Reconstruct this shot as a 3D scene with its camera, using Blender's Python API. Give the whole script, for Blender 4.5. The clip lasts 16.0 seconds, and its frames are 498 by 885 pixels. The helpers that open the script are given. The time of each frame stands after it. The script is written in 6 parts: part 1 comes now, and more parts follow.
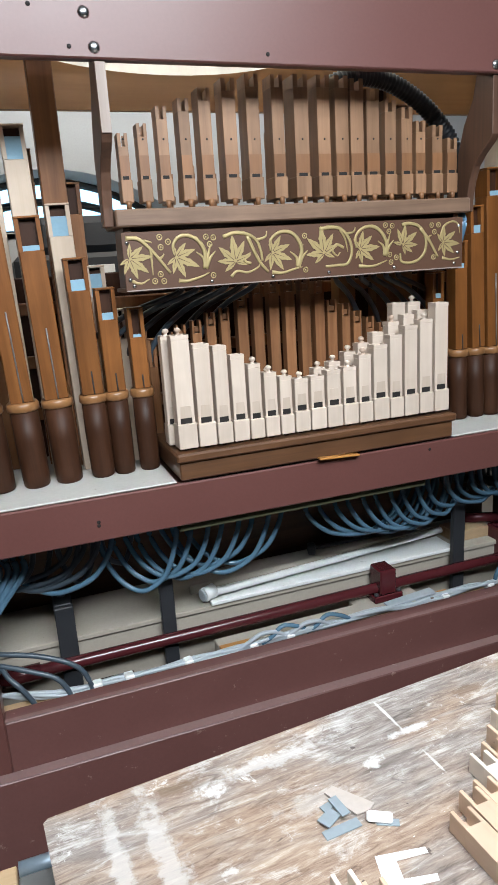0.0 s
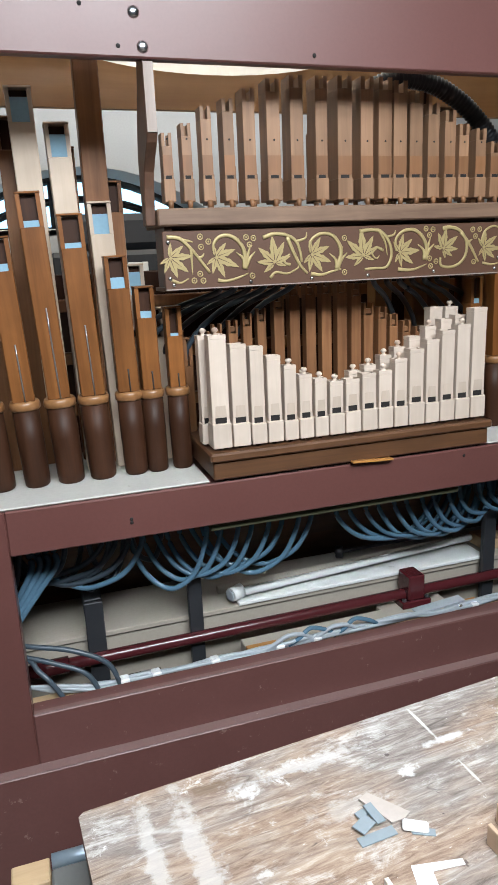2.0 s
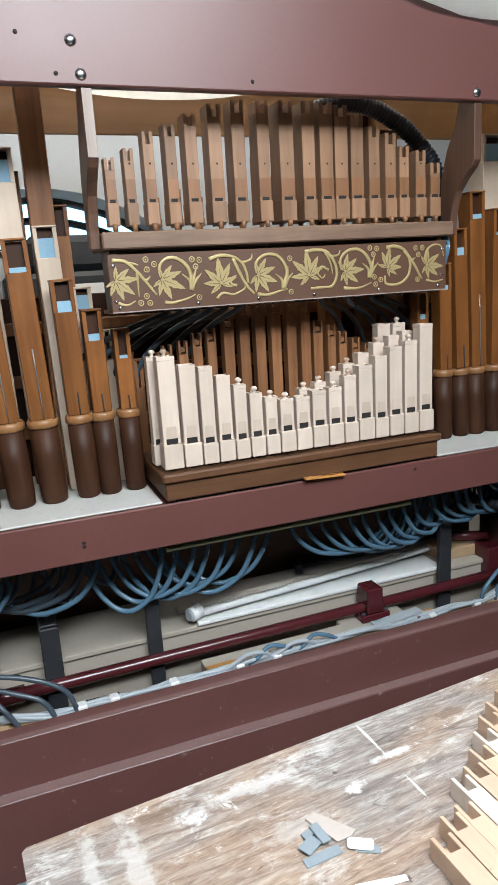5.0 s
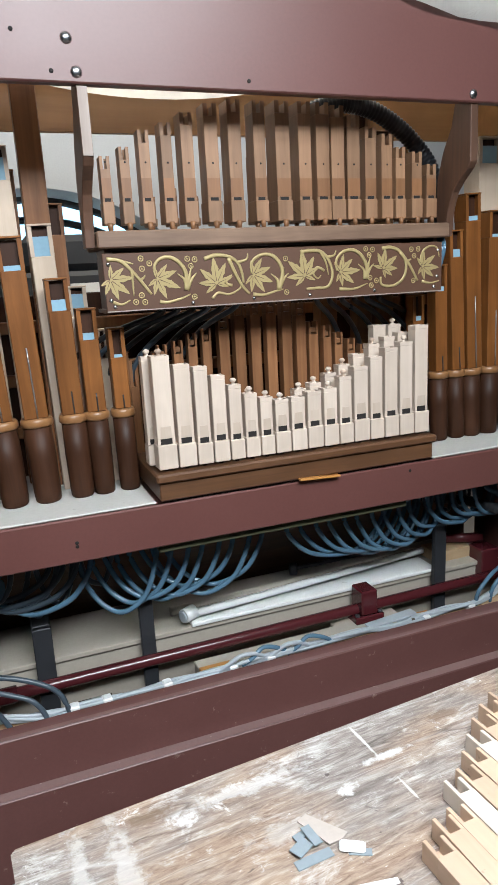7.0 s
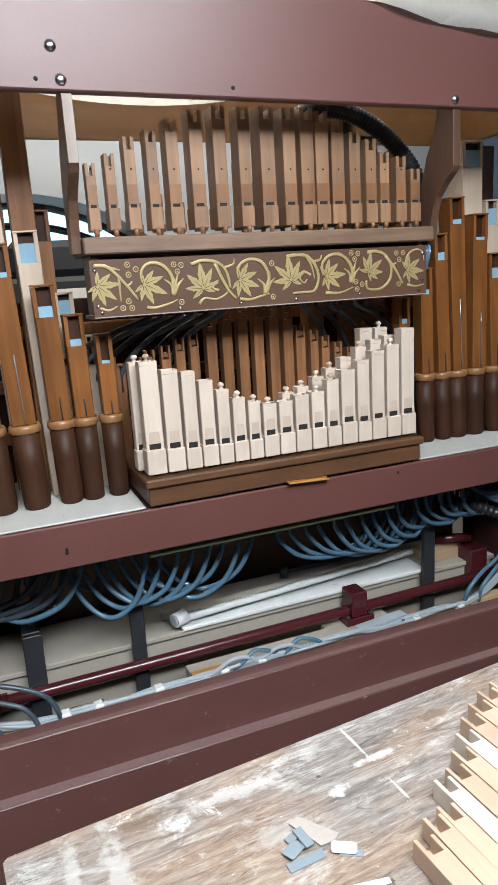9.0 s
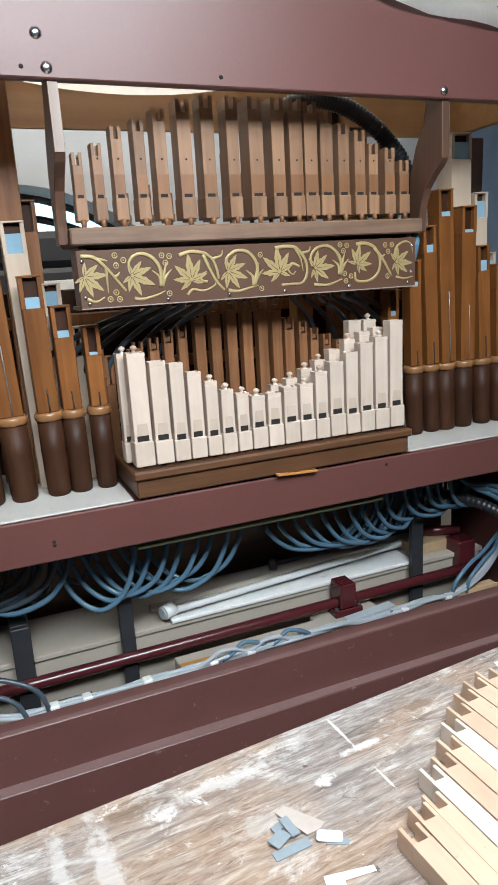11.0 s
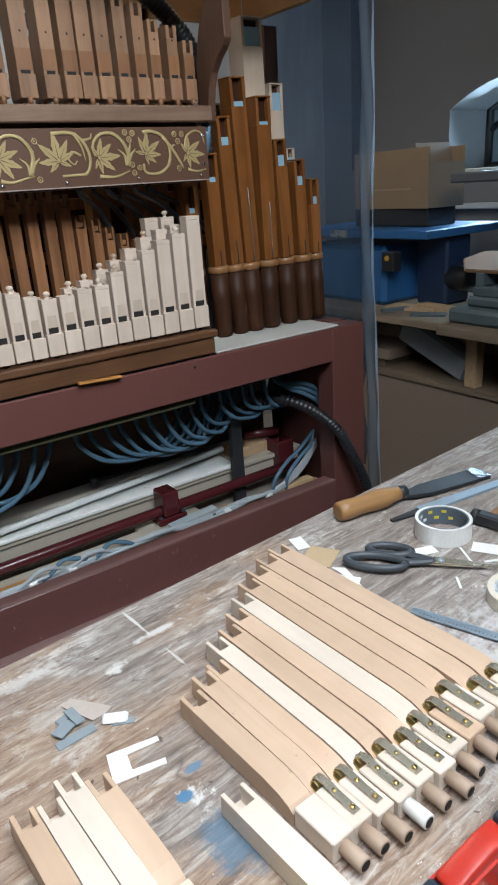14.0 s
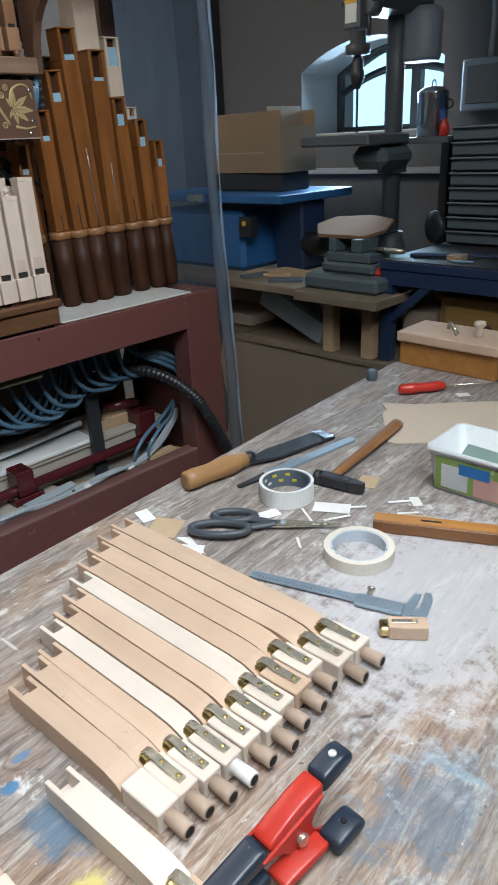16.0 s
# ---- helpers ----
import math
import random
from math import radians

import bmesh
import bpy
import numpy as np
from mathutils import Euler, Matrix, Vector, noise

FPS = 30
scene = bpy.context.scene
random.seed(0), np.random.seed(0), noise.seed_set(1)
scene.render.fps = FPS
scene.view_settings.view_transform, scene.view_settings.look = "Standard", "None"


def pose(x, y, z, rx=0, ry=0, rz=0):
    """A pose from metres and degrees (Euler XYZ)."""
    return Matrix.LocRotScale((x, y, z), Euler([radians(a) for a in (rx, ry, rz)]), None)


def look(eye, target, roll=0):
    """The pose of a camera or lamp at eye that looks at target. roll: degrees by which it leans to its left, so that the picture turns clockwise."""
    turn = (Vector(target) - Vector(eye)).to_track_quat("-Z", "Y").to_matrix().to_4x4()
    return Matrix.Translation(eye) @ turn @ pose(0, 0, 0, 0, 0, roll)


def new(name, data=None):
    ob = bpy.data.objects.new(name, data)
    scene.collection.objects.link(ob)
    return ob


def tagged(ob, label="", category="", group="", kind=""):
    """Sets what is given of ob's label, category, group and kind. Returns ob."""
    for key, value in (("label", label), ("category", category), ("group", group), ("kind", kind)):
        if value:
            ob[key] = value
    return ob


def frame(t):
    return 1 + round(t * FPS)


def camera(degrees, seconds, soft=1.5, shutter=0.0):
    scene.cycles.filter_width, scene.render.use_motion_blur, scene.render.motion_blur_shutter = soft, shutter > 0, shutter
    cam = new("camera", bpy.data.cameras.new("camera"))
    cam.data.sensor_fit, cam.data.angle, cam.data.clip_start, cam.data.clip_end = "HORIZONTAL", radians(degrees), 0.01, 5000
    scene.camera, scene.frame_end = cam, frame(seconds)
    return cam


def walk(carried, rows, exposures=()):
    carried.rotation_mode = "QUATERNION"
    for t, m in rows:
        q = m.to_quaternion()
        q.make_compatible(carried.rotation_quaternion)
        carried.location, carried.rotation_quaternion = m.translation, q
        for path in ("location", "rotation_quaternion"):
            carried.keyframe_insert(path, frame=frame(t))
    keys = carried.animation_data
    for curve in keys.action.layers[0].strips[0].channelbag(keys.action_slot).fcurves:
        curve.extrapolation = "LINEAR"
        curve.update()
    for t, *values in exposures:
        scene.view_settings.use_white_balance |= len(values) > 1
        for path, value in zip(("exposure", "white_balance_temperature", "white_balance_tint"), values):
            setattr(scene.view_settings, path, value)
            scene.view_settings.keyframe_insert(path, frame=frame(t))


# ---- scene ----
cam = camera(40.5, 16.0, shutter=0.4)
PATH = [
    (0, (0.224, 0.05, 1.476), (0.857, 1.875, 0.958), -3.6),
    (0.5, (0.223, 0.053, 1.479), (0.85, 1.881, 0.965), -3.4),
    (1, (0.216, 0.058, 1.478), (0.816, 1.895, 0.964), -2.9),
    (1.5, (0.207, 0.06, 1.48), (0.79, 1.901, 0.957), -2.4),
    (2, (0.199, 0.06, 1.48), (0.772, 1.906, 0.964), -2.5),
    (2.5, (0.201, 0.057, 1.484), (0.799, 1.896, 0.974), -2.5),
    (3, (0.213, 0.054, 1.487), (0.844, 1.884, 0.987), -2.3),
    (3.5, (0.224, 0.049, 1.483), (0.877, 1.875, 0.99), -2.7),
    (4, (0.233, 0.045, 1.488), (0.891, 1.869, 0.998), -3.2),
    (6.5, (0.238, 0.043, 1.488), (0.903, 1.872, 1.027), -3.5),
    (7, (0.24, 0.046, 1.484), (0.914, 1.868, 1.012), -3.0),
    (7.5, (0.24, 0.04, 1.489), (0.911, 1.865, 1.021), -3.2),
    (8, (0.241, 0.041, 1.488), (0.927, 1.86, 1.021), -3.4),
    (10.5, (0.24, 0.039, 1.487), (0.957, 1.846, 1.022), -3.4),
    (11, (0.246, 0.039, 1.484), (0.972, 1.839, 0.998), -3.3),
    (11.5, (0.25, 0.04, 1.483), (0.983, 1.834, 0.988), -3.2),
    (12, (0.252, 0.039, 1.478), (1.017, 1.813, 0.961), -3.3),
    (12.5, (0.272, 0.029, 1.458), (1.137, 1.74, 0.889), -3.9),
    (13, (0.299, 0.016, 1.444), (1.252, 1.659, 0.82), -3.6),
    (13.5, (0.327, 0.005, 1.434), (1.352, 1.589, 0.77), -3.5),
    (14, (0.342, 0.003, 1.414), (1.403, 1.542, 0.701), -3.9),
    (14.5, (0.354, -0.003, 1.4), (1.444, 1.496, 0.65), -4.2),
    (15, (0.373, -0.018, 1.399), (1.525, 1.431, 0.642), -4.0),
    (15.5, (0.398, -0.026, 1.396), (1.625, 1.332, 0.59), -3.3),
    (16, (0.404, -0.031, 1.406), (1.695, 1.259, 0.589), -2.9),
]
walk(cam, [(t, look(eye, target, roll)) for t, eye, target, roll in PATH], [(0.0, 0.0), (12.0, 0.0), (12.5, -0.12), (13.0, -0.27), (14.5, -0.55), (16.0, -0.54)])


# ---- world and light ----
world = bpy.data.worlds.new("world")
scene.world = world
world.use_nodes = True
wt = world.node_tree
sky = wt.nodes.new("ShaderNodeTexSky")
sky.sky_type, sky.sun_disc = "NISHITA", False
sky.sun_elevation, sky.sun_rotation = radians(35), radians(60)
wt.nodes["Background"].inputs["Strength"].default_value = 0.12
wt.links.new(sky.outputs["Color"], wt.nodes["Background"].inputs["Color"])


def area(name, eye, target, sx, sy, watts, colour, spread=180):
    lamp = bpy.data.lights.new(name, "AREA")
    lamp.shape, lamp.size, lamp.size_y, lamp.energy, lamp.color = "RECTANGLE", sx, sy, watts, colour
    lamp.spread = radians(spread)
    ob = new(name, lamp)
    ob.matrix_world = look(eye, target)
    return ob


# fluorescent rows under the ceiling in front of the organ, one over it, and daylight in the windows
area("ceiling_lamp_front", (0.48, -0.55, 2.66), (0.42, 1.3, 1.25), 1.7, 0.40, 37, (0.86, 0.935, 1.0), 112)
area("ceiling_lamp_bench", (0.65, 0.10, 2.70), (0.62, 0.25, 0), 1.2, 0.30, 28, (0.90, 0.95, 1.0), 150)
area("ceiling_lamp_organ", (0.8, 2.2, 2.9), (0.8, 2.0, 0), 1.6, 0.5, 56, (1.0, 0.93, 0.82))
area("window_daylight_east", (3.62, 2.03, 1.66), (2.0, 1.6, 1.2), 0.7, 0.4, 36, (0.50, 0.76, 1.0), 130)


# ---- materials ----
def nodes_of(name):
    m = bpy.data.materials.new(name)
    m.use_nodes = True
    return m, m.node_tree.nodes, m.node_tree.links, m.node_tree.nodes["Principled BSDF"]


def ramp(n, l, fac, stops):
    r = n.new("ShaderNodeValToRGB")
    while len(r.color_ramp.elements) < len(stops):
        r.color_ramp.elements.new(0.5)
    for e, (p, c) in zip(r.color_ramp.elements, stops):
        e.position, e.color = p, (*c, 1)
    l.new(fac, r.inputs["Fac"])
    return r.outputs["Color"]


def mix(n, l, fac, a, b, mode="MIX"):
    m = n.new("ShaderNodeMix")
    m.data_type, m.blend_type = "RGBA", mode
    for sock, v in ((m.inputs[0], fac), (m.inputs[6], a), (m.inputs[7], b)):
        if isinstance(v, (int, float)):
            sock.default_value = v
        elif isinstance(v, tuple):
            sock.default_value = (*v, 1)
        else:
            l.new(v, sock)
    return m.outputs[2]


def coords(n, l, scale, spread=True, turn=(0, 0, 0)):
    """Object coordinates, moved by each object's random value, stretched."""
    t = n.new("ShaderNodeTexCoord")
    m = n.new("ShaderNodeMapping")
    m.inputs["Scale"].default_value = scale
    m.inputs["Rotation"].default_value = turn
    l.new(t.outputs["Object"], m.inputs["Vector"])
    if spread:
        i = n.new("ShaderNodeObjectInfo")
        a = n.new("ShaderNodeVectorMath")
        a.operation = "MULTIPLY_ADD"
        c = n.new("ShaderNodeCombineXYZ")
        for k in range(3):
            l.new(i.outputs["Random"], c.inputs[k])
        l.new(c.outputs[0], a.inputs[0])
        a.inputs[1].default_value = (37, 53, 71)
        l.new(t.outputs["Object"], a.inputs[2])
        l.new(a.outputs[0], m.inputs["Vector"])
    return m.outputs[0]


def noise_of(n, l, vec, scale, detail=4, rough=0.6, distort=0.0):
    t = n.new("ShaderNodeTexNoise")
    t.inputs["Scale"].default_value, t.inputs["Detail"].default_value = scale, detail
    t.inputs["Roughness"].default_value, t.inputs["Distortion"].default_value = rough, distort
    l.new(vec, t.inputs["Vector"])
    return t.outputs["Fac"]


def bump(n, l, bsdf, height, strength, dist=0.001):
    b = n.new("ShaderNodeBump")
    b.inputs["Strength"].default_value, b.inputs["Distance"].default_value = strength, dist
    l.new(height, b.inputs["Height"])
    l.new(b.outputs["Normal"], bsdf.inputs["Normal"])


def wood(name, light, dark, axis="z", rough=0.5, vary=0.25, grain=1.0, coat=0.0, spots=0.0):
    """Wood with its grain along one axis, a slow tone change, and a tone of its own for each piece."""
    m, n, l, b = nodes_of(name)
    sc = {"x": (3, 55, 55), "y": (55, 3, 55), "z": (55, 55, 3)}[axis]
    v = coords(n, l, tuple(a * grain for a in sc))
    g = noise_of(n, l, v, 1.0, 6, 0.65, 0.6)
    col = ramp(n, l, g, [(0.25, dark), (0.5, tuple((p + q) / 2 for p, q in zip(light, dark))), (0.75, light)])
    slow = noise_of(n, l, coords(n, l, (1, 1, 1)), 9.0, 3)
    col = mix(n, l, ramp(n, l, slow, [(0.3, (0, 0, 0)), (0.75, (0.45,) * 3)]), col, tuple(c * 0.72 for c in dark))
    if spots:
        k = noise_of(n, l, coords(n, l, (1, 1, 1)), 75.0, 2)
        col = mix(n, l, ramp(n, l, k, [(0.70, (0, 0, 0)), (0.78, (spots,) * 3)]), col, tuple(c * 0.45 for c in dark))
    info = n.new("ShaderNodeObjectInfo")
    h = n.new("ShaderNodeHueSaturation")
    mr = n.new("ShaderNodeMapRange")
    mr.inputs["To Min"].default_value, mr.inputs["To Max"].default_value = 1 - vary, 1 + vary
    l.new(info.outputs["Random"], mr.inputs["Value"])
    l.new(mr.outputs[0], h.inputs["Value"])
    l.new(col, h.inputs["Color"])
    l.new(h.outputs["Color"], b.inputs["Base Color"])
    rr = n.new("ShaderNodeMapRange")
    rr.inputs["To Min"].default_value, rr.inputs["To Max"].default_value = max(rough - 0.12, 0.05), min(rough + 0.15, 1)
    l.new(g, rr.inputs["Value"])
    l.new(rr.outputs[0], b.inputs["Roughness"])
    b.inputs["Coat Weight"].default_value = coat
    b.inputs["Coat Roughness"].default_value = 0.3
    bump(n, l, b, g, 0.25)
    return m


def paint(name, colour, rough=0.4, wear=None, amount=0.1, scale=18.0, metal=0.0, fine=0.12, bumpy=0.12):
    """Paint or plain stuff with fine mottling and, where wear is given, chips of that colour."""
    m, n, l, b = nodes_of(name)
    v = coords(n, l, (1, 1, 1))
    f = noise_of(n, l, v, 140.0, 3)
    s = noise_of(n, l, v, scale * 0.35, 5)
    col = mix(n, l, s, tuple(c * (1 - fine) for c in colour), tuple(min(c * (1 + fine), 1) for c in colour))
    col = mix(n, l, ramp(n, l, f, [(0.35, (0.25,) * 3), (0.6, (0, 0, 0))]), col, tuple(c * 0.8 for c in colour))
    if wear:
        w = noise_of(n, l, v, scale, 8, 0.7)
        lo = 0.72 - amount
        col = mix(n, l, ramp(n, l, w, [(lo, (0, 0, 0)), (lo + 0.035, (0.85,) * 3)]), col, wear)
    l.new(col, b.inputs["Base Color"])
    rr = n.new("ShaderNodeMapRange")
    rr.inputs["To Min"].default_value, rr.inputs["To Max"].default_value = max(rough - 0.1, 0.03), min(rough + 0.12, 1)
    l.new(s, rr.inputs["Value"])
    l.new(rr.outputs[0], b.inputs["Roughness"])
    b.inputs["Metallic"].default_value = metal
    bump(n, l, b, f, bumpy)
    return m


def film_material(name, colour, clear):
    """Thin plastic film: partly see-through, partly scattering, with a gloss and soft wrinkles."""
    m, n, l, b = nodes_of(name)
    out = n["Material Output"]
    tr, tl = n.new("ShaderNodeBsdfTransparent"), n.new("ShaderNodeBsdfTranslucent")
    tr.inputs["Color"].default_value = (0.85, 0.9, 0.95, 1)
    tl.inputs["Color"].default_value = (*colour, 1)
    b.inputs["Base Color"].default_value = (*colour, 1)
    b.inputs["Roughness"].default_value = 0.22
    w = noise_of(n, l, coords(n, l, (6, 6, 1.2)), 2.2, 4)
    bump(n, l, b, w, 0.6, 0.01)
    a, c = n.new("ShaderNodeMixShader"), n.new("ShaderNodeMixShader")
    a.inputs[0].default_value = 0.5
    mr = n.new("ShaderNodeMapRange")
    mr.inputs["To Min"].default_value, mr.inputs["To Max"].default_value = max(clear - 0.12, 0), min(clear + 0.12, 1)
    l.new(w, mr.inputs["Value"])
    l.new(mr.outputs[0], c.inputs[0])
    l.new(b.outputs[0], a.inputs[1])
    l.new(tl.outputs[0], a.inputs[2])
    l.new(a.outputs[0], c.inputs[1])
    l.new(tr.outputs[0], c.inputs[2])
    l.new(c.outputs[0], out.inputs["Surface"])
    return m


def bench_material():
    """Worn plywood bench top: long grain, grey dirt, a broad pale patch, and splashes of white, blue and ochre paint.
    """
    m, n, l, b = nodes_of("worn_bench_wood")
    v = coords(n, l, (1, 1, 1), False)
    g = noise_of(n, l, coords(n, l, (19.0, 120, 120), False), 1.0, 10, 0.78, 1.1)
    wide = noise_of(n, l, coords(n, l, (6.0, 62, 62), False), 1.0, 7, 0.70, 0.9)
    both = n.new("ShaderNodeMath")
    both.operation = "MULTIPLY_ADD"
    l.new(g, both.inputs[0])
    both.inputs[1].default_value = 0.62
    half = n.new("ShaderNodeMath")
    half.operation = "MULTIPLY"
    l.new(wide, half.inputs[0])
    half.inputs[1].default_value = 0.38
    l.new(half.outputs[0], both.inputs[2])
    grain = both.outputs[0]
    col = ramp(n, l, grain, [(0.39, (0.14, 0.086, 0.060)), (0.455, (0.265, 0.180, 0.132)), (0.53, (0.365, 0.268, 0.20)), (0.62, (0.51, 0.42, 0.34))])
    grey = noise_of(n, l, coords(n, l, (1.5, 3.4, 1), False), 2.2, 5)
    place = n.new("ShaderNodeTexCoord")
    parts = n.new("ShaderNodeSeparateXYZ")
    l.new(place.outputs["Object"], parts.inputs[0])
    worn = n.new("ShaderNodeMapRange")
    worn.inputs["From Min"].default_value, worn.inputs["From Max"].default_value = 0.30, 1.0
    worn.inputs["To Min"].default_value, worn.inputs["To Max"].default_value = 0.0, 0.21
    l.new(parts.outputs["X"], worn.inputs["Value"])
    older = n.new("ShaderNodeMath")
    l.new(grey, older.inputs[0])
    l.new(worn.outputs[0], older.inputs[1])
    grey = older.outputs[0]
    col = mix(n, l, ramp(n, l, grey, [(0.47, (0, 0, 0)), (0.63, (0.75,) * 3)]), col, ramp(n, l, grain, [(0.38, (0.11, 0.098, 0.093)), (0.50, (0.24, 0.22, 0.21)), (0.62, (0.42, 0.40, 0.385))]))
    haze = noise_of(n, l, coords(n, l, (1.0, 1.6, 1), False), 8.0, 9, 0.76, 0.5)
    wet = n.new("ShaderNodeMath")
    wet.operation = "MULTIPLY_ADD"
    l.new(grain, wet.inputs[0])
    wet.inputs[1].default_value = 0.55
    l.new(haze, wet.inputs[2])
    col = mix(n, l, ramp(n, l, wet.outputs[0], [(0.83, (0, 0, 0)), (0.93, (0.6,) * 3), (0.99, (0.9,) * 3)]), col, (0.64, 0.625, 0.61))
    crust = noise_of(n, l, v, 11.0, 10, 0.78, 0.3)
    col = mix(n, l, ramp(n, l, crust, [(0.615, (0, 0, 0)), (0.655, (0.85,) * 3)]), col, (0.70, 0.685, 0.67))
    # old scratches, fine and curved, some pale and some dark
    for scale, tone, k in (((0.6, 9, 1), (0.60, 0.58, 0.56), 0.5), ((1.2, 8, 1), (0.06, 0.045, 0.04), 0.55)):
        line = noise_of(n, l, coords(n, l, scale, False, (0, 0, 12.0 * k)), 1.4, 3, 0.45, 0.4)
        fade = noise_of(n, l, v, 13.0 * k, 3)
        thin = ramp(n, l, line, [(0.494, (0, 0, 0)), (0.4995, (k,) * 3), (0.5005, (k,) * 3), (0.506, (0, 0, 0))])
        col = mix(n, l, mix(n, l, ramp(n, l, fade, [(0.46, (0, 0, 0)), (0.56, (1, 1, 1))]), (0, 0, 0), thin), col, tone)
    fleck = noise_of(n, l, coords(n, l, (1.0, 1.9, 1), False), 95.0, 4, 0.65)
    col = mix(n, l, ramp(n, l, fleck, [(0.685, (0, 0, 0)), (0.70, (0.9,) * 3)]), col, (0.82, 0.81, 0.80))
    speck = noise_of(n, l, v, 38.0, 2, 0.5, 1.0)
    col = mix(n, l, ramp(n, l, speck, [(0.25, (0.85,) * 3), (0.29, (0, 0, 0))]), col, (0.07, 0.05, 0.045))

    def blot(at, size, colour, edge, strength):
        nonlocal col
        mp = n.new("ShaderNodeMapping")
        mp.inputs["Location"].default_value = tuple(-p / q for p, q in zip(at, size))
        mp.inputs["Scale"].default_value = tuple(1 / q for q in size)
        t = n.new("ShaderNodeTexCoord")
        l.new(t.outputs["Object"], mp.inputs["Vector"])
        ln = n.new("ShaderNodeVectorMath")
        ln.operation = "LENGTH"
        l.new(mp.outputs[0], ln.inputs[0])
        ad = n.new("ShaderNodeMath")
        ad.operation = "MULTIPLY_ADD"
        l.new(noise_of(n, l, v, 42.0, 8, 0.74), ad.inputs[0])
        ad.inputs[1].default_value = edge
        l.new(ln.outputs["Value"], ad.inputs[2])
        hv = n.new("ShaderNodeMath")
        hv.operation = "MULTIPLY"
        l.new(ad.outputs[0], hv.inputs[0])
        hv.inputs[1].default_value = 0.4
        k = ramp(n, l, hv.outputs[0], [(0.4 * (0.6 + edge * 0.42), (strength,) * 3), (0.4 * (0.80 + edge * 0.49), (0, 0, 0))])
        col = mix(n, l, k, col, colour)

    # u runs along the bench from its far corner, v towards its near side
    for at, size, colour, edge, strength in (
        ((0.068, -0.09, 0), (0.016, 0.17, 1), (0.58, 0.56, 0.54), 2.9, 0.62),
        ((0.118, -0.11, 0), (0.024, 0.15, 1), (0.58, 0.56, 0.54), 3.1, 0.6),
        ((0.30, -0.13, 0), (0.07, 0.030, 1), (0.60, 0.58, 0.56), 3.6, 0.35),
        ((0.473, -0.080, 0), (0.060, 0.0085, 1), (0.70, 0.70, 0.70), 2.8, 0.75),
        ((0.275, -0.042, 0), (0.125, 0.018, 1), (0.60, 0.59, 0.58), 2.6, 0.6),
        ((0.396, -0.108, 0), (0.020, 0.013, 1), (0.72, 0.71, 0.70), 3.4, 0.75),
        ((0.190, -0.056, 0), (0.030, 0.018, 1), (0.68, 0.67, 0.66), 3.8, 0.7),
        ((0.174, -0.171, 0), (0.022, 0.018, 1), (0.66, 0.65, 0.64), 4.0, 0.6),
        ((0.466, -0.042, 0), (0.0040, 0.050, 1), (0.72, 0.72, 0.71), 1.7, 0.75),
        ((0.465, -0.143, 0), (0.0030, 0.038, 1), (0.70, 0.69, 0.68), 2.0, 0.6),
        ((0.620, -0.655, 0), (0.010, 0.055, 1), (0.42, 0.54, 0.62), 1.6, 0.6),
        ((0.600, -0.050, 0), (0.045, 0.014, 1), (0.15, 0.085, 0.05), 2.0, 0.6),
        ((0.16, -0.030, 0), (0.06, 0.016, 1), (0.16, 0.10, 0.06), 2.2, 0.6),
        ((0.36, -0.40, 0), (0.052, 0.055, 1), (0.07, 0.16, 0.25), 2.2, 0.75),
        ((0.57, -0.65, 0), (0.12, 0.075, 1), (0.11, 0.18, 0.25), 3.2, 0.6),
        ((0.349, -0.327, 0), (0.014, 0.010, 1), (0.06, 0.2, 0.36), 0.8, 0.95),
        ((0.377, -0.304, 0), (0.016, 0.008, 1), (0.10, 0.22, 0.36), 1.0, 0.8),
        ((0.33, -0.465, 0), (0.034, 0.020, 1), (0.62, 0.52, 0.17), 1.3, 0.9),
        # broad pale grey patch towards the near side
        ((0.86, -0.52, 0), (0.36, 0.26, 1), (0.58, 0.58, 0.60), 2.2, 0.7),
    ):
        blot(at, size, colour, edge, strength)
    l.new(col, b.inputs["Base Color"])
    rr = n.new("ShaderNodeMapRange")
    rr.inputs["To Min"].default_value, rr.inputs["To Max"].default_value = 0.42, 0.7
    l.new(grey, rr.inputs["Value"])
    l.new(rr.outputs[0], b.inputs["Roughness"])
    bump(n, l, b, grain, 0.6, 0.0015)
    return m


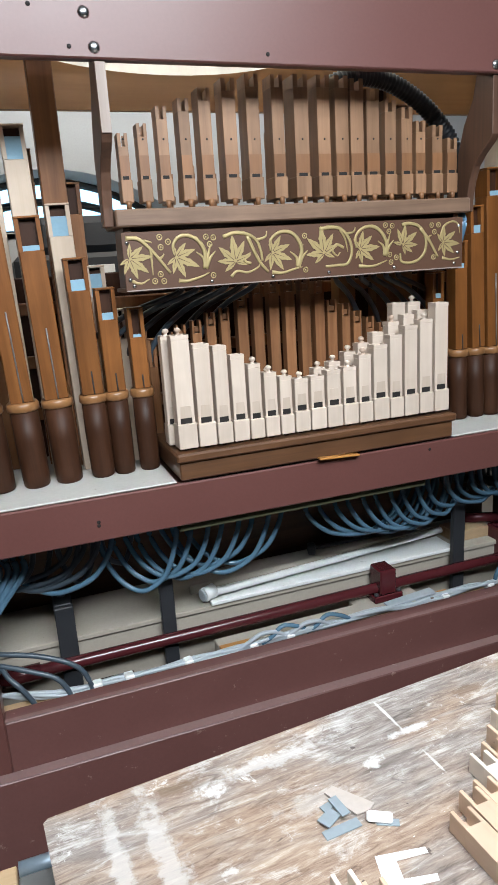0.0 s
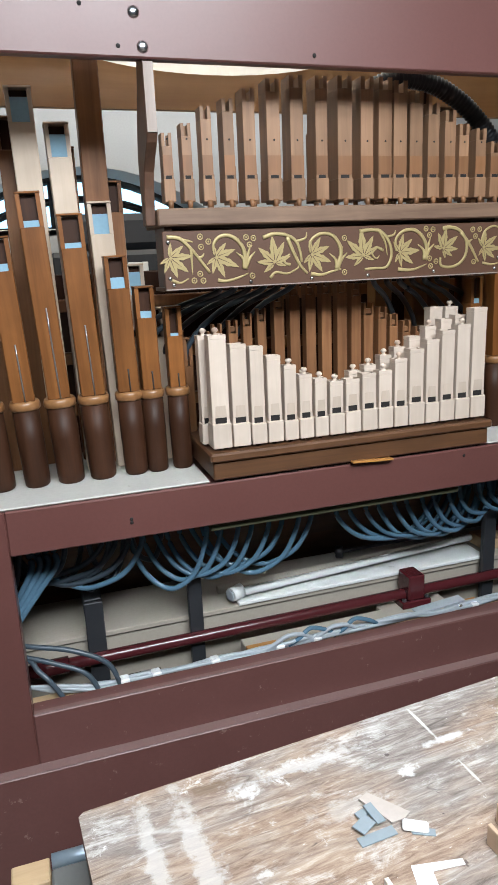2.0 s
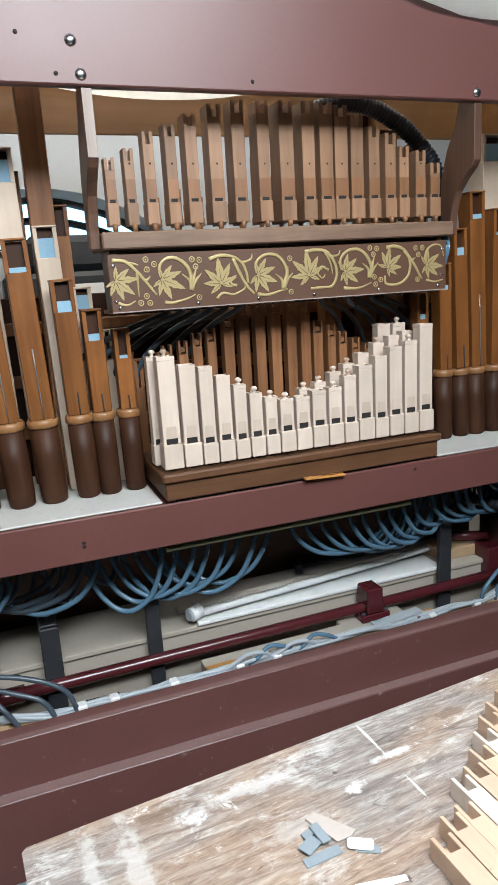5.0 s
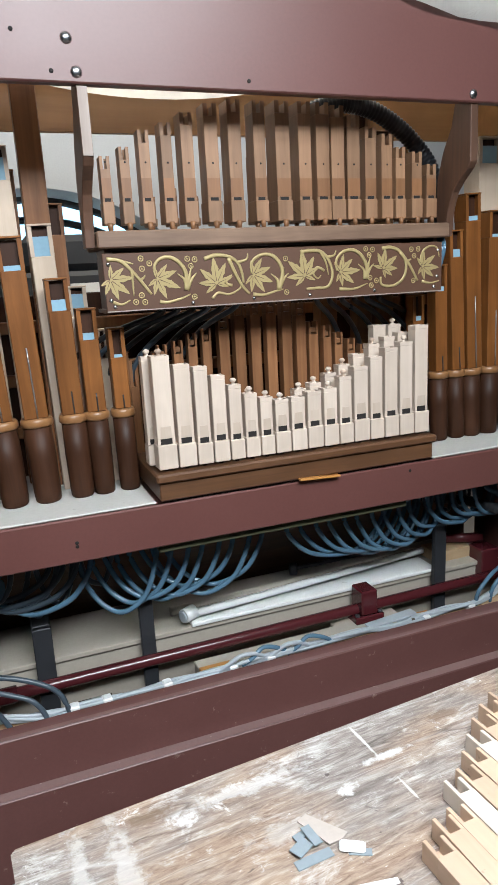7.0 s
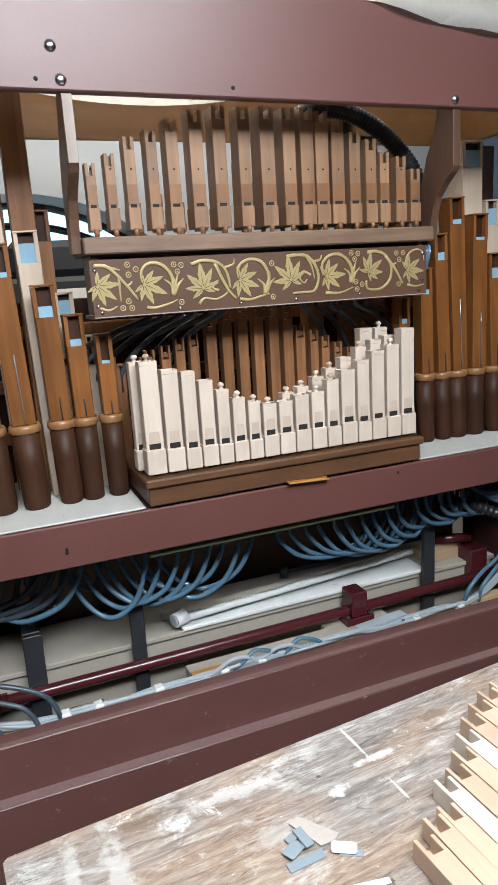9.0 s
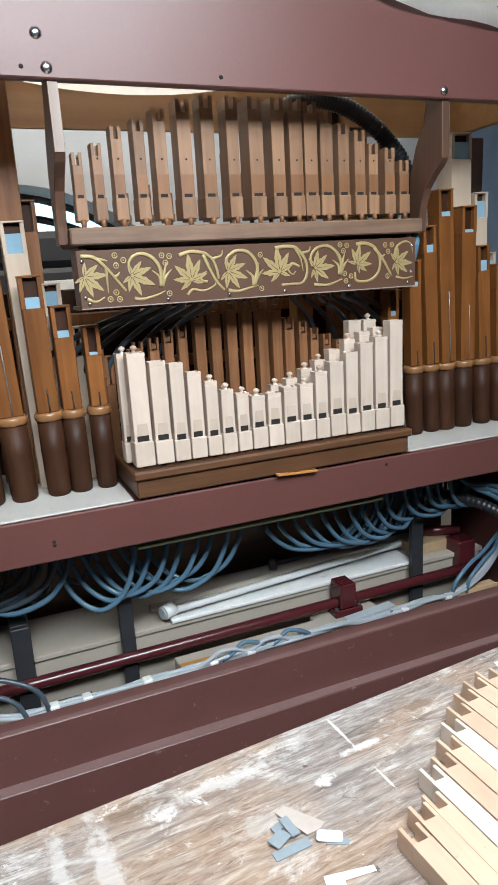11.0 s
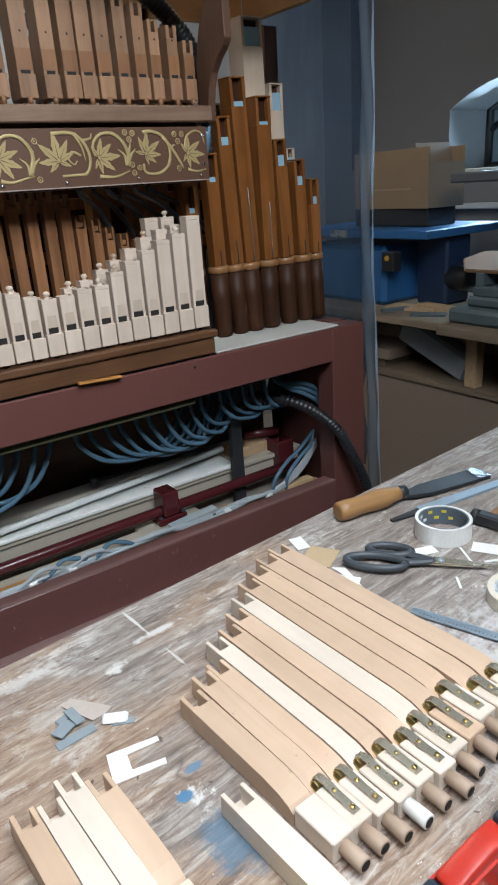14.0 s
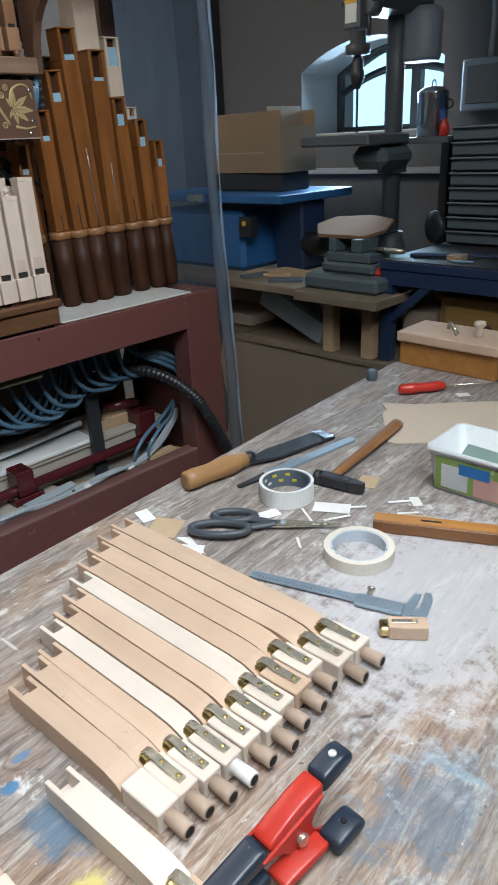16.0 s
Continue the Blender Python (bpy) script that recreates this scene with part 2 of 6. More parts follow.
M = {
    "maroon": paint("maroon_paint", (0.128, 0.050, 0.043), 0.34, (0.30, 0.17, 0.14), 0.02, 11.0),
    "maroon_gloss": paint("glossy_maroon_paint", (0.128, 0.050, 0.043), 0.42, (0.30, 0.17, 0.14), 0.01, 9.0),
    "maroon_worn": paint("worn_maroon_paint", (0.142, 0.060, 0.053), 0.4, (0.28, 0.18, 0.155), 0.085, 26.0),
    # lighter maroon: dust plus the light from above, put into the colour
    "lit_dusty_maroon": paint("lit_dusty_maroon_paint", (0.215, 0.128, 0.118), 0.7, (0.40, 0.30, 0.27), 0.08, 30.0),
    "walnut_x": wood("walnut_along", (0.165, 0.074, 0.032), (0.066, 0.029, 0.013), "x", 0.4, 0.1, coat=0.2),
    "walnut_z": wood("walnut_upright", (0.15, 0.075, 0.045), (0.065, 0.032, 0.02), "z", 0.45, 0.1, coat=0.15),
    "grey_walnut": wood("bleached_walnut", (0.25, 0.155, 0.10), (0.12, 0.07, 0.046), "x", 0.5, 0.1),
    "endgrain": wood("pale_edge_wood", (0.45, 0.38, 0.33), (0.27, 0.21, 0.18), "z", 0.6, 0.08),
    "pipe_brown": wood("stained_pipe_wood", (0.285, 0.108, 0.028), (0.125, 0.044, 0.012), "z", 0.40, 0.2, 0.8, 0.15),
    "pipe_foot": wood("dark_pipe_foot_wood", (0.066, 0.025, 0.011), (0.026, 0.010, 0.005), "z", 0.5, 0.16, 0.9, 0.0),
    "pipe_ring": wood("varnished_ring_wood", (0.33, 0.16, 0.06), (0.19, 0.085, 0.032), "x", 0.38, 0.1, 1.0, 0.3),
    "pipe_tan": wood("tan_pipe_wood", (0.335, 0.188, 0.104), (0.18, 0.093, 0.047), "z", 0.5, 0.18, 0.9),
    "pipe_cap": wood("chestnut_cap_wood", (0.27, 0.128, 0.055), (0.17, 0.075, 0.032), "z", 0.45, 0.12, 0.9),
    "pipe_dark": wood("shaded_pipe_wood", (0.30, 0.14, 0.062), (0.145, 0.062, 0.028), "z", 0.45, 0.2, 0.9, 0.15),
    "cream": wood("new_maple", (0.66, 0.555, 0.465), (0.55, 0.445, 0.36), "z", 0.5, 0.05, 0.7),
    "lip": wood("maple_lip", (0.57, 0.47, 0.39), (0.47, 0.37, 0.29), "z", 0.5, 0.03, 0.7),
    "pale": wood("pale_pine", (0.60, 0.485, 0.38), (0.49, 0.38, 0.28), "z", 0.5, 0.06, 0.7),
    "felt": paint("blue_felt", (0.23, 0.38, 0.48), 0.9, None),
    "grey_felt": paint("grey_blue_card", (0.245, 0.29, 0.32), 0.8, None),
    # near-black stands for the shade in holes and slits; also marks the scale
    "hole": paint("dark_hole", (0.012, 0.009, 0.008), 0.8, None),
    "black": paint("black_plastic", (0.018, 0.019, 0.022), 0.35, None),
    "iron": paint("black_iron", (0.024, 0.026, 0.03), 0.45, (0.12, 0.1, 0.09), 0.03, 30.0),
    "steel": paint("bright_steel", (0.55, 0.56, 0.58), 0.25, None, metal=1.0),
    "wire": paint("grey_wire", (0.34, 0.35, 0.36), 0.4, None, metal=0.8),
    "brass": paint("brass", (0.60, 0.46, 0.20), 0.28, (0.20, 0.13, 0.05), 0.14, 60.0, metal=1.0),
    "white_shelf": paint("chalky_white_paint", (0.47, 0.455, 0.42), 0.75, (0.33, 0.30, 0.26), 0.09, 20.0),
    "gold": paint("gold_paint", (0.41, 0.32, 0.15), 0.42, (0.33, 0.22, 0.07), 0.05, 70.0, metal=0.25),
    "frieze": paint("dark_brown_lacquer", (0.100, 0.050, 0.031), 0.42, None),
    "plywood": wood("amber_plywood", (0.42, 0.22, 0.085), (0.29, 0.14, 0.05), "x", 0.5, 0.05, 0.5),
    "tube": paint("blue_grey_tube", (0.085, 0.165, 0.235), 0.15, None, fine=0.25),
    "tube_dark": paint("slate_tube", (0.055, 0.075, 0.095), 0.3, None),
    "cable": paint("grey_cable_sheath", (0.36, 0.40, 0.43), 0.35, None),
    "oxide": paint("oxblood_gloss", (0.07, 0.013, 0.016), 0.2, None),
    "trunk": paint("dusty_beige_board", (0.37, 0.33, 0.275), 0.75, (0.22, 0.19, 0.16), 0.06, 14.0),
    "white_gloss": paint("white_pvc", (0.72, 0.73, 0.72), 0.3, (0.5, 0.49, 0.47), 0.03, 40.0),
    "olive": paint("olive_felt_strip", (0.055, 0.055, 0.026), 0.85, None),
    "orange_wood": wood("orange_offcut", (0.50, 0.24, 0.06), (0.36, 0.15, 0.035), "x", 0.5, 0.05),
    "raw": wood("raw_offcut", (0.55, 0.40, 0.25), (0.40, 0.27, 0.15), "x", 0.6, 0.08),
    "bench": bench_material(),
    "bench_edge": wood("bench_edge_ply", (0.33, 0.22, 0.15), (0.13, 0.08, 0.055), "x", 0.7, 0.05, 1.4),
    "strip_pink": wood("pear_wood", (0.69, 0.51, 0.375), (0.565, 0.395, 0.275), "y", 0.5, 0.07, 0.55, 0.0, 0.5),
    "strip_pale": wood("fresh_lime_wood", (0.78, 0.69, 0.595), (0.69, 0.595, 0.50), "y", 0.5, 0.04, 0.55),
    "dowel": wood("beech_dowel", (0.55, 0.42, 0.325), (0.38, 0.275, 0.205), "y", 0.6, 0.12, 1.2),
    "steel_dull": paint("dull_steel", (0.58, 0.54, 0.45), 0.26, None, metal=0.75),
    "blue_steel": paint("blue_grey_steel", (0.36, 0.45, 0.53), 0.34, (0.18, 0.21, 0.24), 0.04, 60.0, metal=0.6),
    "pot_steel": paint("brushed_steel", (0.62, 0.64, 0.66), 0.24, None, metal=1.0),
    "grey_plastic": paint("dark_grey_plastic", (0.055, 0.065, 0.078), 0.4, None),
    "black_grip": paint("worn_black_rubber", (0.020, 0.032, 0.052), 0.34, (0.12, 0.15, 0.19), 0.09, 60.0),
    "red_plastic": paint("red_plastic", (0.52, 0.035, 0.022), 0.3, (0.26, 0.03, 0.025), 0.06, 40.0),
    "handle": wood("beech_handle", (0.56, 0.34, 0.15), (0.27, 0.13, 0.045), "x", 0.45, 0.05, 0.7, 0.0, 0.9),
    "handle_dark": wood("ash_handle", (0.42, 0.20, 0.075), (0.16, 0.07, 0.03), "x", 0.5, 0.05, 1.0, 0.0, 0.7),
    "gauge_side": wood("rosewood", (0.36, 0.165, 0.06), (0.20, 0.082, 0.03), "x", 0.4, 0.05, 1.0),
    "tape_cream": paint("crepe_tape", (0.70, 0.66, 0.57), 0.6, None),
    "tape_white": paint("white_tape", (0.74, 0.75, 0.73), 0.45, None),
    "print_blue": paint("pale_blue_core", (0.50, 0.56, 0.62), 0.6, (0.12, 0.14, 0.18), 0.14, 60.0),
    "print_dark": paint("dark_core", (0.10, 0.13, 0.16), 0.6, None),
    "print_yellow": paint("yellow_print", (0.60, 0.52, 0.05), 0.5, None),
    "red_guard": paint("faded_red_enamel", (0.20, 0.045, 0.035), 0.5, (0.09, 0.05, 0.045), 0.06, 30.0),
    "print_green": paint("green_print", (0.22, 0.34, 0.07), 0.4, (0.55, 0.62, 0.4), 0.12, 40.0),
    "print_pink": paint("pink_print", (0.62, 0.36, 0.32), 0.4, None),
    "print_badge": paint("blue_print", (0.01, 0.17, 0.48), 0.4, None),
    "tub_white": paint("white_polypropylene", (0.62, 0.66, 0.67), 0.3, None),
    "tub_green": paint("pale_green_plastic", (0.17, 0.25, 0.23), 0.4, None),
    "card": paint("grey_card", (0.56, 0.47, 0.37), 0.8, None),
    "veneer": paint("pale_veneer", (0.46, 0.40, 0.36), 0.7, None),
    "card_tan": paint("tan_card", (0.50, 0.37, 0.23), 0.8, None),
    "paper": paint("white_paper", (0.80, 0.80, 0.78), 0.7, None),
    "blue_paint": paint("blue_machine_enamel", (0.024, 0.115, 0.29), 0.4, (0.05, 0.06, 0.07), 0.04, 30.0),
    "navy_paint": paint("navy_enamel", (0.016, 0.035, 0.085), 0.45, (0.05, 0.05, 0.06), 0.03, 30.0),
    "teal_iron": paint("teal_grey_enamel", (0.085, 0.112, 0.125), 0.5, (0.04, 0.045, 0.05), 0.06, 40.0),
    "grey_iron": paint("machine_grey", (0.085, 0.092, 0.10), 0.45, (0.06, 0.065, 0.07), 0.05, 40.0),
    "leather": paint("brown_fibreboard", (0.23, 0.13, 0.075), 0.9, (0.14, 0.08, 0.05), 0.06, 9.0),
    "kraft": paint("kraft_cardboard", (0.215, 0.152, 0.095), 0.8, None),
    "hardboard": paint("brown_hardboard", (0.27, 0.205, 0.155), 0.65, (0.21, 0.155, 0.115), 0.06, 4.0),
    "ochre": wood("ochre_drawer_wood", (0.36, 0.22, 0.07), (0.26, 0.15, 0.045), "y", 0.5, 0.1),
    "table_wood": wood("dusty_table_wood", (0.30, 0.23, 0.16), (0.17, 0.125, 0.085), "y", 0.65, 0.08),
    "case_grey": paint("pale_grey_case", (0.28, 0.32, 0.35), 0.45, None),
    "case_dark": paint("dusty_grey_sheet_steel", (0.15, 0.15, 0.145), 0.6, (0.3, 0.3, 0.29), 0.03, 40.0),
    "label_yellow": paint("orange_label", (0.60, 0.33, 0.03), 0.5, None),
    "label_white": paint("white_label", (0.6, 0.6, 0.58), 0.5, None),
    "concrete": paint("trodden_screed", (0.24, 0.225, 0.21), 0.8, (0.16, 0.15, 0.14), 0.08, 3.0),
    # grey darkened to carry the weak light at the room's far end
    "wall": paint("dimmed_grey_limewash", (0.15, 0.148, 0.152), 0.85, (0.16, 0.155, 0.145), 0.08, 2.0),
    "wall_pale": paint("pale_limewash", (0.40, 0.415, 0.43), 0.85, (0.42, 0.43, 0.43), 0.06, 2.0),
    "ceiling": paint("white_limewash", (0.50, 0.49, 0.47), 0.9, None),
}
for key in ("pipe_foot", "pipe_brown", "pipe_dark", "leather"):
    M[key].node_tree.nodes["Principled BSDF"].inputs["Specular IOR Level"].default_value = 0.22
FILM = film_material("polythene_film", (0.085, 0.108, 0.14), 0.40)
HEM = film_material("folded_polythene", (0.27, 0.315, 0.36), 0.42)
# brighter than the hem: its gloss stripe is put into the colour
EDGE = film_material("gloss_crease_polythene", (0.42, 0.50, 0.58), 0.25)
DUST = film_material("milky_dust_sheet", (0.80, 0.78, 0.74), 0.12)


# ---- building helpers ----
def box(bm, size, at=(0, 0, 0), bevel=0.0, m=None):
    made = bmesh.ops.create_cube(bm, size=1.0)["verts"]
    bmesh.ops.scale(bm, vec=size, verts=made)
    bmesh.ops.translate(bm, vec=at, verts=made)
    if bevel:
        edges = list({e for v in made for e in v.link_edges})
        made = list({v for f in bmesh.ops.bevel(bm, geom=edges, offset=bevel, segments=1, affect="EDGES")["faces"] for v in f.verts} | {v for v in made if v.is_valid})
    if m is not None:
        bmesh.ops.transform(bm, matrix=m, verts=[v for v in made if v.is_valid])
    return bm


def span(bm, a, b, bevel=0.0):
    """A box from corner a to corner b."""
    return box(bm, [q - p for p, q in zip(a, b)], [(p + q) / 2 for p, q in zip(a, b)], bevel)


def lathe(bm, profile, seg=20, m=None):
    """A turned form about z from (radius, height) pairs."""
    rings = []
    for r, z in profile:
        rings.append([bm.verts.new((r * math.cos(2 * math.pi * k / seg), r * math.sin(2 * math.pi * k / seg), z)) for k in range(seg)])
    for a, b in zip(rings, rings[1:]):
        for k in range(seg):
            bm.faces.new((a[k], a[(k + 1) % seg], b[(k + 1) % seg], b[k])).smooth = True
    bm.faces.new(rings[0][::-1])
    bm.faces.new(rings[-1])
    if m is not None:
        bmesh.ops.transform(bm, matrix=m, verts=[v for r in rings for v in r])
    return bm


def smooth_line(points, steps=6):
    """A Catmull-Rom line through the points."""
    p = [Vector(q) for q in points]
    p = [2 * p[0] - p[1], *p, 2 * p[-1] - p[-2]]
    out = []
    for a, b, c, d in zip(p, p[1:], p[2:], p[3:]):
        for k in range(steps):
            t = k / steps
            out.append(0.5 * (2 * b + (c - a) * t + (2 * a - 5 * b + 4 * c - d) * t * t + (3 * b - a - 3 * c + d) * t ** 3))
    return out + [p[-2]]


def sweep(bm, points, radius, seg=8, steps=6, flat=1.0, up=(0, 0, 1), taper=None):
    """A round (or flattened) rod along a smooth line."""
    line = smooth_line(points, steps)
    rings = []
    for k, q in enumerate(line):
        d = (line[min(k + 1, len(line) - 1)] - line[max(k - 1, 0)]).normalized()
        u = Vector(up)
        if abs(d.dot(u)) > 0.95:
            u = Vector((0, 1, 0)) if abs(d.y) < 0.9 else Vector((1, 0, 0))
        s = d.cross(u).normalized()
        w = s.cross(d).normalized()
        r = radius(k / (len(line) - 1)) if callable(radius) else radius
        rings.append([bm.verts.new(q + r * (math.cos(2 * math.pi * j / seg) * s + flat * math.sin(2 * math.pi * j / seg) * w)) for j in range(seg)])
    for a, b in zip(rings, rings[1:]):
        for j in range(seg):
            bm.faces.new((a[j], a[(j + 1) % seg], b[(j + 1) % seg], b[j])).smooth = True
    bm.faces.new(rings[0][::-1])
    bm.faces.new(rings[-1])
    return bm


def slab(bm, outline, depth, m=None):
    """A flat outline (x, y) given a thickness upwards from z = 0."""
    low = [bm.verts.new((x, y, 0)) for x, y in outline]
    top = [bm.verts.new((x, y, depth)) for x, y in outline]
    k = len(outline)
    bm.faces.new(low[::-1])
    bm.faces.new(top)
    for j in range(k):
        bm.faces.new((low[j], low[(j + 1) % k], top[(j + 1) % k], top[j]))
    if m is not None:
        bmesh.ops.transform(bm, matrix=m, verts=low + top)
    return bm


def B():
    return bmesh.new()


def link(name, bm, material):
    bmesh.ops.recalc_face_normals(bm, faces=bm.faces)
    mesh = bpy.data.meshes.new(name)
    bm.to_mesh(mesh)
    bm.free()
    mesh.materials.append(material)
    return new(name, mesh)


def part(name, bm, material, parent, label="", m=None):
    ob = link(name, bm, M[material] if isinstance(material, str) else material)
    ob.parent = parent
    if m is not None:
        ob.matrix_basis = m
    if label:
        tagged(ob, label)
    return ob


def thing(name, label, category, m=None, group="", kind=""):
    ob = new(name)
    ob.empty_display_size = 0.05
    if m is not None:
        ob.matrix_basis = m
    return tagged(ob, label, category, group, kind)


def solid(name, bm, material, label, category, m=None, group="", kind=""):
    """A thing of one mesh."""
    ob = link(name, bm, M[material] if isinstance(material, str) else material)
    if m is not None:
        ob.matrix_basis = m
    return tagged(ob, label, category, group, kind)


def setting(name, bm, material, label, category):
    return solid(name, bm, material, label, category, kind="structure")


# ---- the room ----
X0, X1, Y0, Y1, TOP = -2.6, 3.75, -3.6, 3.75, 3.0
setting("floor", span(B(), (X0 - 0.4, Y0 - 0.4, -0.1), (X1 + 0.4, Y1 + 0.4, 0)), "concrete", "trodden grey screed workshop floor", "floor")
setting("ceiling", span(B(), (X0 - 0.4, Y0 - 0.4, TOP), (X1 + 0.4, Y1 + 0.4, TOP + 0.12)), "ceiling", "white limewashed workshop ceiling", "ceiling")
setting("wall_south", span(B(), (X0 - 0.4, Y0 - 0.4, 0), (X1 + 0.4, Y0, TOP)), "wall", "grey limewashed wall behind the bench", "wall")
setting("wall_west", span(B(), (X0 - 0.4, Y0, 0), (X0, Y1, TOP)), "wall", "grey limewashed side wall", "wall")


def arch_points(c, half, sill, spring, rise, k=14):
    """An opening with a segmental arch, from its low left corner round."""
    pts = [(c - half, sill), (c + half, sill)]
    for j in range(k + 1):
        f = 1 - 2 * j / k
        pts.append((c + half * f, spring + rise * (1 - f * f)))
    return pts


def pierced_wall(name, length0, length1, c, half, sill, spring, rise, depth, place, label, mat="wall"):
    """A wall in the (along, up) plane with one arched opening, pushed back by its depth."""
    bm = B()
    pts = arch_points(c, half, sill, spring, rise)
    front = lambda p: bm.verts.new((p[0], 0, p[1]))
    hole = [front(p) for p in pts]
    back = [bm.verts.new((v.co.x * 1.0, depth, v.co.z)) for v in hole]
    n = len(pts)
    for j in range(n):
        bm.faces.new((hole[j], hole[(j + 1) % n], back[(j + 1) % n], back[j]))
    for ring, y in ((hole, 0), (back, depth)):
        bl, br, tl, tr = (bm.verts.new((x, y, z)) for x, z in ((length0, 0), (length1, 0), (length0, TOP), (length1, TOP)))
        bm.faces.new((bl, br, ring[1], ring[0]))
        bm.faces.new((br, tr, ring[2], ring[1]))
        mid = 2 + (n - 3) // 2
        bm.faces.new((tr, *[ring[j] for j in range(mid, 1, -1)]))
        bm.faces.new((tr, tl, ring[mid]))
        bm.faces.new((tl, *[ring[j] for j in range(n - 1, mid - 1, -1)]))
        bm.faces.new((tl, bl, ring[0], ring[n - 1]))
    bmesh.ops.transform(bm, matrix=place, verts=bm.verts)
    return setting(name, bm, mat, label, "wall")


EAST = Matrix.Translation((X1 - 0.35, 0, 0)) @ pose(0, 0, 0, 0, 0, -90)
NORTH = Matrix.Translation((0, Y1 - 0.35, 0))
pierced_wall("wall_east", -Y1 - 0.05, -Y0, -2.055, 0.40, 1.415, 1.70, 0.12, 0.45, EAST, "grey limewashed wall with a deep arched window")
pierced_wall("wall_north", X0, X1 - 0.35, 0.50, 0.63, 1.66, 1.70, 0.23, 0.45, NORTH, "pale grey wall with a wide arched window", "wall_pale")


def window(name, c, half, sill, spring, rise, place, label):
    w = thing(name, label, "window", place, kind="structure")
    y = 0.33
    rim = arch_points(c, half, sill, spring, rise)
    part("window_frame", sweep(B(), [(x, y, z) for x, z in rim + rim[:1]], 0.03, 4, 1, 1.0, (0, 1, 0)), "iron", w)
    part("glazing_bar", sweep(B(), [(c + half * f, y, spring - 0.10 + (rise - 0.01) * (1 - f * f)) for f in [1 - 0.2 * j for j in range(11)]], 0.018, 4, 2, 1.0, (0, 1, 0)), "iron", w)
    for f in (-0.19, 0.19):
        part("mullion", span(B(), (c + half * f - 0.026, y - 0.02, sill), (c + half * f + 0.026, y + 0.02, spring + rise * 0.95)), "iron", w)
    glass = part("pane", slab(B(), rim, 0.004, Matrix.Translation((0, y + 0.012, 0)) @ pose(0, 0, 0, 90)), GLASS, w)
    glass.visible_shadow = False
    part("window_sill", span(B(), (c - half, 0.0, sill - 0.03), (c + half, 0.35, sill + 0.004), 0.004), "white_shelf", w)
    bright = solid("backdrop", slab(B(), [(c - 2, 0), (c + 2, 0), (c + 2, 3.4), (c - 2, 3.4)], 0.02), DAY, "pale blue overcast daylight outside the window", "sky", place @ Matrix.Translation((0, 1.6, 0)) @ pose(0, 0, 0, 90), kind="structure")
    return w


GLASS, gn, gl, gb = nodes_of("window_glass")
gb.inputs["Transmission Weight"].default_value, gb.inputs["Roughness"].default_value, gb.inputs["IOR"].default_value = 1.0, 0.02, 1.1
DAY, dn, dl, db = nodes_of("daylight")
db.inputs["Base Color"].default_value = (0.2, 0.3, 0.4, 1)
db.inputs["Emission Color"].default_value = (0.45, 0.78, 1.0, 1)
db.inputs["Emission Strength"].default_value = 2.8
window("window_1", -2.055, 0.40, 1.415, 1.70, 0.12, EAST, "arched window with dark glazing bars and blue daylight")
window("window_2", 0.50, 0.63, 1.66, 1.70, 0.23, NORTH, "wide arched window with dark bars and blue daylight")

# ---- the organ case ----
FY = 1.418
TOE = 1.0250
case = thing("organ_case", "maroon-painted wooden organ case, open at its front", "organ case", kind="structure")


def case_part(name, a, b, mat="maroon", label="", bevel=0.003):
    return part(name, span(B(), a, b, bevel), mat, case, label)


case_part("middle_beam", (0.103, FY, 0.921), (1.631, FY + 0.07, 1.0180))
case_part("stile", (-0.04, FY, 0.0), (0.103, FY + 0.07, 1.0180))
case_part("stile", (1.631, FY, 0.0), (1.756, FY + 0.07, 1.0180))
case_part("bottom_rail", (0.103, FY, 0.3), (1.631, FY + 0.05, 0.548), "maroon_worn")
case_part("plinth", (-0.04, FY - 0.030, 0.0), (1.640, FY - 0.001, 0.424), "maroon_worn", "proud lower board of the case front")
# upward faces toned lighter for the light they catch
case_part("ledge_strip", (-0.04, FY - 0.0295, 0.4245), (1.631, FY - 0.0012, 0.4255), "lit_dusty_maroon", "dusty ledge on the lower board, toned for light from above", 0)
case_part("rail_top", (0.104, FY + 0.0005, 0.5485), (1.630, FY + 0.014, 0.5495), "lit_dusty_maroon", "dusty worn rail top with its edge highlight in the colour", 0)
case_part("upper_beam", (-0.35, 1.374, 1.835), (1.70, 1.40, 2.03), "maroon_gloss")
M["maroon_gloss"].node_tree.nodes["Principled BSDF"].inputs["Coat Weight"].default_value = 0.16
M["maroon_gloss"].node_tree.nodes["Principled BSDF"].inputs["Coat Roughness"].default_value = 0.36
for x in (-0.36, 1.70):
    case_part("corner_post", (x, 1.76, 0.0), (x + 0.05, 1.82, 1.835), "walnut_z", "dark wooden rear corner post")
case_part("cornice_side", (1.70, 1.402, 1.853), (1.72, 1.86, 2.03), "plywood", "amber plywood side of the cornice")
case_part("cornice_side", (-0.37, 1.402, 1.853), (-0.35, 1.86, 2.03), "plywood", "amber plywood side of the cornice")
# added panel: the dark deep in the case is put into its colour
case_part("rear_panel", (-0.30, 1.83, 1.013), (1.69, 1.845, 1.47), "pipe_foot", "near-black panel added for the dark behind the pipes")
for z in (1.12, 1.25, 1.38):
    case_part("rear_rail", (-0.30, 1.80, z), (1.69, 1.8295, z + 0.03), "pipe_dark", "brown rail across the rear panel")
case_part("side_board", (1.70, FY + 0.075, 0.0), (1.75, 1.8, 1.0180))
case_part("side_board", (-0.04, FY + 0.075, 0.0), (0.012, 1.8, 1.0180))
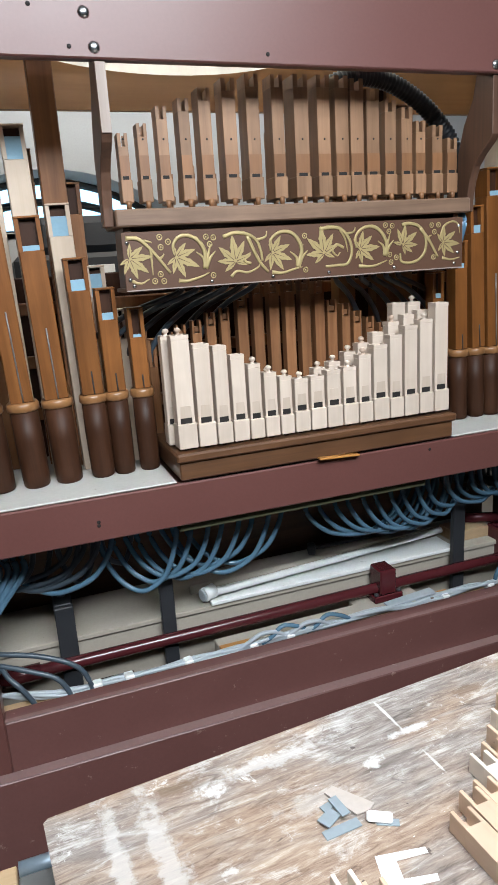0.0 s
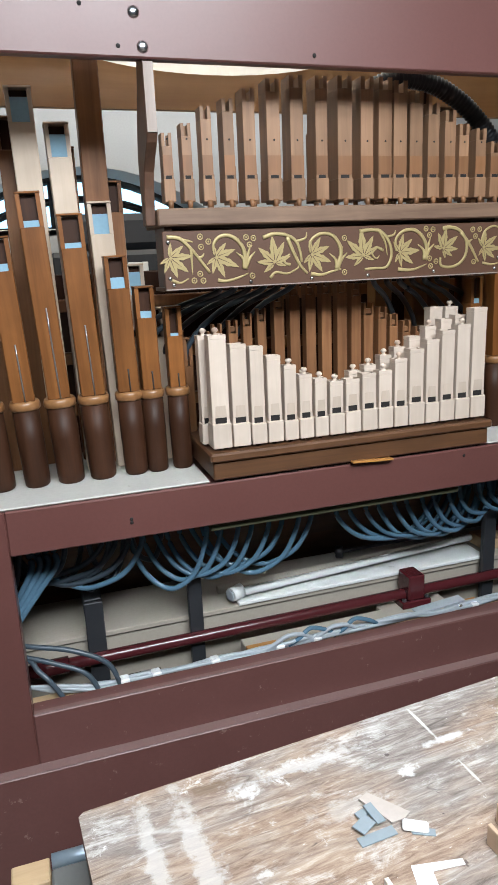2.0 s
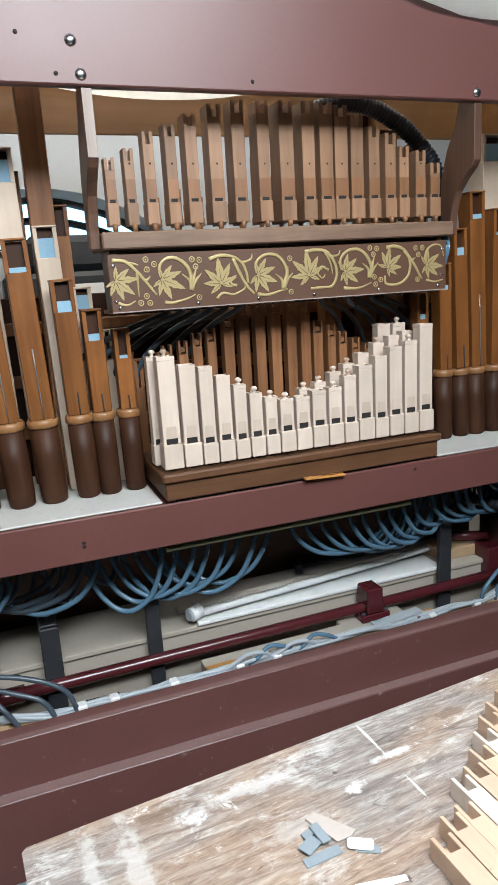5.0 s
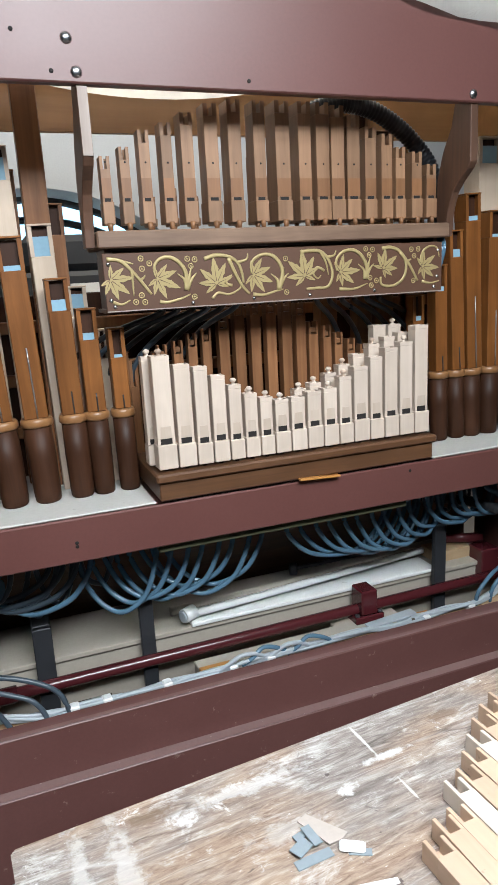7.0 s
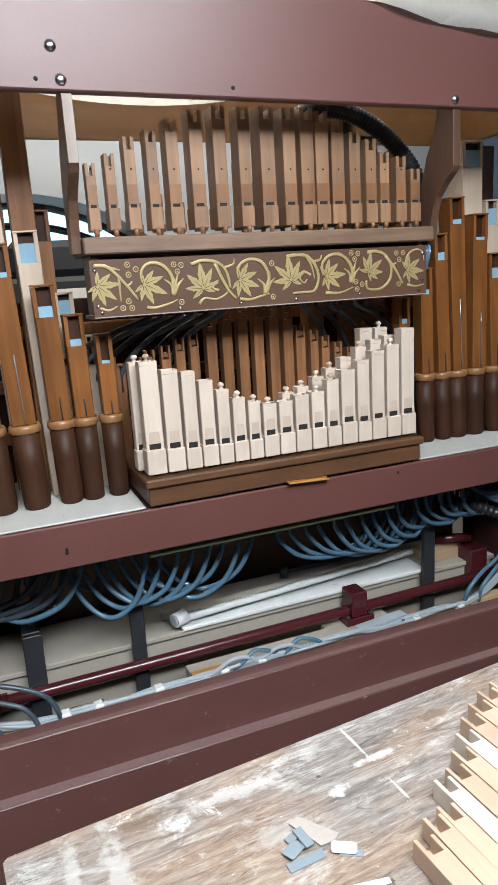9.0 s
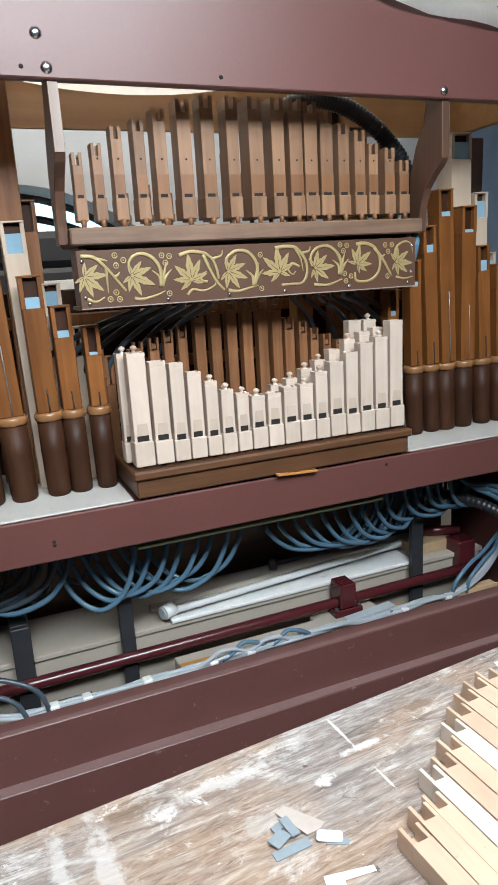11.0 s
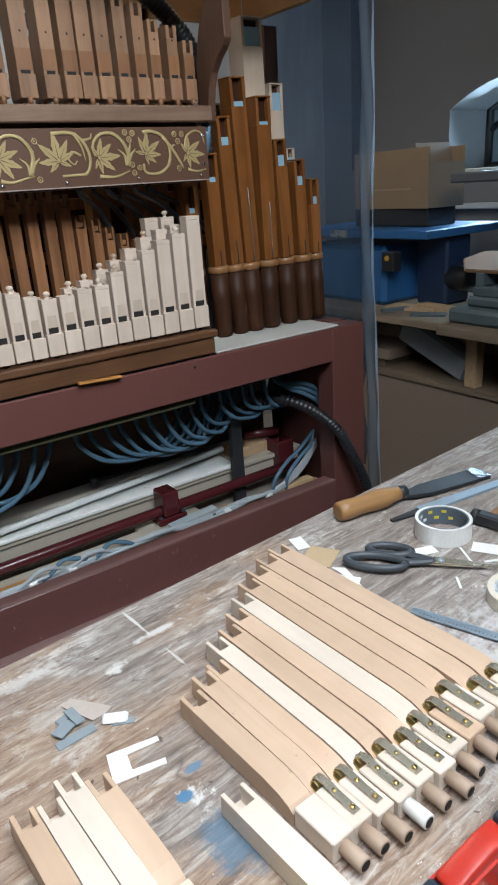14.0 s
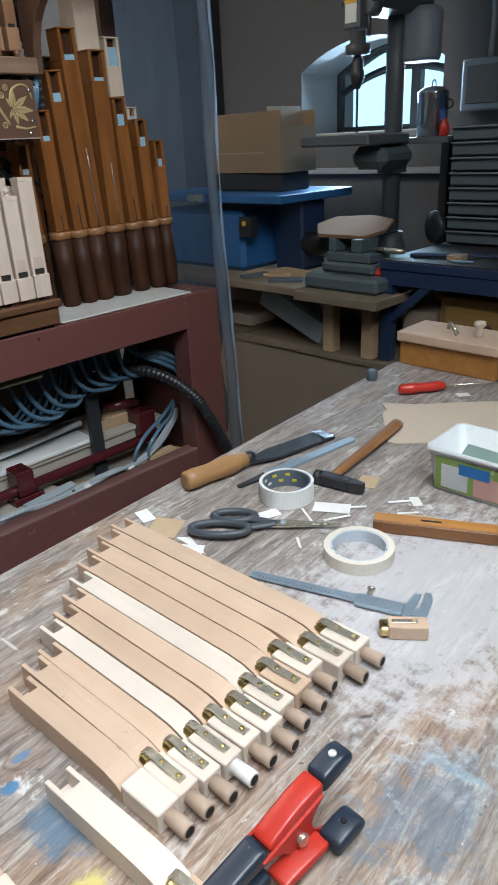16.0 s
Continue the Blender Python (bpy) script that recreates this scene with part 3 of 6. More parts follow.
# added panel, coloured dark for the shade behind the tubes
case_part("rear_panel", (0.012, 1.865, 0.4005), (1.698, 1.885, 0.953), "walnut_x", "dark panel added for the shade in the lower compartment")
case_part("bottom_board", (0.012, FY + 0.055, 0.38), (1.698, 2.0, 0.40), "trunk", "dusty bottom board")
# near-black as well, for the shade at the compartment's back
case_part("back_board", (0.012, 2.0, 0.40), (1.698, 2.02, 0.985), "pipe_foot", "near-black board added behind the lower compartment for its shade")
case_part("toe_board", (0.0, FY + 0.004, 1.0185), (0.530, 1.80, TOE - 0.0005), "white_shelf", "chalky white toe board under the pipes")
case_part("toe_board", (1.240, FY + 0.004, 1.0185), (1.660, 1.80, TOE - 0.0005), "white_shelf", "chalky white toe board under the pipes")
case_part("chest_board", (0.535, FY + 0.071, 0.955), (1.24, 1.80, 1.006), "walnut_x", "dark board between the toe boards")
for x, z in ((0.431, 1.907), (0.443, 1.853), (1.298, 1.851)):
    sc = part("screw", lathe(B(), [(0.0005, 0.005), (0.006, 0.0045), (0.0095, 0.002), (0.0105, 0.0)][::-1], 16), "steel", case, "bright countersunk screw", pose(x, 1.374, z, 90))
for x, z in ((0.40, 1.853), (0.34, 1.915), (0.77, 1.853), (0.353, 0.965), (0.353, 0.957), (1.17, 1.0)):
    part("nail_hole", lathe(B(), [(0.004, 0.0), (0.0035, 0.0008), (0.0005, 0.001)], 10), "hole", case, "", pose(x, 1.3735 if z > 1.5 else FY - 0.0005, z, 90))

# rear cornice board, its upper edge cut out in a hollow curve
top = [(-0.35, 1.853), (1.70, 1.853), (1.70, 2.06)]
top += [(0.70 + 0.46 * math.cos(math.pi * k / 24), 2.06 - 0.125 * math.sin(math.pi * k / 24)) for k in range(25)]
top += [(-0.35, 2.06)]
part("cornice_back", slab(B(), top, 0.016, Matrix.Translation((0, 1.876, 0)) @ pose(0, 0, 0, 90)), "plywood", case, "amber plywood cornice board with a hollow upper edge")

# brackets that hang the upper chest from the beam
profile = [(1.404, 1.850), (1.382, 1.834), (1.380, 1.715), (1.391, 1.701), (1.420, 1.679), (1.442, 1.656), (1.456, 1.625), (1.463, 1.593), (1.466, 1.558), (1.500, 1.558), (1.503, 1.64), (1.502, 1.69), (1.482, 1.75), (1.452, 1.80), (1.440, 1.850)]
for x, worn in ((0.4405, True), (1.2995, False)):
    br = thing("hanging_bracket", "dark walnut hanging bracket with a curved profile", "bracket", pose(x, 0, 0), "brackets of the upper chest")
    bm = slab(B(), profile, 0.020, Matrix(((0, 0, 1, 0), (1, 0, 0, 0), (0, 1, 0, 0), (0, 0, 0, 1))))
    bmesh.ops.bevel(bm, geom=bm.edges[:], offset=0.0015, segments=1, affect="EDGES")
    part("board", bm, "walnut_z", br)
    # only the first bracket has a front edge paler than its board
    if worn:
        part("edge_strip", span(B(), (0.001, 1.3775, 1.716), (0.019, 1.3798, 1.832)), "endgrain", br, "pale grey front edge")

# ---- pipes ----
def knob(parent, x, y, z, s=1.0, mat="cream"):
    part("stopper_knob", lathe(B(), [(0.0085 * s, -0.006), (0.0085 * s, 0.0005), (0.0042 * s, 0.003), (0.0038 * s, 0.006 * s), (0.0075 * s, 0.009 * s), (0.0080 * s, 0.012 * s), (0.005 * s, 0.016 * s), (0.001, 0.017 * s)], 14), mat, parent, "turned knob of the stopper", pose(x, y, z))


def cream_pipe(x, y, z, w, d, h, row, with_knob):
    """A square stopped pipe of new maple: foot block, body with a mouth, stopper."""
    p = thing("organ_pipe", "square pipe of pale new maple, " + row, "organ pipe", pose(x, y, z, 0, 0, random.uniform(-0.8, 0.8)), "pale maple pipes on the small chest")
    fh = 0.046 + 0.02 * (w - 0.03) / 0.02
    part("foot_block", box(B(), (w, d, fh - 0.004), (0, d / 2, fh / 2 - 0.002 + 0.004), 0.0015), "cream", p)
    part("toe", lathe(B(), [(0.006, -0.002), (0.006, 0.006)], 10), "pipe_foot", p, "dark toe", pose(0, d / 2, 0))
    bw = w - 0.004
    bm = B()
    mh, mw = 0.013, bw * 0.68
    span(bm, (-bw / 2, 0.009, fh), (bw / 2, d - 0.002, fh + mh))
    span(bm, (-bw / 2, 0.0055, fh), (-mw / 2, 0.0085, fh + mh))
    span(bm, (mw / 2, 0.0055, fh), (bw / 2, 0.0085, fh + mh))
    t = 0.0035
    z1 = h - 0.008
    span(bm, (-bw / 2, 0.0055, fh + mh), (bw / 2, d - 0.002, z1), 0.001)
    span(bm, (-bw / 2, 0.0055, z1), (bw / 2, 0.0055 + t, h))
    span(bm, (-bw / 2, d - 0.002 - t, z1), (bw / 2, d - 0.002, h))
    span(bm, (-bw / 2, 0.0055 + t, z1), (-bw / 2 + t, d - 0.002 - t, h))
    span(bm, (bw / 2 - t, 0.0055 + t, z1), (bw / 2, d - 0.002 - t, h))
    part("body", bm, "cream", p)
    part("mouth", span(B(), (-mw / 2, 0.0065, fh + 0.0005), (mw / 2, 0.0088, fh + mh - 0.0005)), "hole", p, "dark slit of the mouth")
    part("upper_lip", slab(B(), [(-mw / 2, 0), (mw / 2, 0), (mw * 0.42, 0.026), (-mw * 0.42, 0.026)], 0.0012, Matrix.Translation((0, 0.006, fh + mh)) @ pose(0, 0, 0, 90)), "lip", p, "bevelled upper lip")
    if with_knob:
        knob(p, 0, d / 2, z1 + 0.007, 0.95, "cream" if with_knob == 1 else "dowel")
    return p


CHEST_TOP = 1.088
# widths follow the spacing along the chest, heights fall to the middle and rise again
front = [(0.541, 1.336), (0.587, 1.314), (0.630, 1.306), (0.668, 1.283), (0.707, 1.259), (0.743, 1.236), (0.780, 1.223), (0.816, 1.214), (0.856, 1.215), (0.897, 1.224), (0.939, 1.227), (0.980, 1.251), (1.019, 1.270), (1.063, 1.289), (1.103, 1.307), (1.145, 1.318), (1.187, 1.354), (1.231, 0)]
for k, ((x, top), (xn, _)) in enumerate(zip(front, front[1:])):
    w = min(xn - x, 0.052) - 0.0035
    cream_pipe((x + xn) / 2, 1.424, CHEST_TOP, w, w * 0.95 if w < 0.045 else 0.042, top - CHEST_TOP, "with a small mouth", 2 if k in (0, 11) else (1 if k in (4, 5, 7, 10, 15) else 0))
rear = [(0.549, 1.332), (0.600, 1.300), (0.655, 1.285), (0.700, 1.262), (0.740, 1.238), (0.778, 1.224), (0.820, 1.214), (0.860, 1.205), (0.906, 1.224), (0.946, 1.235), (0.987, 1.254), (1.024, 1.271), (1.064, 1.293), (1.107, 1.314), (1.150, 1.328), (1.189, 1.336)]
for k, (x, top) in enumerate(rear):
    cream_pipe(x, 1.474, CHEST_TOP, 0.034, 0.034, top - CHEST_TOP, "in the rear row", 1 if k in (0, 4, 5, 6, 8, 9, 10) else (2 if k in (11, 13) else 0))
cream_pipe(1.152, 1.522, CHEST_TOP, 0.04, 0.034, 1.354 - CHEST_TOP, "tall, in the last row", 0)
cream_pipe(1.196, 1.522, CHEST_TOP, 0.04, 0.034, 1.353 - CHEST_TOP, "tall, in the last row", 1)

chest = thing("small_wind_chest", "dark walnut wind chest under the pale pipes", "wind chest", pose(0, 0, 0))
part("chest_box", span(B(), (0.537, 1.413, 1.0250), (1.233, 1.66, 1.066), 0.003), "walnut_x", chest)
part("top_board", span(B(), (0.530, 1.404, 1.0665), (1.239, 1.67, 1.086), 0.004), "walnut_x", chest)
# near-black strip: the shadow line under the chest as a colour
part("foot_strip", span(B(), (0.56, 1.425, 1.0183), (1.22, 1.64, 1.0249)), "hole", chest)
solid("wood_splint", box(B(), (0.105, 0.02, 0.005), (0, 0, 0), 0.001), "orange_wood", "orange wooden splint wedged under the chest", "wedge", pose(0.915, 1.411, 1.0240, 0, 3, 1))


def tan_pipe(x, y, z, w, d, h, mouth):
    """A slim open pipe: toe, foot block, chestnut cap below the mouth, body with a tuning slot at the top."""
    p = thing("organ_pipe", "slim tan wooden pipe with a chestnut lip", "organ pipe", pose(x, y, z, 0, 0, random.uniform(-1, 1)), "slim tan pipes on the upper chest")
    part("toe", lathe(B(), [(0.005, 0), (0.006, 0.016)], 10), "pipe_cap", p)
    part("foot_block", box(B(), (w, d, mouth - 0.013), (0, d / 2, 0.013 + (mouth - 0.013) / 2), 0.0012), "pipe_tan", p)
    bw = w - 0.003
    part("body", span(B(), (-bw / 2, 0.004, mouth), (bw / 2, d - 0.001, h - 0.024), 0.0006), "pipe_tan", p)
    part("lip_plate", span(B(), (-bw / 2 + 0.0003, 0.0028, mouth + 0.007), (bw / 2 - 0.0003, 0.0052, mouth + 0.045)), "pipe_cap", p, "chestnut upper lip plate")
    part("mouth", span(B(), (-bw * 0.3, 0.0032, mouth + 0.0003), (bw * 0.3, 0.0046, mouth + 0.0068)), "hole", p, "dark slit of the mouth")
    s, i = bw * 0.19, bw / 2 - 0.003
    for f in (-1, 1):
        cheek = [(-bw / 2, 0.004), (-s, 0.004), (-s, 0.0075), (-i, 0.0075), (-i, d - 0.004), (-s, d - 0.004), (-s, d - 0.001), (-bw / 2, d - 0.001)]
        part("top_cheek", slab(B(), [(x * -f, y) for x, y in cheek][::-f], 0.024, Matrix.Translation((0, 0, h - 0.024))), "pipe_tan", p)
    part("peg_hole", lathe(B(), [(0.0022, 0), (0.002, 0.0006), (0.0005, 0.0008)], 8), "hole", p, "", pose(0.001, 0.004, mouth + 0.075, 90))


BOARD_TOP = 1.590
upper = [(0.485, 0.507, 1.733), (0.525, 0.547, 1.751), (0.566, 0.590, 1.783), (0.612, 0.637, 1.798), (0.655, 0.683, 1.818), (0.706, 0.737, 1.837), (0.758, 0.789, 1.846), (0.815, 0.844, 1.846), (0.866, 0.901, 1.848), (0.920, 0.952, 1.848), (0.963, 0.997, 1.848), (1.000, 1.034, 1.843), (1.040, 1.074, 1.824), (1.086, 1.116, 1.802), (1.129, 1.159, 1.788), (1.167, 1.194, 1.760), (1.211, 1.240, 1.751), (1.252, 1.280, 1.724)]
for a, b, top in upper:
    tan_pipe((a + b) / 2, 1.475, BOARD_TOP, b - a + 0.001, (b - a) * 1.75, top - BOARD_TOP, 0.057)
for k in range(14):
    tan_pipe(0.60 + 0.049 * k, 1.548, BOARD_TOP, 0.024, 0.03, (0.062 + 0.03 * (k % 3 == 1)) if k < 4 else 0.12 + 0.02 * (k % 3), 0.03)

# upper chest with its painted front
uc = thing("upper_wind_chest", "dark walnut upper wind chest carrying slim pipes", "wind chest")
part("top_board", span(B(), (0.462, 1.448, 1.556), (1.298, 1.60, 1.5895), 0.003), "grey_walnut", uc, "worn walnut board under the pipes")
part("end_board", span(B(), (0.4765, 1.466, 1.436), (0.492, 1.57, 1.555), 0.001), "walnut_z", uc)
part("end_board", span(B(), (1.262, 1.466, 1.436), (1.2765, 1.57, 1.555), 0.001), "walnut_z", uc)
part("back_board", span(B(), (0.493, 1.555, 1.436), (1.261, 1.569, 1.555)), "walnut_x", uc)
part("under_board", span(B(), (0.47, 1.475, 1.428), (1.283, 1.575, 1.4355)), "walnut_x", uc)
for k in range(42):
    part("slot", span(B(), (0.50 + 0.0184 * k, 1.4735, 1.4285), (0.51 + 0.0184 * k, 1.4765, 1.4352)), "hole", uc)

frieze = thing("painted_frieze", "dark brown frieze board painted with gold vine leaves", "ornament board")
part("board", span(B(), (0.469, 1.4525, 1.4305), (1.280, 1.4655, 1.5460), 0.001), "frieze", frieze)
FM = Matrix.Translation((0, 1.4525, 1.491)) @ pose(0, 0, 0, 90)


def leaf(x, z, size, heading):
    """A fan of pointed leaflets from one stalk end, cut from thin coats of gold, each with a dark vein."""
    r = random.Random(int(x * 1000))
    for k, (da, ln) in enumerate(((-128, 0.50), (-88, 0.72), (-48, 0.90), (-10, 1.05), (30, 0.95), (68, 0.80), (112, 0.58))):
        a, ln = radians(heading + da + r.uniform(-6, 6)), size * ln * r.uniform(0.93, 1.07)
        w = ln * 0.155
        side = [(0.0, 0.02), (0.16, 0.55), (0.32, 0.95), (0.44, 0.82), (0.55, 1.0), (0.70, 0.62), (0.82, 0.50), (1.0, 0.0)]
        pts = [(ln * t, -w * v) for t, v in side] + [(ln * t, w * v) for t, v in side[-2::-1]]
        turn = FM @ Matrix.Translation((x, z, 0)) @ pose(0, 0, 0, 0, 0, math.degrees(a))
        part("gold_leaf", slab(B(), pts, 0.0010 + 0.00012 * k, turn), "gold", frieze)
        part("leaf_vein", slab(B(), [(ln * 0.10, -0.0008), (ln * 0.74, 0.0), (ln * 0.10, 0.0008)], 0.0004, turn @ Matrix.Translation((0, 0, 0.0011 + 0.00012 * k))), "frieze", frieze)


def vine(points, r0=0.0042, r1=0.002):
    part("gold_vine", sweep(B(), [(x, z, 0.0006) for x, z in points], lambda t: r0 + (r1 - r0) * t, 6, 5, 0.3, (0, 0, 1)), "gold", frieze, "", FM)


def berry(x, z):
    bm = B()
    sweep(bm, [(x + 0.0052 * math.cos(a), z + 0.0052 * math.sin(a), 0.0005) for a in [2 * math.pi * j / 10 for j in range(11)]], 0.0014, 5, 1, 0.4, (0, 0, 1))
    lathe(bm, [(0.0022, 0), (0.0018, 0.0008), (0.0004, 0.001)], 8, Matrix.Translation((x, z, 0)))
    part("gold_berry", bm, "gold", frieze, "", FM)


for x, z, size, heading in ((0.481, 0.004, 0.048, -25), (0.577, 0.002, 0.048, -14), (0.706, -0.014, 0.052, 110), (0.790, 0.000, 0.050, -8), (0.914, -0.008, 0.054, 112), (1.003, -0.004, 0.048, 12), (1.116, 0.000, 0.046, 50), (1.224, 0.000, 0.044, 10)):
    leaf(x, z, size, heading)
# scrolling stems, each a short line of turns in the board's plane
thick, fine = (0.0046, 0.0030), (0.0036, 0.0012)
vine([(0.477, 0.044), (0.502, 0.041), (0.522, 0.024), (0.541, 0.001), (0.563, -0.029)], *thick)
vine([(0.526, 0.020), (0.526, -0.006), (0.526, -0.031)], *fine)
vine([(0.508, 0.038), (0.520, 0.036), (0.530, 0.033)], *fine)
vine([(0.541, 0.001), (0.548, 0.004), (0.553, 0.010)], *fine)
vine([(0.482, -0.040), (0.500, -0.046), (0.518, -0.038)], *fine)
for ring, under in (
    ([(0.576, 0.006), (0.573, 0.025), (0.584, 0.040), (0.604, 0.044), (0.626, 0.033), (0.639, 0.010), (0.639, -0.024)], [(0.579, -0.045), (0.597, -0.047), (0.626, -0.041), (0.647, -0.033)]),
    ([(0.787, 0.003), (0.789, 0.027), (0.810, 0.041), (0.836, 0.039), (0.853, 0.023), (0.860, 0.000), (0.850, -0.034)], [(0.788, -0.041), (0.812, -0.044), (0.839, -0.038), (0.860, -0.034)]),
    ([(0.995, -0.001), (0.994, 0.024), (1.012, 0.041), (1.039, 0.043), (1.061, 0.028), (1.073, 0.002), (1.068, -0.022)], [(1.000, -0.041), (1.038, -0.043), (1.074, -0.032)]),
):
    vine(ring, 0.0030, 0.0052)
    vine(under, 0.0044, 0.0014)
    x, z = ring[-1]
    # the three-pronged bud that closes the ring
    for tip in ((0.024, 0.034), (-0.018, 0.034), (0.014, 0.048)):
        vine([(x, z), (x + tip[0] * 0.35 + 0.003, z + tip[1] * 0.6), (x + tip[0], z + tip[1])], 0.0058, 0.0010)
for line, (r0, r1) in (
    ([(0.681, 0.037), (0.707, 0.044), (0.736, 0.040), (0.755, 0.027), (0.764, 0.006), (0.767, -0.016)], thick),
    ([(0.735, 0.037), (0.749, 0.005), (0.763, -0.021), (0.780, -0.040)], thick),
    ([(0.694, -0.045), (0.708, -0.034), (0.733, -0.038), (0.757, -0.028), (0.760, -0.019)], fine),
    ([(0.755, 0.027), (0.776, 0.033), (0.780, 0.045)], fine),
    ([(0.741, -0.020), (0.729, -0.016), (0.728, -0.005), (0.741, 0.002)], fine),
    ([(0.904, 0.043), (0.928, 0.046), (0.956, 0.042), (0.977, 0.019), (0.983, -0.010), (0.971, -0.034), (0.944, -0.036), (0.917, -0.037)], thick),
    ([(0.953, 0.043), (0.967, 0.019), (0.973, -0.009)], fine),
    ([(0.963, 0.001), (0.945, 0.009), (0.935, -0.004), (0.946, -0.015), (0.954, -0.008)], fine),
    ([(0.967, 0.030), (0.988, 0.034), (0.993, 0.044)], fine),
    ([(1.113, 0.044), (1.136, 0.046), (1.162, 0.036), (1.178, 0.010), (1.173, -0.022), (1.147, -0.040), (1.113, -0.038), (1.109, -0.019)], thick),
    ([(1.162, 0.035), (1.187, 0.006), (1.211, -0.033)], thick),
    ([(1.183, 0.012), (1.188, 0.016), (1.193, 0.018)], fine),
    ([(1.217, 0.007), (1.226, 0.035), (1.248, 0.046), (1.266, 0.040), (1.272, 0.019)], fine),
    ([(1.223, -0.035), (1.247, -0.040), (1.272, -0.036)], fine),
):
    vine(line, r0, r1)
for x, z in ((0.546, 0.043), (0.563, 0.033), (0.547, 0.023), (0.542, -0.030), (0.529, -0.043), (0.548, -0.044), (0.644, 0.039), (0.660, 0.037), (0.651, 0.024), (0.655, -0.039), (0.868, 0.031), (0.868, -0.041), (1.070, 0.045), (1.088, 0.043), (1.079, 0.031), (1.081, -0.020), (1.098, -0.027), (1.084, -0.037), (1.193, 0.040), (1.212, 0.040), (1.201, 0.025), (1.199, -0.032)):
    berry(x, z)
for x, z in ((0.479, 0.034), (0.479, -0.037), (0.486, -0.050), (0.651, -0.051), (0.790, -0.050), (0.925, -0.050), (1.092, -0.049), (1.257, -0.049), (1.268, 0.036), (1.266, -0.025)):
    part("screw", lathe(B(), [(0.0042, 0), (0.0036, 0.002), (0.0008, 0.0028)], 12), "steel", frieze, "bright round-headed screw", FM @ Matrix.Translation((x, z, 0)))
part("worn_edge", span(B(), (0.4695, 1.4512, 1.4307), (1.2795, 1.4524, 1.4328)), "endgrain", frieze, "pale worn lower edge")


def big_pipe(x, y, foot_r, w, top, colour, wire=0.0, felt=0.5, tone="brown varnished", lean=0.0):
    """A large pipe: round dark foot, turned ring, square body with an open top window and a felt pad."""
    z0, zr = TOE, 1.196
    p = thing("organ_pipe", tone + " square pipe on a dark round foot", "organ pipe", pose(x, y, z0, 0, -lean, random.uniform(-1, 1)), "large pipes on the toe boards")
    part("foot", lathe(B(), [(foot_r * 0.80, 0.0), (foot_r * 0.92, 0.004), (foot_r * 0.96, 0.02), (foot_r, 0.10), (foot_r * 0.97, zr - z0)], 20), "pipe_foot", p)
    part("ring", lathe(B(), [(foot_r * 1.0, zr - z0), (foot_r * 1.12, zr - z0 + 0.003), (foot_r * 1.13, zr - z0 + 0.014), (foot_r * 1.02, zr - z0 + 0.020)], 24), "pipe_ring", p, "varnished turned ring")
    square_body(p, w, zr - z0 + 0.020, top - z0, colour, felt)
    if wire:
        part("tuning_wire", sweep(B(), [(w * 0.06, -w / 2 - 0.0015, zr - z0 + 0.021), (w * 0.05, -w / 2 - 0.0015, zr - z0 + 0.021 + wire * 0.5), (w * 0.04, -w / 2 - 0.0015, zr - z0 + 0.021 + wire)], 0.0016, 6, 2), "wire" if wire > 0.1 else "iron", p, "thin tuning wire")


def square_body(p, w, z0, z1, colour, felt):
    """A square wooden body; its top front is cut out as a window, with a felt pad in it and a thin cover."""
    h, t = w / 2, 0.006
    win = min(0.055, (z1 - z0) * 0.3)
    part("body", span(B(), (-h, -h, z0), (h, h, z1 - win - 0.008), 0.0015), colour, p)
    bm = B()
    span(bm, (-h, -h, z1 - win - 0.008), (-h + t * 1.4, h, z1))
    span(bm, (h - t * 1.4, -h, z1 - win - 0.008), (h, h, z1))
    span(bm, (-h + t * 1.4, h - t, z1 - win - 0.008), (h - t * 1.4, h, z1))
    part("window_frame", bm, colour, p, "open window at the top")
    part("cover", span(B(), (-h - 0.001, -h - 0.002, z1 + 0.0005), (h + 0.001, h, z1 + 0.0045), 0.0008), colour, p, "thin cover board")
    # solid dark block standing for the shade inside the open window
    part("inside", span(B(), (-h + t * 1.4, -h + 0.014, z1 - win - 0.0075), (h - t * 1.4, h - t, z1 - 0.002)), "pipe_foot", p, "dark fill for the shade inside the window")
    if felt:
        part("felt_pad", span(B(), (-h + t * 1.4, -h + 0.003, z1 - win - 0.008), (h - t * 1.4, -h + 0.0138, z1 - win - 0.008 + win * felt)), "felt", p, "blue felt pad")


for x, r, w, top, wire, felt in ((0.085, 0.034, 0.046, 1.49, 0.13, 0.4), (0.158, 0.033, 0.046, 1.546, 0.12, 0.35), (0.229, 0.035, 0.047, 1.629, 0.19, 0.3), (0.302, 0.035, 0.050, 1.586, 0.15, 0.25), (0.381, 0.029, 0.046, 1.501, 0.05, 0.55), (0.433, 0.027, 0.041, 1.436, 0.04, 0.35), (0.492, 0.026, 0.035, 1.390, 0.03, 0.15)):
    lean = 2.3 * min(max((0.50 - x) / 0.25, 0.2), 1)
    big_pipe(x + 0.26 * math.sin(radians(lean)) * (top - 1.012) / 0.6 + 0.006, 1.555, r * (0.87 if x < 0.35 else 0.94), w, top, "pipe_brown", wire, felt * 0.75, "brown varnished", lean)
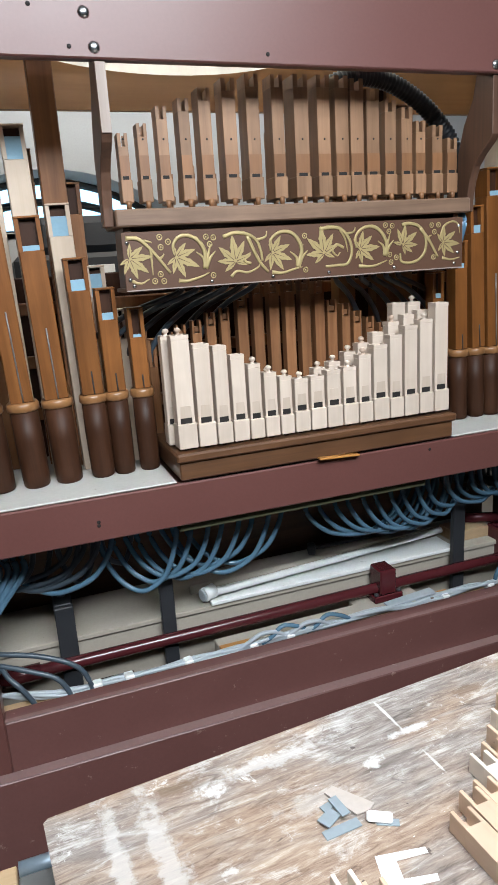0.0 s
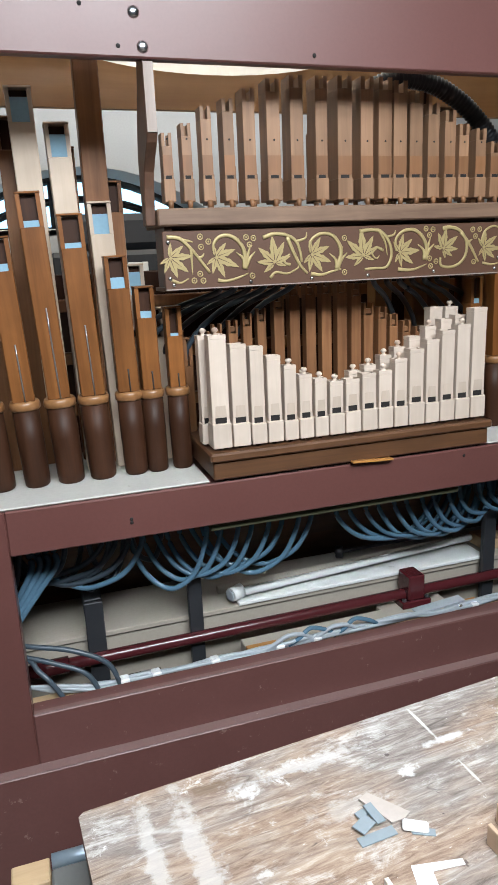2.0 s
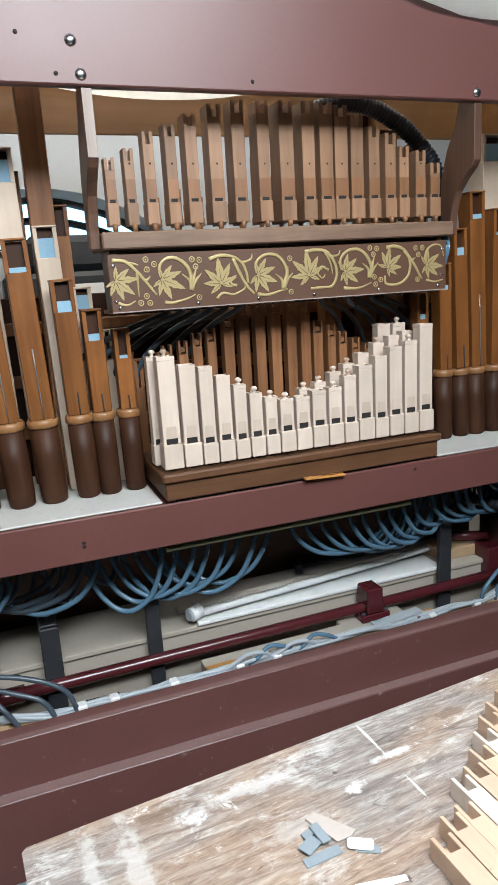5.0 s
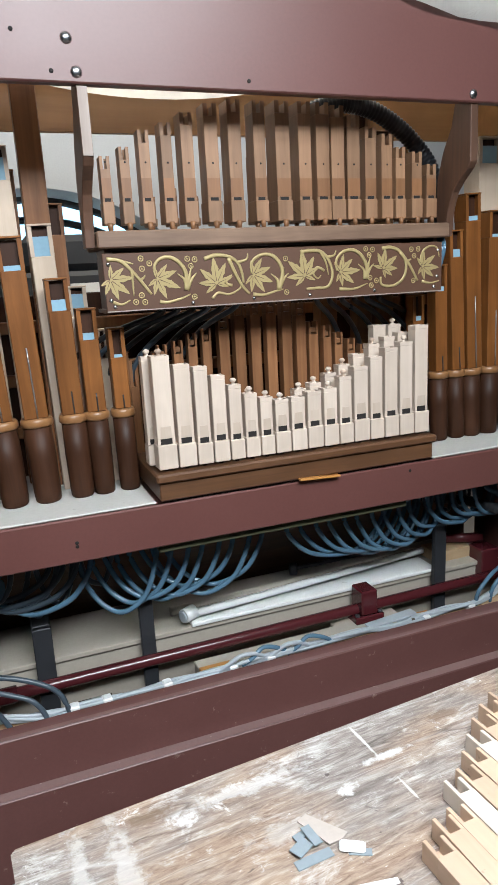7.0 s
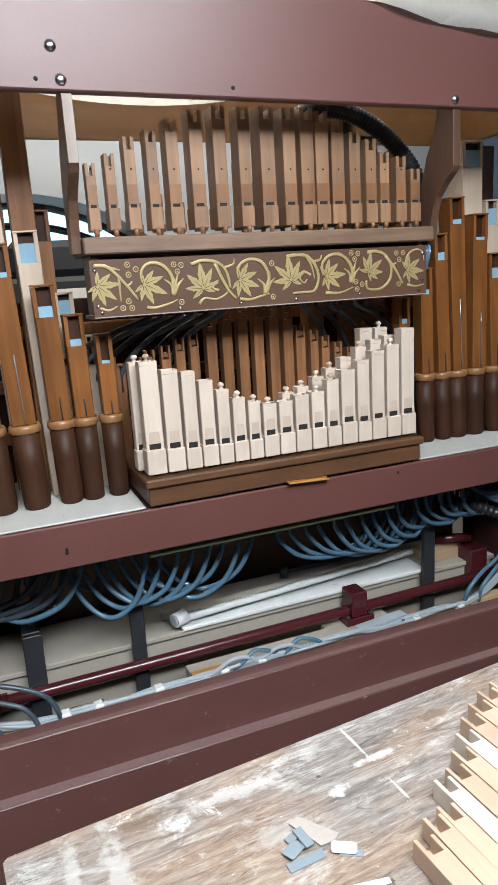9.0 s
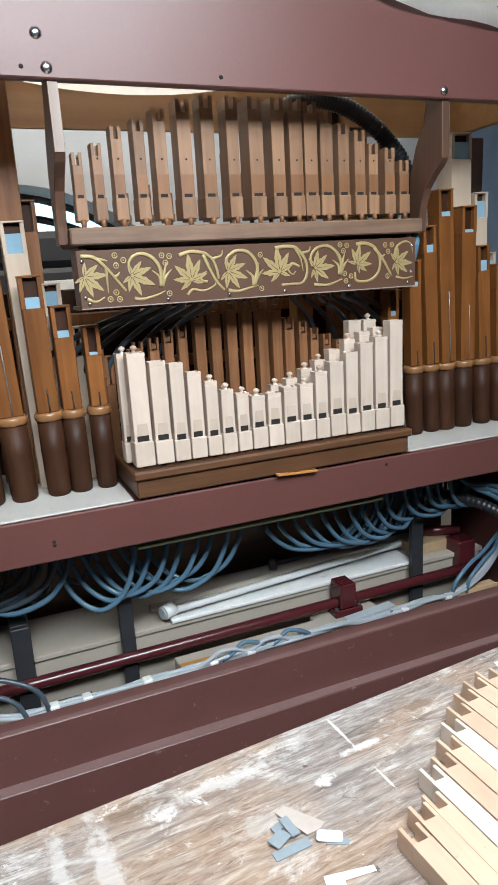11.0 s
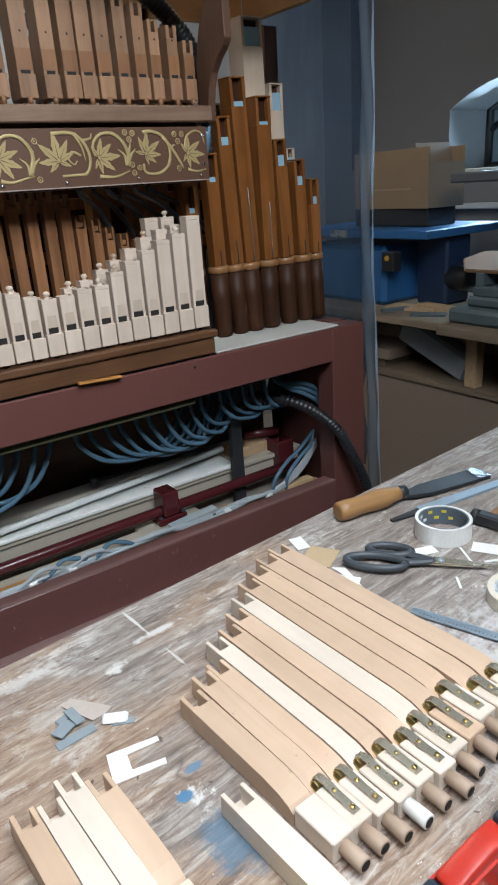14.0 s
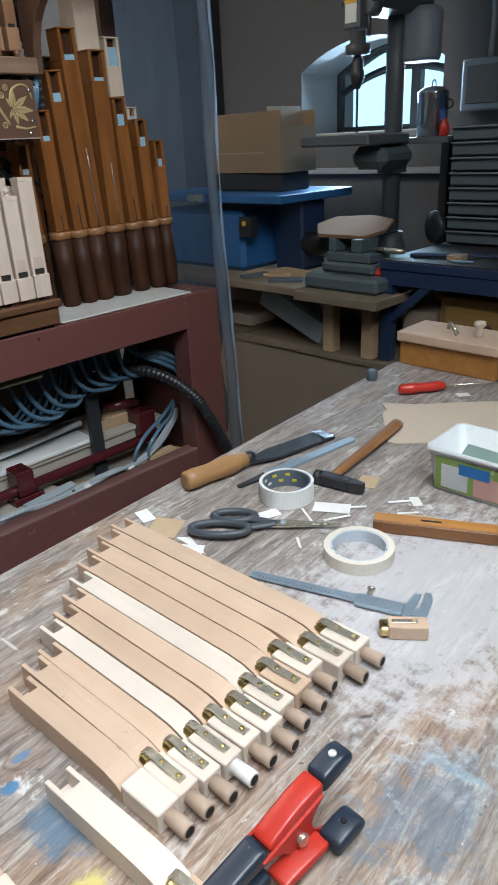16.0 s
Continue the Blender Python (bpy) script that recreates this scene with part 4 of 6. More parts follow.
for x, w, top, felt, lean in ((0.242, 0.052, 1.838, 0.85, 1.0), (0.312, 0.049, 1.772, 0.8, 1.2), (0.382, 0.050, 1.616, 0.75, 1.35), (0.440, 0.042, 1.483, 0.9, 0.9), (0.484, 0.026, 1.384, 0.0, 0.6)):
    p = thing("organ_pipe", "pale pine square pipe behind the brown ones", "organ pipe", pose(x, 1.645, TOE, 0, -lean), "pale pipes behind")
    square_body(p, w, 0.0, top - TOE, "pale", felt)
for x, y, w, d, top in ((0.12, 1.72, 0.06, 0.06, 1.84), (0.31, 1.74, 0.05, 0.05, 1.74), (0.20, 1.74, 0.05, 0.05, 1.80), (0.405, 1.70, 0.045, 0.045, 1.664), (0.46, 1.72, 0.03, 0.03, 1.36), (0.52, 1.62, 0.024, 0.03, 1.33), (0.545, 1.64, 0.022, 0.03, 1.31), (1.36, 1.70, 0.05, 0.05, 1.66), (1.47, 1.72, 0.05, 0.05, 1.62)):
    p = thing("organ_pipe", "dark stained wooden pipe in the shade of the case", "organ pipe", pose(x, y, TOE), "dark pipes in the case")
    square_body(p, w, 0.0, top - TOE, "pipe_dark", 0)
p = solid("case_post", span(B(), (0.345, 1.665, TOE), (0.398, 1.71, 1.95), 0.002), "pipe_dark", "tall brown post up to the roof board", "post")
# x where the ring sits, then the lean of each pipe
for x, r, w, top, wire, felt, lean in ((1.285, 0.024, 0.034, 1.418, 0.03, 0.3, 1.0), (1.357, 0.025, 0.036, 1.489, 0.04, 0.3, 1.6), (1.410, 0.025, 0.040, 1.574, 0.06, 0.5, 2.8), (1.460, 0.028, 0.047, 1.663, 0.19, 0.3, 2.7), (1.523, 0.029, 0.047, 1.620, 0.15, 0.2, 0.8), (1.587, 0.026, 0.040, 1.519, 0.06, 0.7, 3.0), (1.648, 0.025, 0.037, 1.467, 0.04, 0.6, 2.6), (1.700, 0.022, 0.033, 1.414, 0.03, 0.5, 2.6)):
    big_pipe(x + (1.206 - TOE) * math.tan(radians(lean)), 1.565, r, w, top, "pipe_brown", wire, felt * 0.7, "brown varnished", lean)
for x, w, top in ((1.568, 0.066, 1.815), (1.645, 0.046, 1.664), (1.690, 0.032, 1.50)):
    p = thing("organ_pipe", "pale pine square pipe behind the brown ones", "organ pipe", pose(x, 1.655, TOE, 0, -1.0), "pale pipes behind")
    square_body(p, w, 0.0, top - TOE, "pale", 0.8)

# dark rank behind the pale pipes
dark = [(0.575, 1.33), (0.605, 1.345), (0.643, 1.352), (0.678, 1.366), (0.713, 1.375), (0.757, 1.402), (0.797, 1.43), (0.838, 1.43), (0.879, 1.43), (0.920, 1.43), (0.958, 1.42), (0.992, 1.372), (1.030, 1.36), (1.062, 1.34), (1.098, 1.322), (1.135, 1.305)]
for k, (x, top) in enumerate(dark):
    p = thing("organ_pipe", "narrow brown pipe behind the pale ones", "organ pipe", pose(x, 1.575, 1.0875, 0, 0, random.uniform(-1, 1)), "narrow brown pipes below the frieze")
    w = 0.0225 if k < 5 or k > 11 else 0.026
    part("body", span(B(), (-w / 2, 0, 0), (w / 2, w, top - 1.1175), 0.0008), "pipe_dark", p)
    for a in (-w / 2, w / 2 - 0.005):
        part("top_cheek", span(B(), (a, 0, top - 1.1175), (a + 0.005, w, top - 1.0875)), "pipe_dark", p)
    part("stopper", box(B(), (w - 0.012, w - 0.006, 0.012), (0, w / 2, top - 1.108), 0.001), "pipe_cap", p, "chestnut stopper")

# black tubes fanning out under the upper chest
for k in range(6):
    for side in (-1, 1):
        x0 = 0.88 + side * (0.10 + 0.035 * k)
        x1 = 0.88 + side * (0.22 + 0.055 * k)
        solid("air_tube", sweep(B(), [(x0, 1.53, 1.43), (x0 + side * 0.012, 1.545, 1.415), ((x0 + x1) / 2 + side * 0.01, 1.59, 1.375), (x1, 1.63, 1.30), (x1 + side * 0.01, 1.66, 1.20), (x1 + side * 0.01, 1.66, 1.01)], 0.0065, 8, 4), "tube_dark" if (k + side) % 2 else "black", "thin dark air tube under the upper chest", "tube", group="dark tubes under the upper chest")

# ---- the bench ----
BENCH = Matrix.Translation((0.183, 0.767, 0.85)) @ pose(0, 0, 0, 0, 0, 4.5)
bench = thing("workbench", "paint-splashed plywood workbench with worn grey wood", "workbench", BENCH)
outline = [(0.006, -0.001), (1.95, 0.0), (1.95, -0.95), (0.0, -0.95), (0.0, -0.007)]
part("bench_top", slab(B(), outline, 0.004, Matrix.Translation((0, 0, -0.004))), "bench", bench)
part("bench_core", slab(B(), [(x * 0.9985 + 0.001, y * 0.998 - 0.001) for x, y in outline], 0.036, Matrix.Translation((0, 0, -0.041))), "bench_edge", bench, "plywood edge of the bench")
for u in (0.12, 1.83):
    for v in (-0.09, -0.86):
        part("bench_leg", span(B(), (u - 0.04, v - 0.04, -0.85), (u + 0.04, v + 0.04, -0.0415), 0.004), "bench_edge", bench)
part("apron", span(B(), (0.16, -0.10, -0.16), (1.79, -0.075, -0.0415), 0.002), "bench_edge", bench)

# ---- dust sheets ----
def cloth(profile, along, jitter, seed, swap=False):
    """A thin sheet drawn along a line from a profile, with folds."""
    bm = B()
    rows = []
    for i, a in enumerate(along):
        row = []
        for j, (p, z) in enumerate(profile):
            q = noise.noise((a * 4 + seed, p * 6, z * 5)) * jitter
            row.append(bm.verts.new((a, p + q, z + q * 0.7) if not swap else (p + q, a, z)))
        rows.append(row)
    for r0, r1 in zip(rows, rows[1:]):
        for j in range(len(profile) - 1):
            bm.faces.new((r0[j], r0[j + 1], r1[j + 1], r1[j])).smooth = True
    bmesh.ops.solidify(bm, geom=bm.faces[:], thickness=0.0006)
    return bm


bm = cloth([(1.368, 0.0), (1.372, 0.03), (1.42, 0.05), (1.55, 0.09), (1.75, 0.13), (1.95, 0.16), (2.15, 0.15), (2.28, 0.07), (2.33, -0.01)], [-0.4 + 0.05 * k for k in range(45)], 0.02, 3)
for v in bm.verts:
    t = min(max((v.co.x - 0.85) / 0.6, 0), 1)
    front_edge = v.co.y < 1.40
    v.co.z += 2.053 - (0.078 * t * t * (3 - 2 * t) if front_edge else 0.0)
    if front_edge:
        v.co.y = 1.362 + 0.006 * math.sin(v.co.x * 31)
solid("dust_sheet", bm, DUST, "milky plastic dust sheet draped over the organ", "dust sheet")
side = [(1.785 + 0.012 * math.sin(k * 1.7), 0.55 + 0.085 * k) for k in range(18)]
curtain = thing("plastic_curtain", "clear bluish polythene curtain hanging beside the organ", "plastic sheet")
part("sheet", cloth(side, [1.437 + 0.02 * k for k in range(24)], 0.012, 7, True), FILM, curtain)
bm = B()
rows = []
for k in range(32):
    z = 2.05 - 1.72 * k / 31
    x = 1.752 + 0.045 * max((1.35 - z) / 0.95, 0) ** 1.4 + 0.003 * math.sin(z * 9)
    rows.append([bm.verts.new((x + 0.044 * j / 4, 1.428 + 0.004 * math.sin(j * 2.1 + z * 14), z)) for j in range(5)])
for r0, r1 in zip(rows, rows[1:]):
    for j in range(4):
        bm.faces.new((r0[j], r0[j + 1], r1[j + 1], r1[j])).smooth = True
bmesh.ops.solidify(bm, geom=bm.faces[:], thickness=0.0008)
part("hem", bm, HEM, curtain, "folded front hem of the film")
# pale roll that draws the highlight along the hem's edge
part("crease", sweep(B(), [(1.7965 + 0.045 * max((1.35 - z) / 0.95, 0) ** 1.4 + 0.003 * math.sin(z * 9), 1.424 + 0.002 * math.sin(z * 23), z) for z in [2.05 - 1.72 * k / 31 for k in range(32)]], lambda t: 0.0035 + 0.0018 * math.sin(t * 40), 8, 2, 0.6), EDGE, curtain, "crease of the hem with its bright gloss in the colour")


# ---- lower compartment ----
def rod(name, pts, r, mat, label, category, group="", seg=10, steps=6, rings=0.0):
    rad = r if not rings else (lambda t: r * (1 + 0.10 * math.sin(t * rings)))
    return solid(name, sweep(B(), pts, rad, seg, steps), mat, label, category, group=group)


trunk = thing("wind_trunk", "long dusty beige wooden wind trunk", "wind trunk")
part("trunk_box", span(B(), (0.03, 1.63, 0.401), (1.66, 1.83, 0.585), 0.003), "trunk", trunk)
part("trunk_lid", span(B(), (0.025, 1.622, 0.586), (1.665, 1.835, 0.600), 0.002), "trunk", trunk)
solid("white_board", span(B(), (0.635, 1.605, 0.6015), (1.40, 1.70, 0.612), 0.002), "white_gloss", "glossy white board lying on the trunk", "board", pose(0, 0.01, 0, 0, 0, 0))
wt2 = thing("white_pipe", "white plastic pipe with a thick end cap", "pipe")
part("pipe_body", sweep(B(), [(0.63, 1.632, 0.630), (1.0, 1.660, 0.634), (1.40, 1.690, 0.640)], 0.010, 10, 3), "white_gloss", wt2)
part("end_cap", sweep(B(), [(0.618, 1.628, 0.632), (0.650, 1.641, 0.634)], 0.0195, 16, 2), "white_gloss", wt2)
part("cap_disc", lathe(B(), [(0.015, 0), (0.0165, 0.001), (0.0165, 0.003), (0.012, 0.004)], 18, pose(0.6165, 1.6275, 0.632, 0, -90, 22)), "cable", wt2, "grey disc in the cap")
rod("grey_pipe", [(0.60, 1.705, 0.614), (1.0, 1.725, 0.614), (1.42, 1.75, 0.614)], 0.012, "trunk", "grey dusty pipe beside the white one", "pipe", steps=2)
ox = thing("iron_pipe", "glossy oxblood-painted iron pipe", "pipe")
part("pipe_body", sweep(B(), [(0.03, 1.585, 0.553), (0.8, 1.58, 0.560), (1.66, 1.58, 0.566)], 0.0155, 14, 3), "oxide", ox)
part("socket", sweep(B(), [(0.10, 1.5845, 0.5535), (0.19, 1.584, 0.5545)], 0.0205, 14, 2), "oxide", ox)
cl = thing("pipe_clamp", "oxblood pipe clamp block with bolts", "clamp")
part("block", span(B(), (1.105, 1.548, 0.552), (1.155, 1.61, 0.625), 0.004), "oxide", cl)
part("flange", span(B(), (1.085, 1.545, 0.530), (1.175, 1.60, 0.5515), 0.003), "oxide", cl)
for x in (1.094, 1.166):
    part("bolt", lathe(B(), [(0.007, 0), (0.007, 0.005), (0.002, 0.007)], 6), "iron", cl, "", pose(x, 1.555, 0.5518))
part("carrier", span(B(), (1.03, 1.52, 0.50), (1.23, 1.60, 0.5295), 0.002), "trunk", cl)
c2 = thing("pipe_clamp", "oxblood pipe clamp block near the case side", "clamp")
part("block", span(B(), (1.555, 1.60, 0.545), (1.62, 1.67, 0.64), 0.004), "oxide", c2)
part("flange", sweep(B(), [(1.49, 1.70, 0.66), (1.60, 1.66, 0.655)], 0.016, 12, 2), "oxide", c2)
for x, y, z0, z1, w, d in ((0.262, 1.60, 0.401, 0.700, 0.045, 0.018), (0.514, 1.60, 0.401, 0.74, 0.036, 0.018), (1.395, 1.60, 0.401, 0.76, 0.040, 0.018)):
    st = thing("iron_upright", "black iron upright of the inner frame", "upright", pose(x, y, 0), "iron uprights")
    part("bar", span(B(), (-w / 2, -d / 2, z0), (w / 2, d / 2, z1), 0.002), "iron", st)
    if x < 0.3:
        part("top_block", span(B(), (-w / 2, d / 2, z1 - 0.05), (w / 2, d / 2 + 0.10, z1), 0.004), "iron", st)
        part("bolt", lathe(B(), [(0.009, 0), (0.008, 0.005), (0.002, 0.006)], 10), "iron", st, "", pose(0, 0.06, z1))
solid("inner_ledge", span(B(), (0.09, FY + 0.052, 0.50), (1.63, 1.515, 0.53), 0.002), "raw", "raw wooden ledge behind the bottom rail", "ledge")
solid("wooden_block", span(B(), (0.62, 1.518, 0.5), (1.08, 1.565, 0.536), 0.002), "trunk", "long dusty wooden block with an orange end", "block")
solid("wooden_offcut", span(B(), (0.619, 1.495, 0.5305), (0.70, 1.516, 0.545), 0.001), "orange_wood", "small orange wooden offcut on the ledge", "offcut")
solid("wooden_offcut", span(B(), (1.20, 1.49, 0.5305), (1.29, 1.512, 0.548), 0.001), "orange_wood", "small orange wooden offcut on the ledge", "offcut")
solid("wooden_offcut", span(B(), (1.46, 1.485, 0.5305), (1.60, 1.515, 0.546), 0.001), "raw", "raw wooden offcut on the ledge", "offcut")
solid("wooden_offcut", span(B(), (1.43, 1.66, 0.6005), (1.56, 1.74, 0.635), 0.002), "raw", "raw wooden block on the trunk", "offcut")
solid("metal_plate", span(B(), (0.29, 1.475, 0.5305), (0.40, 1.512, 0.54), 0.001), "steel", "small dull metal plate on the ledge", "plate")
solid("mounting_plate", box(B(), (0.150, 0.030, 0.006), (0, 0, 0), 0.001), "cable", "grey metal mounting plate beside the pipe clamp", "plate", pose(1.165, 1.497, 0.5565, 0, -3, 2))
for x in (1.12, 1.17, 1.225):
    solid("small_clip", box(B(), (0.012, 0.016, 0.014), (0, 0, 0), 0.002), "steel_dull", "small metal clip under the plate", "clip", pose(x, 1.487, 0.5455, 0, 8), "clips under the plate")
solid("felt_strip", span(B(), (0.53, 1.44, 0.898), (1.175, 1.50, 0.9205), 0.002), "olive", "olive green felt strip under the beam", "strip")
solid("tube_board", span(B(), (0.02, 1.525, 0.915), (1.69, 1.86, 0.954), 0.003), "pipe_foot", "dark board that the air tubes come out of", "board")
dr = solid("damper_rod", sweep(B(), [(0.993, 1.787, 0.622), (1.169, 1.806, 0.612), (1.32, 1.815, 0.608)], 0.006, 8, 2), "black", "thin black rod with a round end", "rod")
part("rod_end", lathe(B(), [(0.016, 0), (0.019, 0.004), (0.019, 0.02), (0.014, 0.024)], 16, pose(0.993, 1.787, 0.623, 90, 0, 65)), "black", dr)

rnd = random.Random(5)


def air_tube(x, end, low, y0, r=0.0066, mat="tube", back=0.07):
    """A tube that drops out of the board, hangs in a slack bow towards its end and goes up into the dark."""
    d = end - x
    low += rnd.uniform(-0.003, 0.003)
    pts = [(x, y0, 0.93), (x, y0, 0.875), (x + d * 0.05, y0 - 0.002, 0.825), (x + d * 0.20, y0 - 0.002, low + (0.825 - low) * 0.38), (x + d * 0.42, y0 + back * 0.10, low + 0.006), (x + d * 0.60, y0 + back * 0.3, low + 0.002),
           (x + d * 0.80, y0 + back * 0.6, low + 0.030), (x + d * 0.94, y0 + back * 0.85, low + 0.080), (end, y0 + back, 0.865), (end + d * 0.01, y0 + back, 0.92)]
    solid("air_tube", sweep(B(), pts, r, 8, 6), mat, "blue-grey slack air tube hanging under the beam" if mat == "tube" else "dark slate air tube hanging under the beam", "tube", group="air tubes under the beam")


# the first bundle bows to one side, the second to the other, ends drawn together
for k in range(8):
    air_tube(0.545 + 0.040 * k, 0.365 + 0.030 * k, 0.716 + 0.0035 * ((k * 3) % 8), 1.545 + 0.012 * (k % 2))
for k in range(6):
    air_tube(0.11 + 0.052 * k, 0.21 + 0.050 * k if k % 2 else 0.02 + 0.03 * k, 0.742 + 0.014 * (k % 3), 1.60 + 0.02 * (k % 2), 0.0068, "tube_dark", 0.04)
for k in range(4):
    air_tube(0.395 - 0.030 * k, 0.13 - 0.05 * k, 0.742 + 0.010 * k, 1.575 + 0.012 * k, 0.0070, "tube" if k == 0 else "tube_dark")
for k in range(10):
    air_tube(0.880 + 0.042 * k, 1.235 + 0.022 * k, (0.748, 0.738, 0.742, 0.730, 0.734, 0.728, 0.736, 0.744, 0.756, 0.766)[k], 1.545 + 0.012 * (k % 2))
for k in range(5):
    air_tube(1.315 + 0.040 * k, 1.56 + 0.022 * k, 0.768 + 0.006 * (k % 3), 1.55 + 0.012 * (k % 2))
for k in range(4):
    air_tube(1.34 + 0.05 * k, 1.43 + 0.05 * k, 0.785, 1.60 + 0.015 * (k % 2), 0.0062, "tube_dark", 0.03)
for k in range(3):
    rod("air_tube", [(1.50 + 0.01 * k, 1.60, 0.93), (1.53 + 0.012 * k, 1.55, 0.855 - 0.006 * k), (1.60, 1.52, 0.845 - 0.016 * k), (1.66, 1.52, 0.80 - 0.016 * k), (1.69, 1.54, 0.70)], 0.0075, "tube", "blue-grey tube bending towards the case side", "tube", "air tubes under the beam")
for k in range(4):
    rod("air_tube", [(0.128 + 0.018 * k, 1.575, 0.93), (0.132 + 0.018 * k, 1.57, 0.865), (0.135 + 0.018 * k, 1.56, 0.828), (0.110 + 0.014 * k, 1.545, 0.785), (0.070 + 0.010 * k, 1.53, 0.725), (0.035 + 0.006 * k, 1.52, 0.66)], 0.0072, "tube", "pale blue-grey tube slanting down to the case side", "tube", "air tubes under the beam")
for k, (dx, dz) in enumerate(((0, 0), (-0.05, -0.03), (-0.13, -0.035))):
    rod("black_cable", [(0.03, 1.56, 0.665 + dz), (0.10, 1.53, 0.655 + dz), (0.20 + dx * 0.6, 1.505, 0.635 + dz), (0.275 + dx, 1.488, 0.595 + dz * 0.5), (0.300 + dx, 1.478, 0.531), (0.300 + dx, 1.47, 0.49)], 0.0062, "tube_dark", "thick dark grey cable looping onto the ledge", "cable", "dark cables at the ledge")
for k in range(4):
    o = 0.007 * k
    pts = [(0.05, 1.53, 0.575 - o), (0.15, 1.50, 0.545 + o * 0.6)]
    pts += [(0.25 + 0.1 * i, 1.487 + 0.008 * math.sin(i * 1.9 + k * 2.1), 0.537 + 0.006 * (k % 2) + (0.010 * abs(math.sin(i * 1.3 + k)) if 5 <= i <= 8 else 0) + 0.0022 * max(i - 7, 0)) for i in range(13)]
    pts += [(1.56, 1.50, 0.575 + o), (1.66, 1.54, 0.62 + o)]
    rod("grey_cable", pts, 0.0052, "cable", "light grey cable clipped along the ledge", "cable", "grey cables along the ledge", 8, 4)
for k in range(4):
    x = 0.705 + 0.062 * k
    rod("grey_cable", [(x - 0.045, 1.484, 0.541), (x - 0.018, 1.480, 0.556), (x + 0.015, 1.478 + 0.006 * (k % 2), 0.572 + 0.004 * (k % 2)), (x + 0.055, 1.480, 0.566), (x + 0.085, 1.486, 0.545)], 0.0056, "tube" if k % 2 else "cable", "blue-grey cable twisted in a loop along the ledge", "cable", "cable loops")
for x in (0.31, 0.385, 0.53, 0.70, 0.80, 1.27, 1.42):
    solid("cable_clip", box(B(), (0.022, 0.026, 0.020), (0, 0, 0), 0.003), "white_gloss", "small white cable clip", "clip", pose(x, 1.486, 0.5405, 0, random.uniform(-6, 6), random.uniform(-8, 8)), "cable clips")
for k in range(2):
    rod("grey_cable", [(1.44 + 0.05 * k, 1.487, 0.54), (1.445 + 0.05 * k, 1.48, 0.585), (1.50 + 0.05 * k, 1.49, 0.625), (1.58 + 0.04 * k, 1.52, 0.64), (1.66, 1.55, 0.67)], 0.0058, "tube", "blue-grey cable loop at the end of the ledge", "cable", "cable loops")
rod("corrugated_hose", [(1.42, 1.72, 0.80), (1.50, 1.60, 0.81), (1.565, 1.48, 0.79), (1.61, 1.398, 0.735), (1.645, 1.375, 0.665), (1.69, 1.365, 0.57), (1.73, 1.362, 0.47), (1.77, 1.36, 0.34), (1.79, 1.36, 0.1), (1.79, 1.36, 0.0)], 0.0155, "black", "black corrugated hose hanging out of the case", "hose", seg=12, steps=30, rings=2 * math.pi * 80)
rod("corrugated_hose", [(0.96, 1.60, 1.75), (0.985, 1.59, 1.835), (1.05, 1.575, 1.868), (1.13, 1.57, 1.866), (1.21, 1.57, 1.836), (1.28, 1.57, 1.785), (1.335, 1.57, 1.715), (1.37, 1.58, 1.60), (1.38, 1.60, 1.46)], 0.020, "black", "black corrugated hose arching behind the slim pipes", "hose", seg=12, steps=26, rings=2 * math.pi * 70)
for x, y, w, z0, z1 in ((1.21, 1.72, 0.045, 1.59, 1.88), (1.28, 1.74, 0.06, 1.59, 1.84), (1.35, 1.70, 0.03, 1.5, 1.80), (1.12, 1.76, 0.05, 1.59, 1.87)):
    p = thing("organ_pipe", "amber wooden pipe behind the hose", "organ pipe", pose(x, y, 1.007 if x < 1.24 else TOE), "amber pipes behind the hose")
    square_body(p, w, 0.0, z1 - (1.007 if x < 1.24 else TOE), "pipe_ring", 0)
# blue plastic connector beside the frieze
rod("blue_tube", [(1.300, 1.50, 1.562), (1.298, 1.475, 1.545), (1.293, 1.47, 1.52), (1.290, 1.478, 1.49)], 0.008, "tube", "short pale blue tube at the chest end", "tube", seg=12)


# ---- small wooden pipes lying on the bench ----
BZ = 0.8505


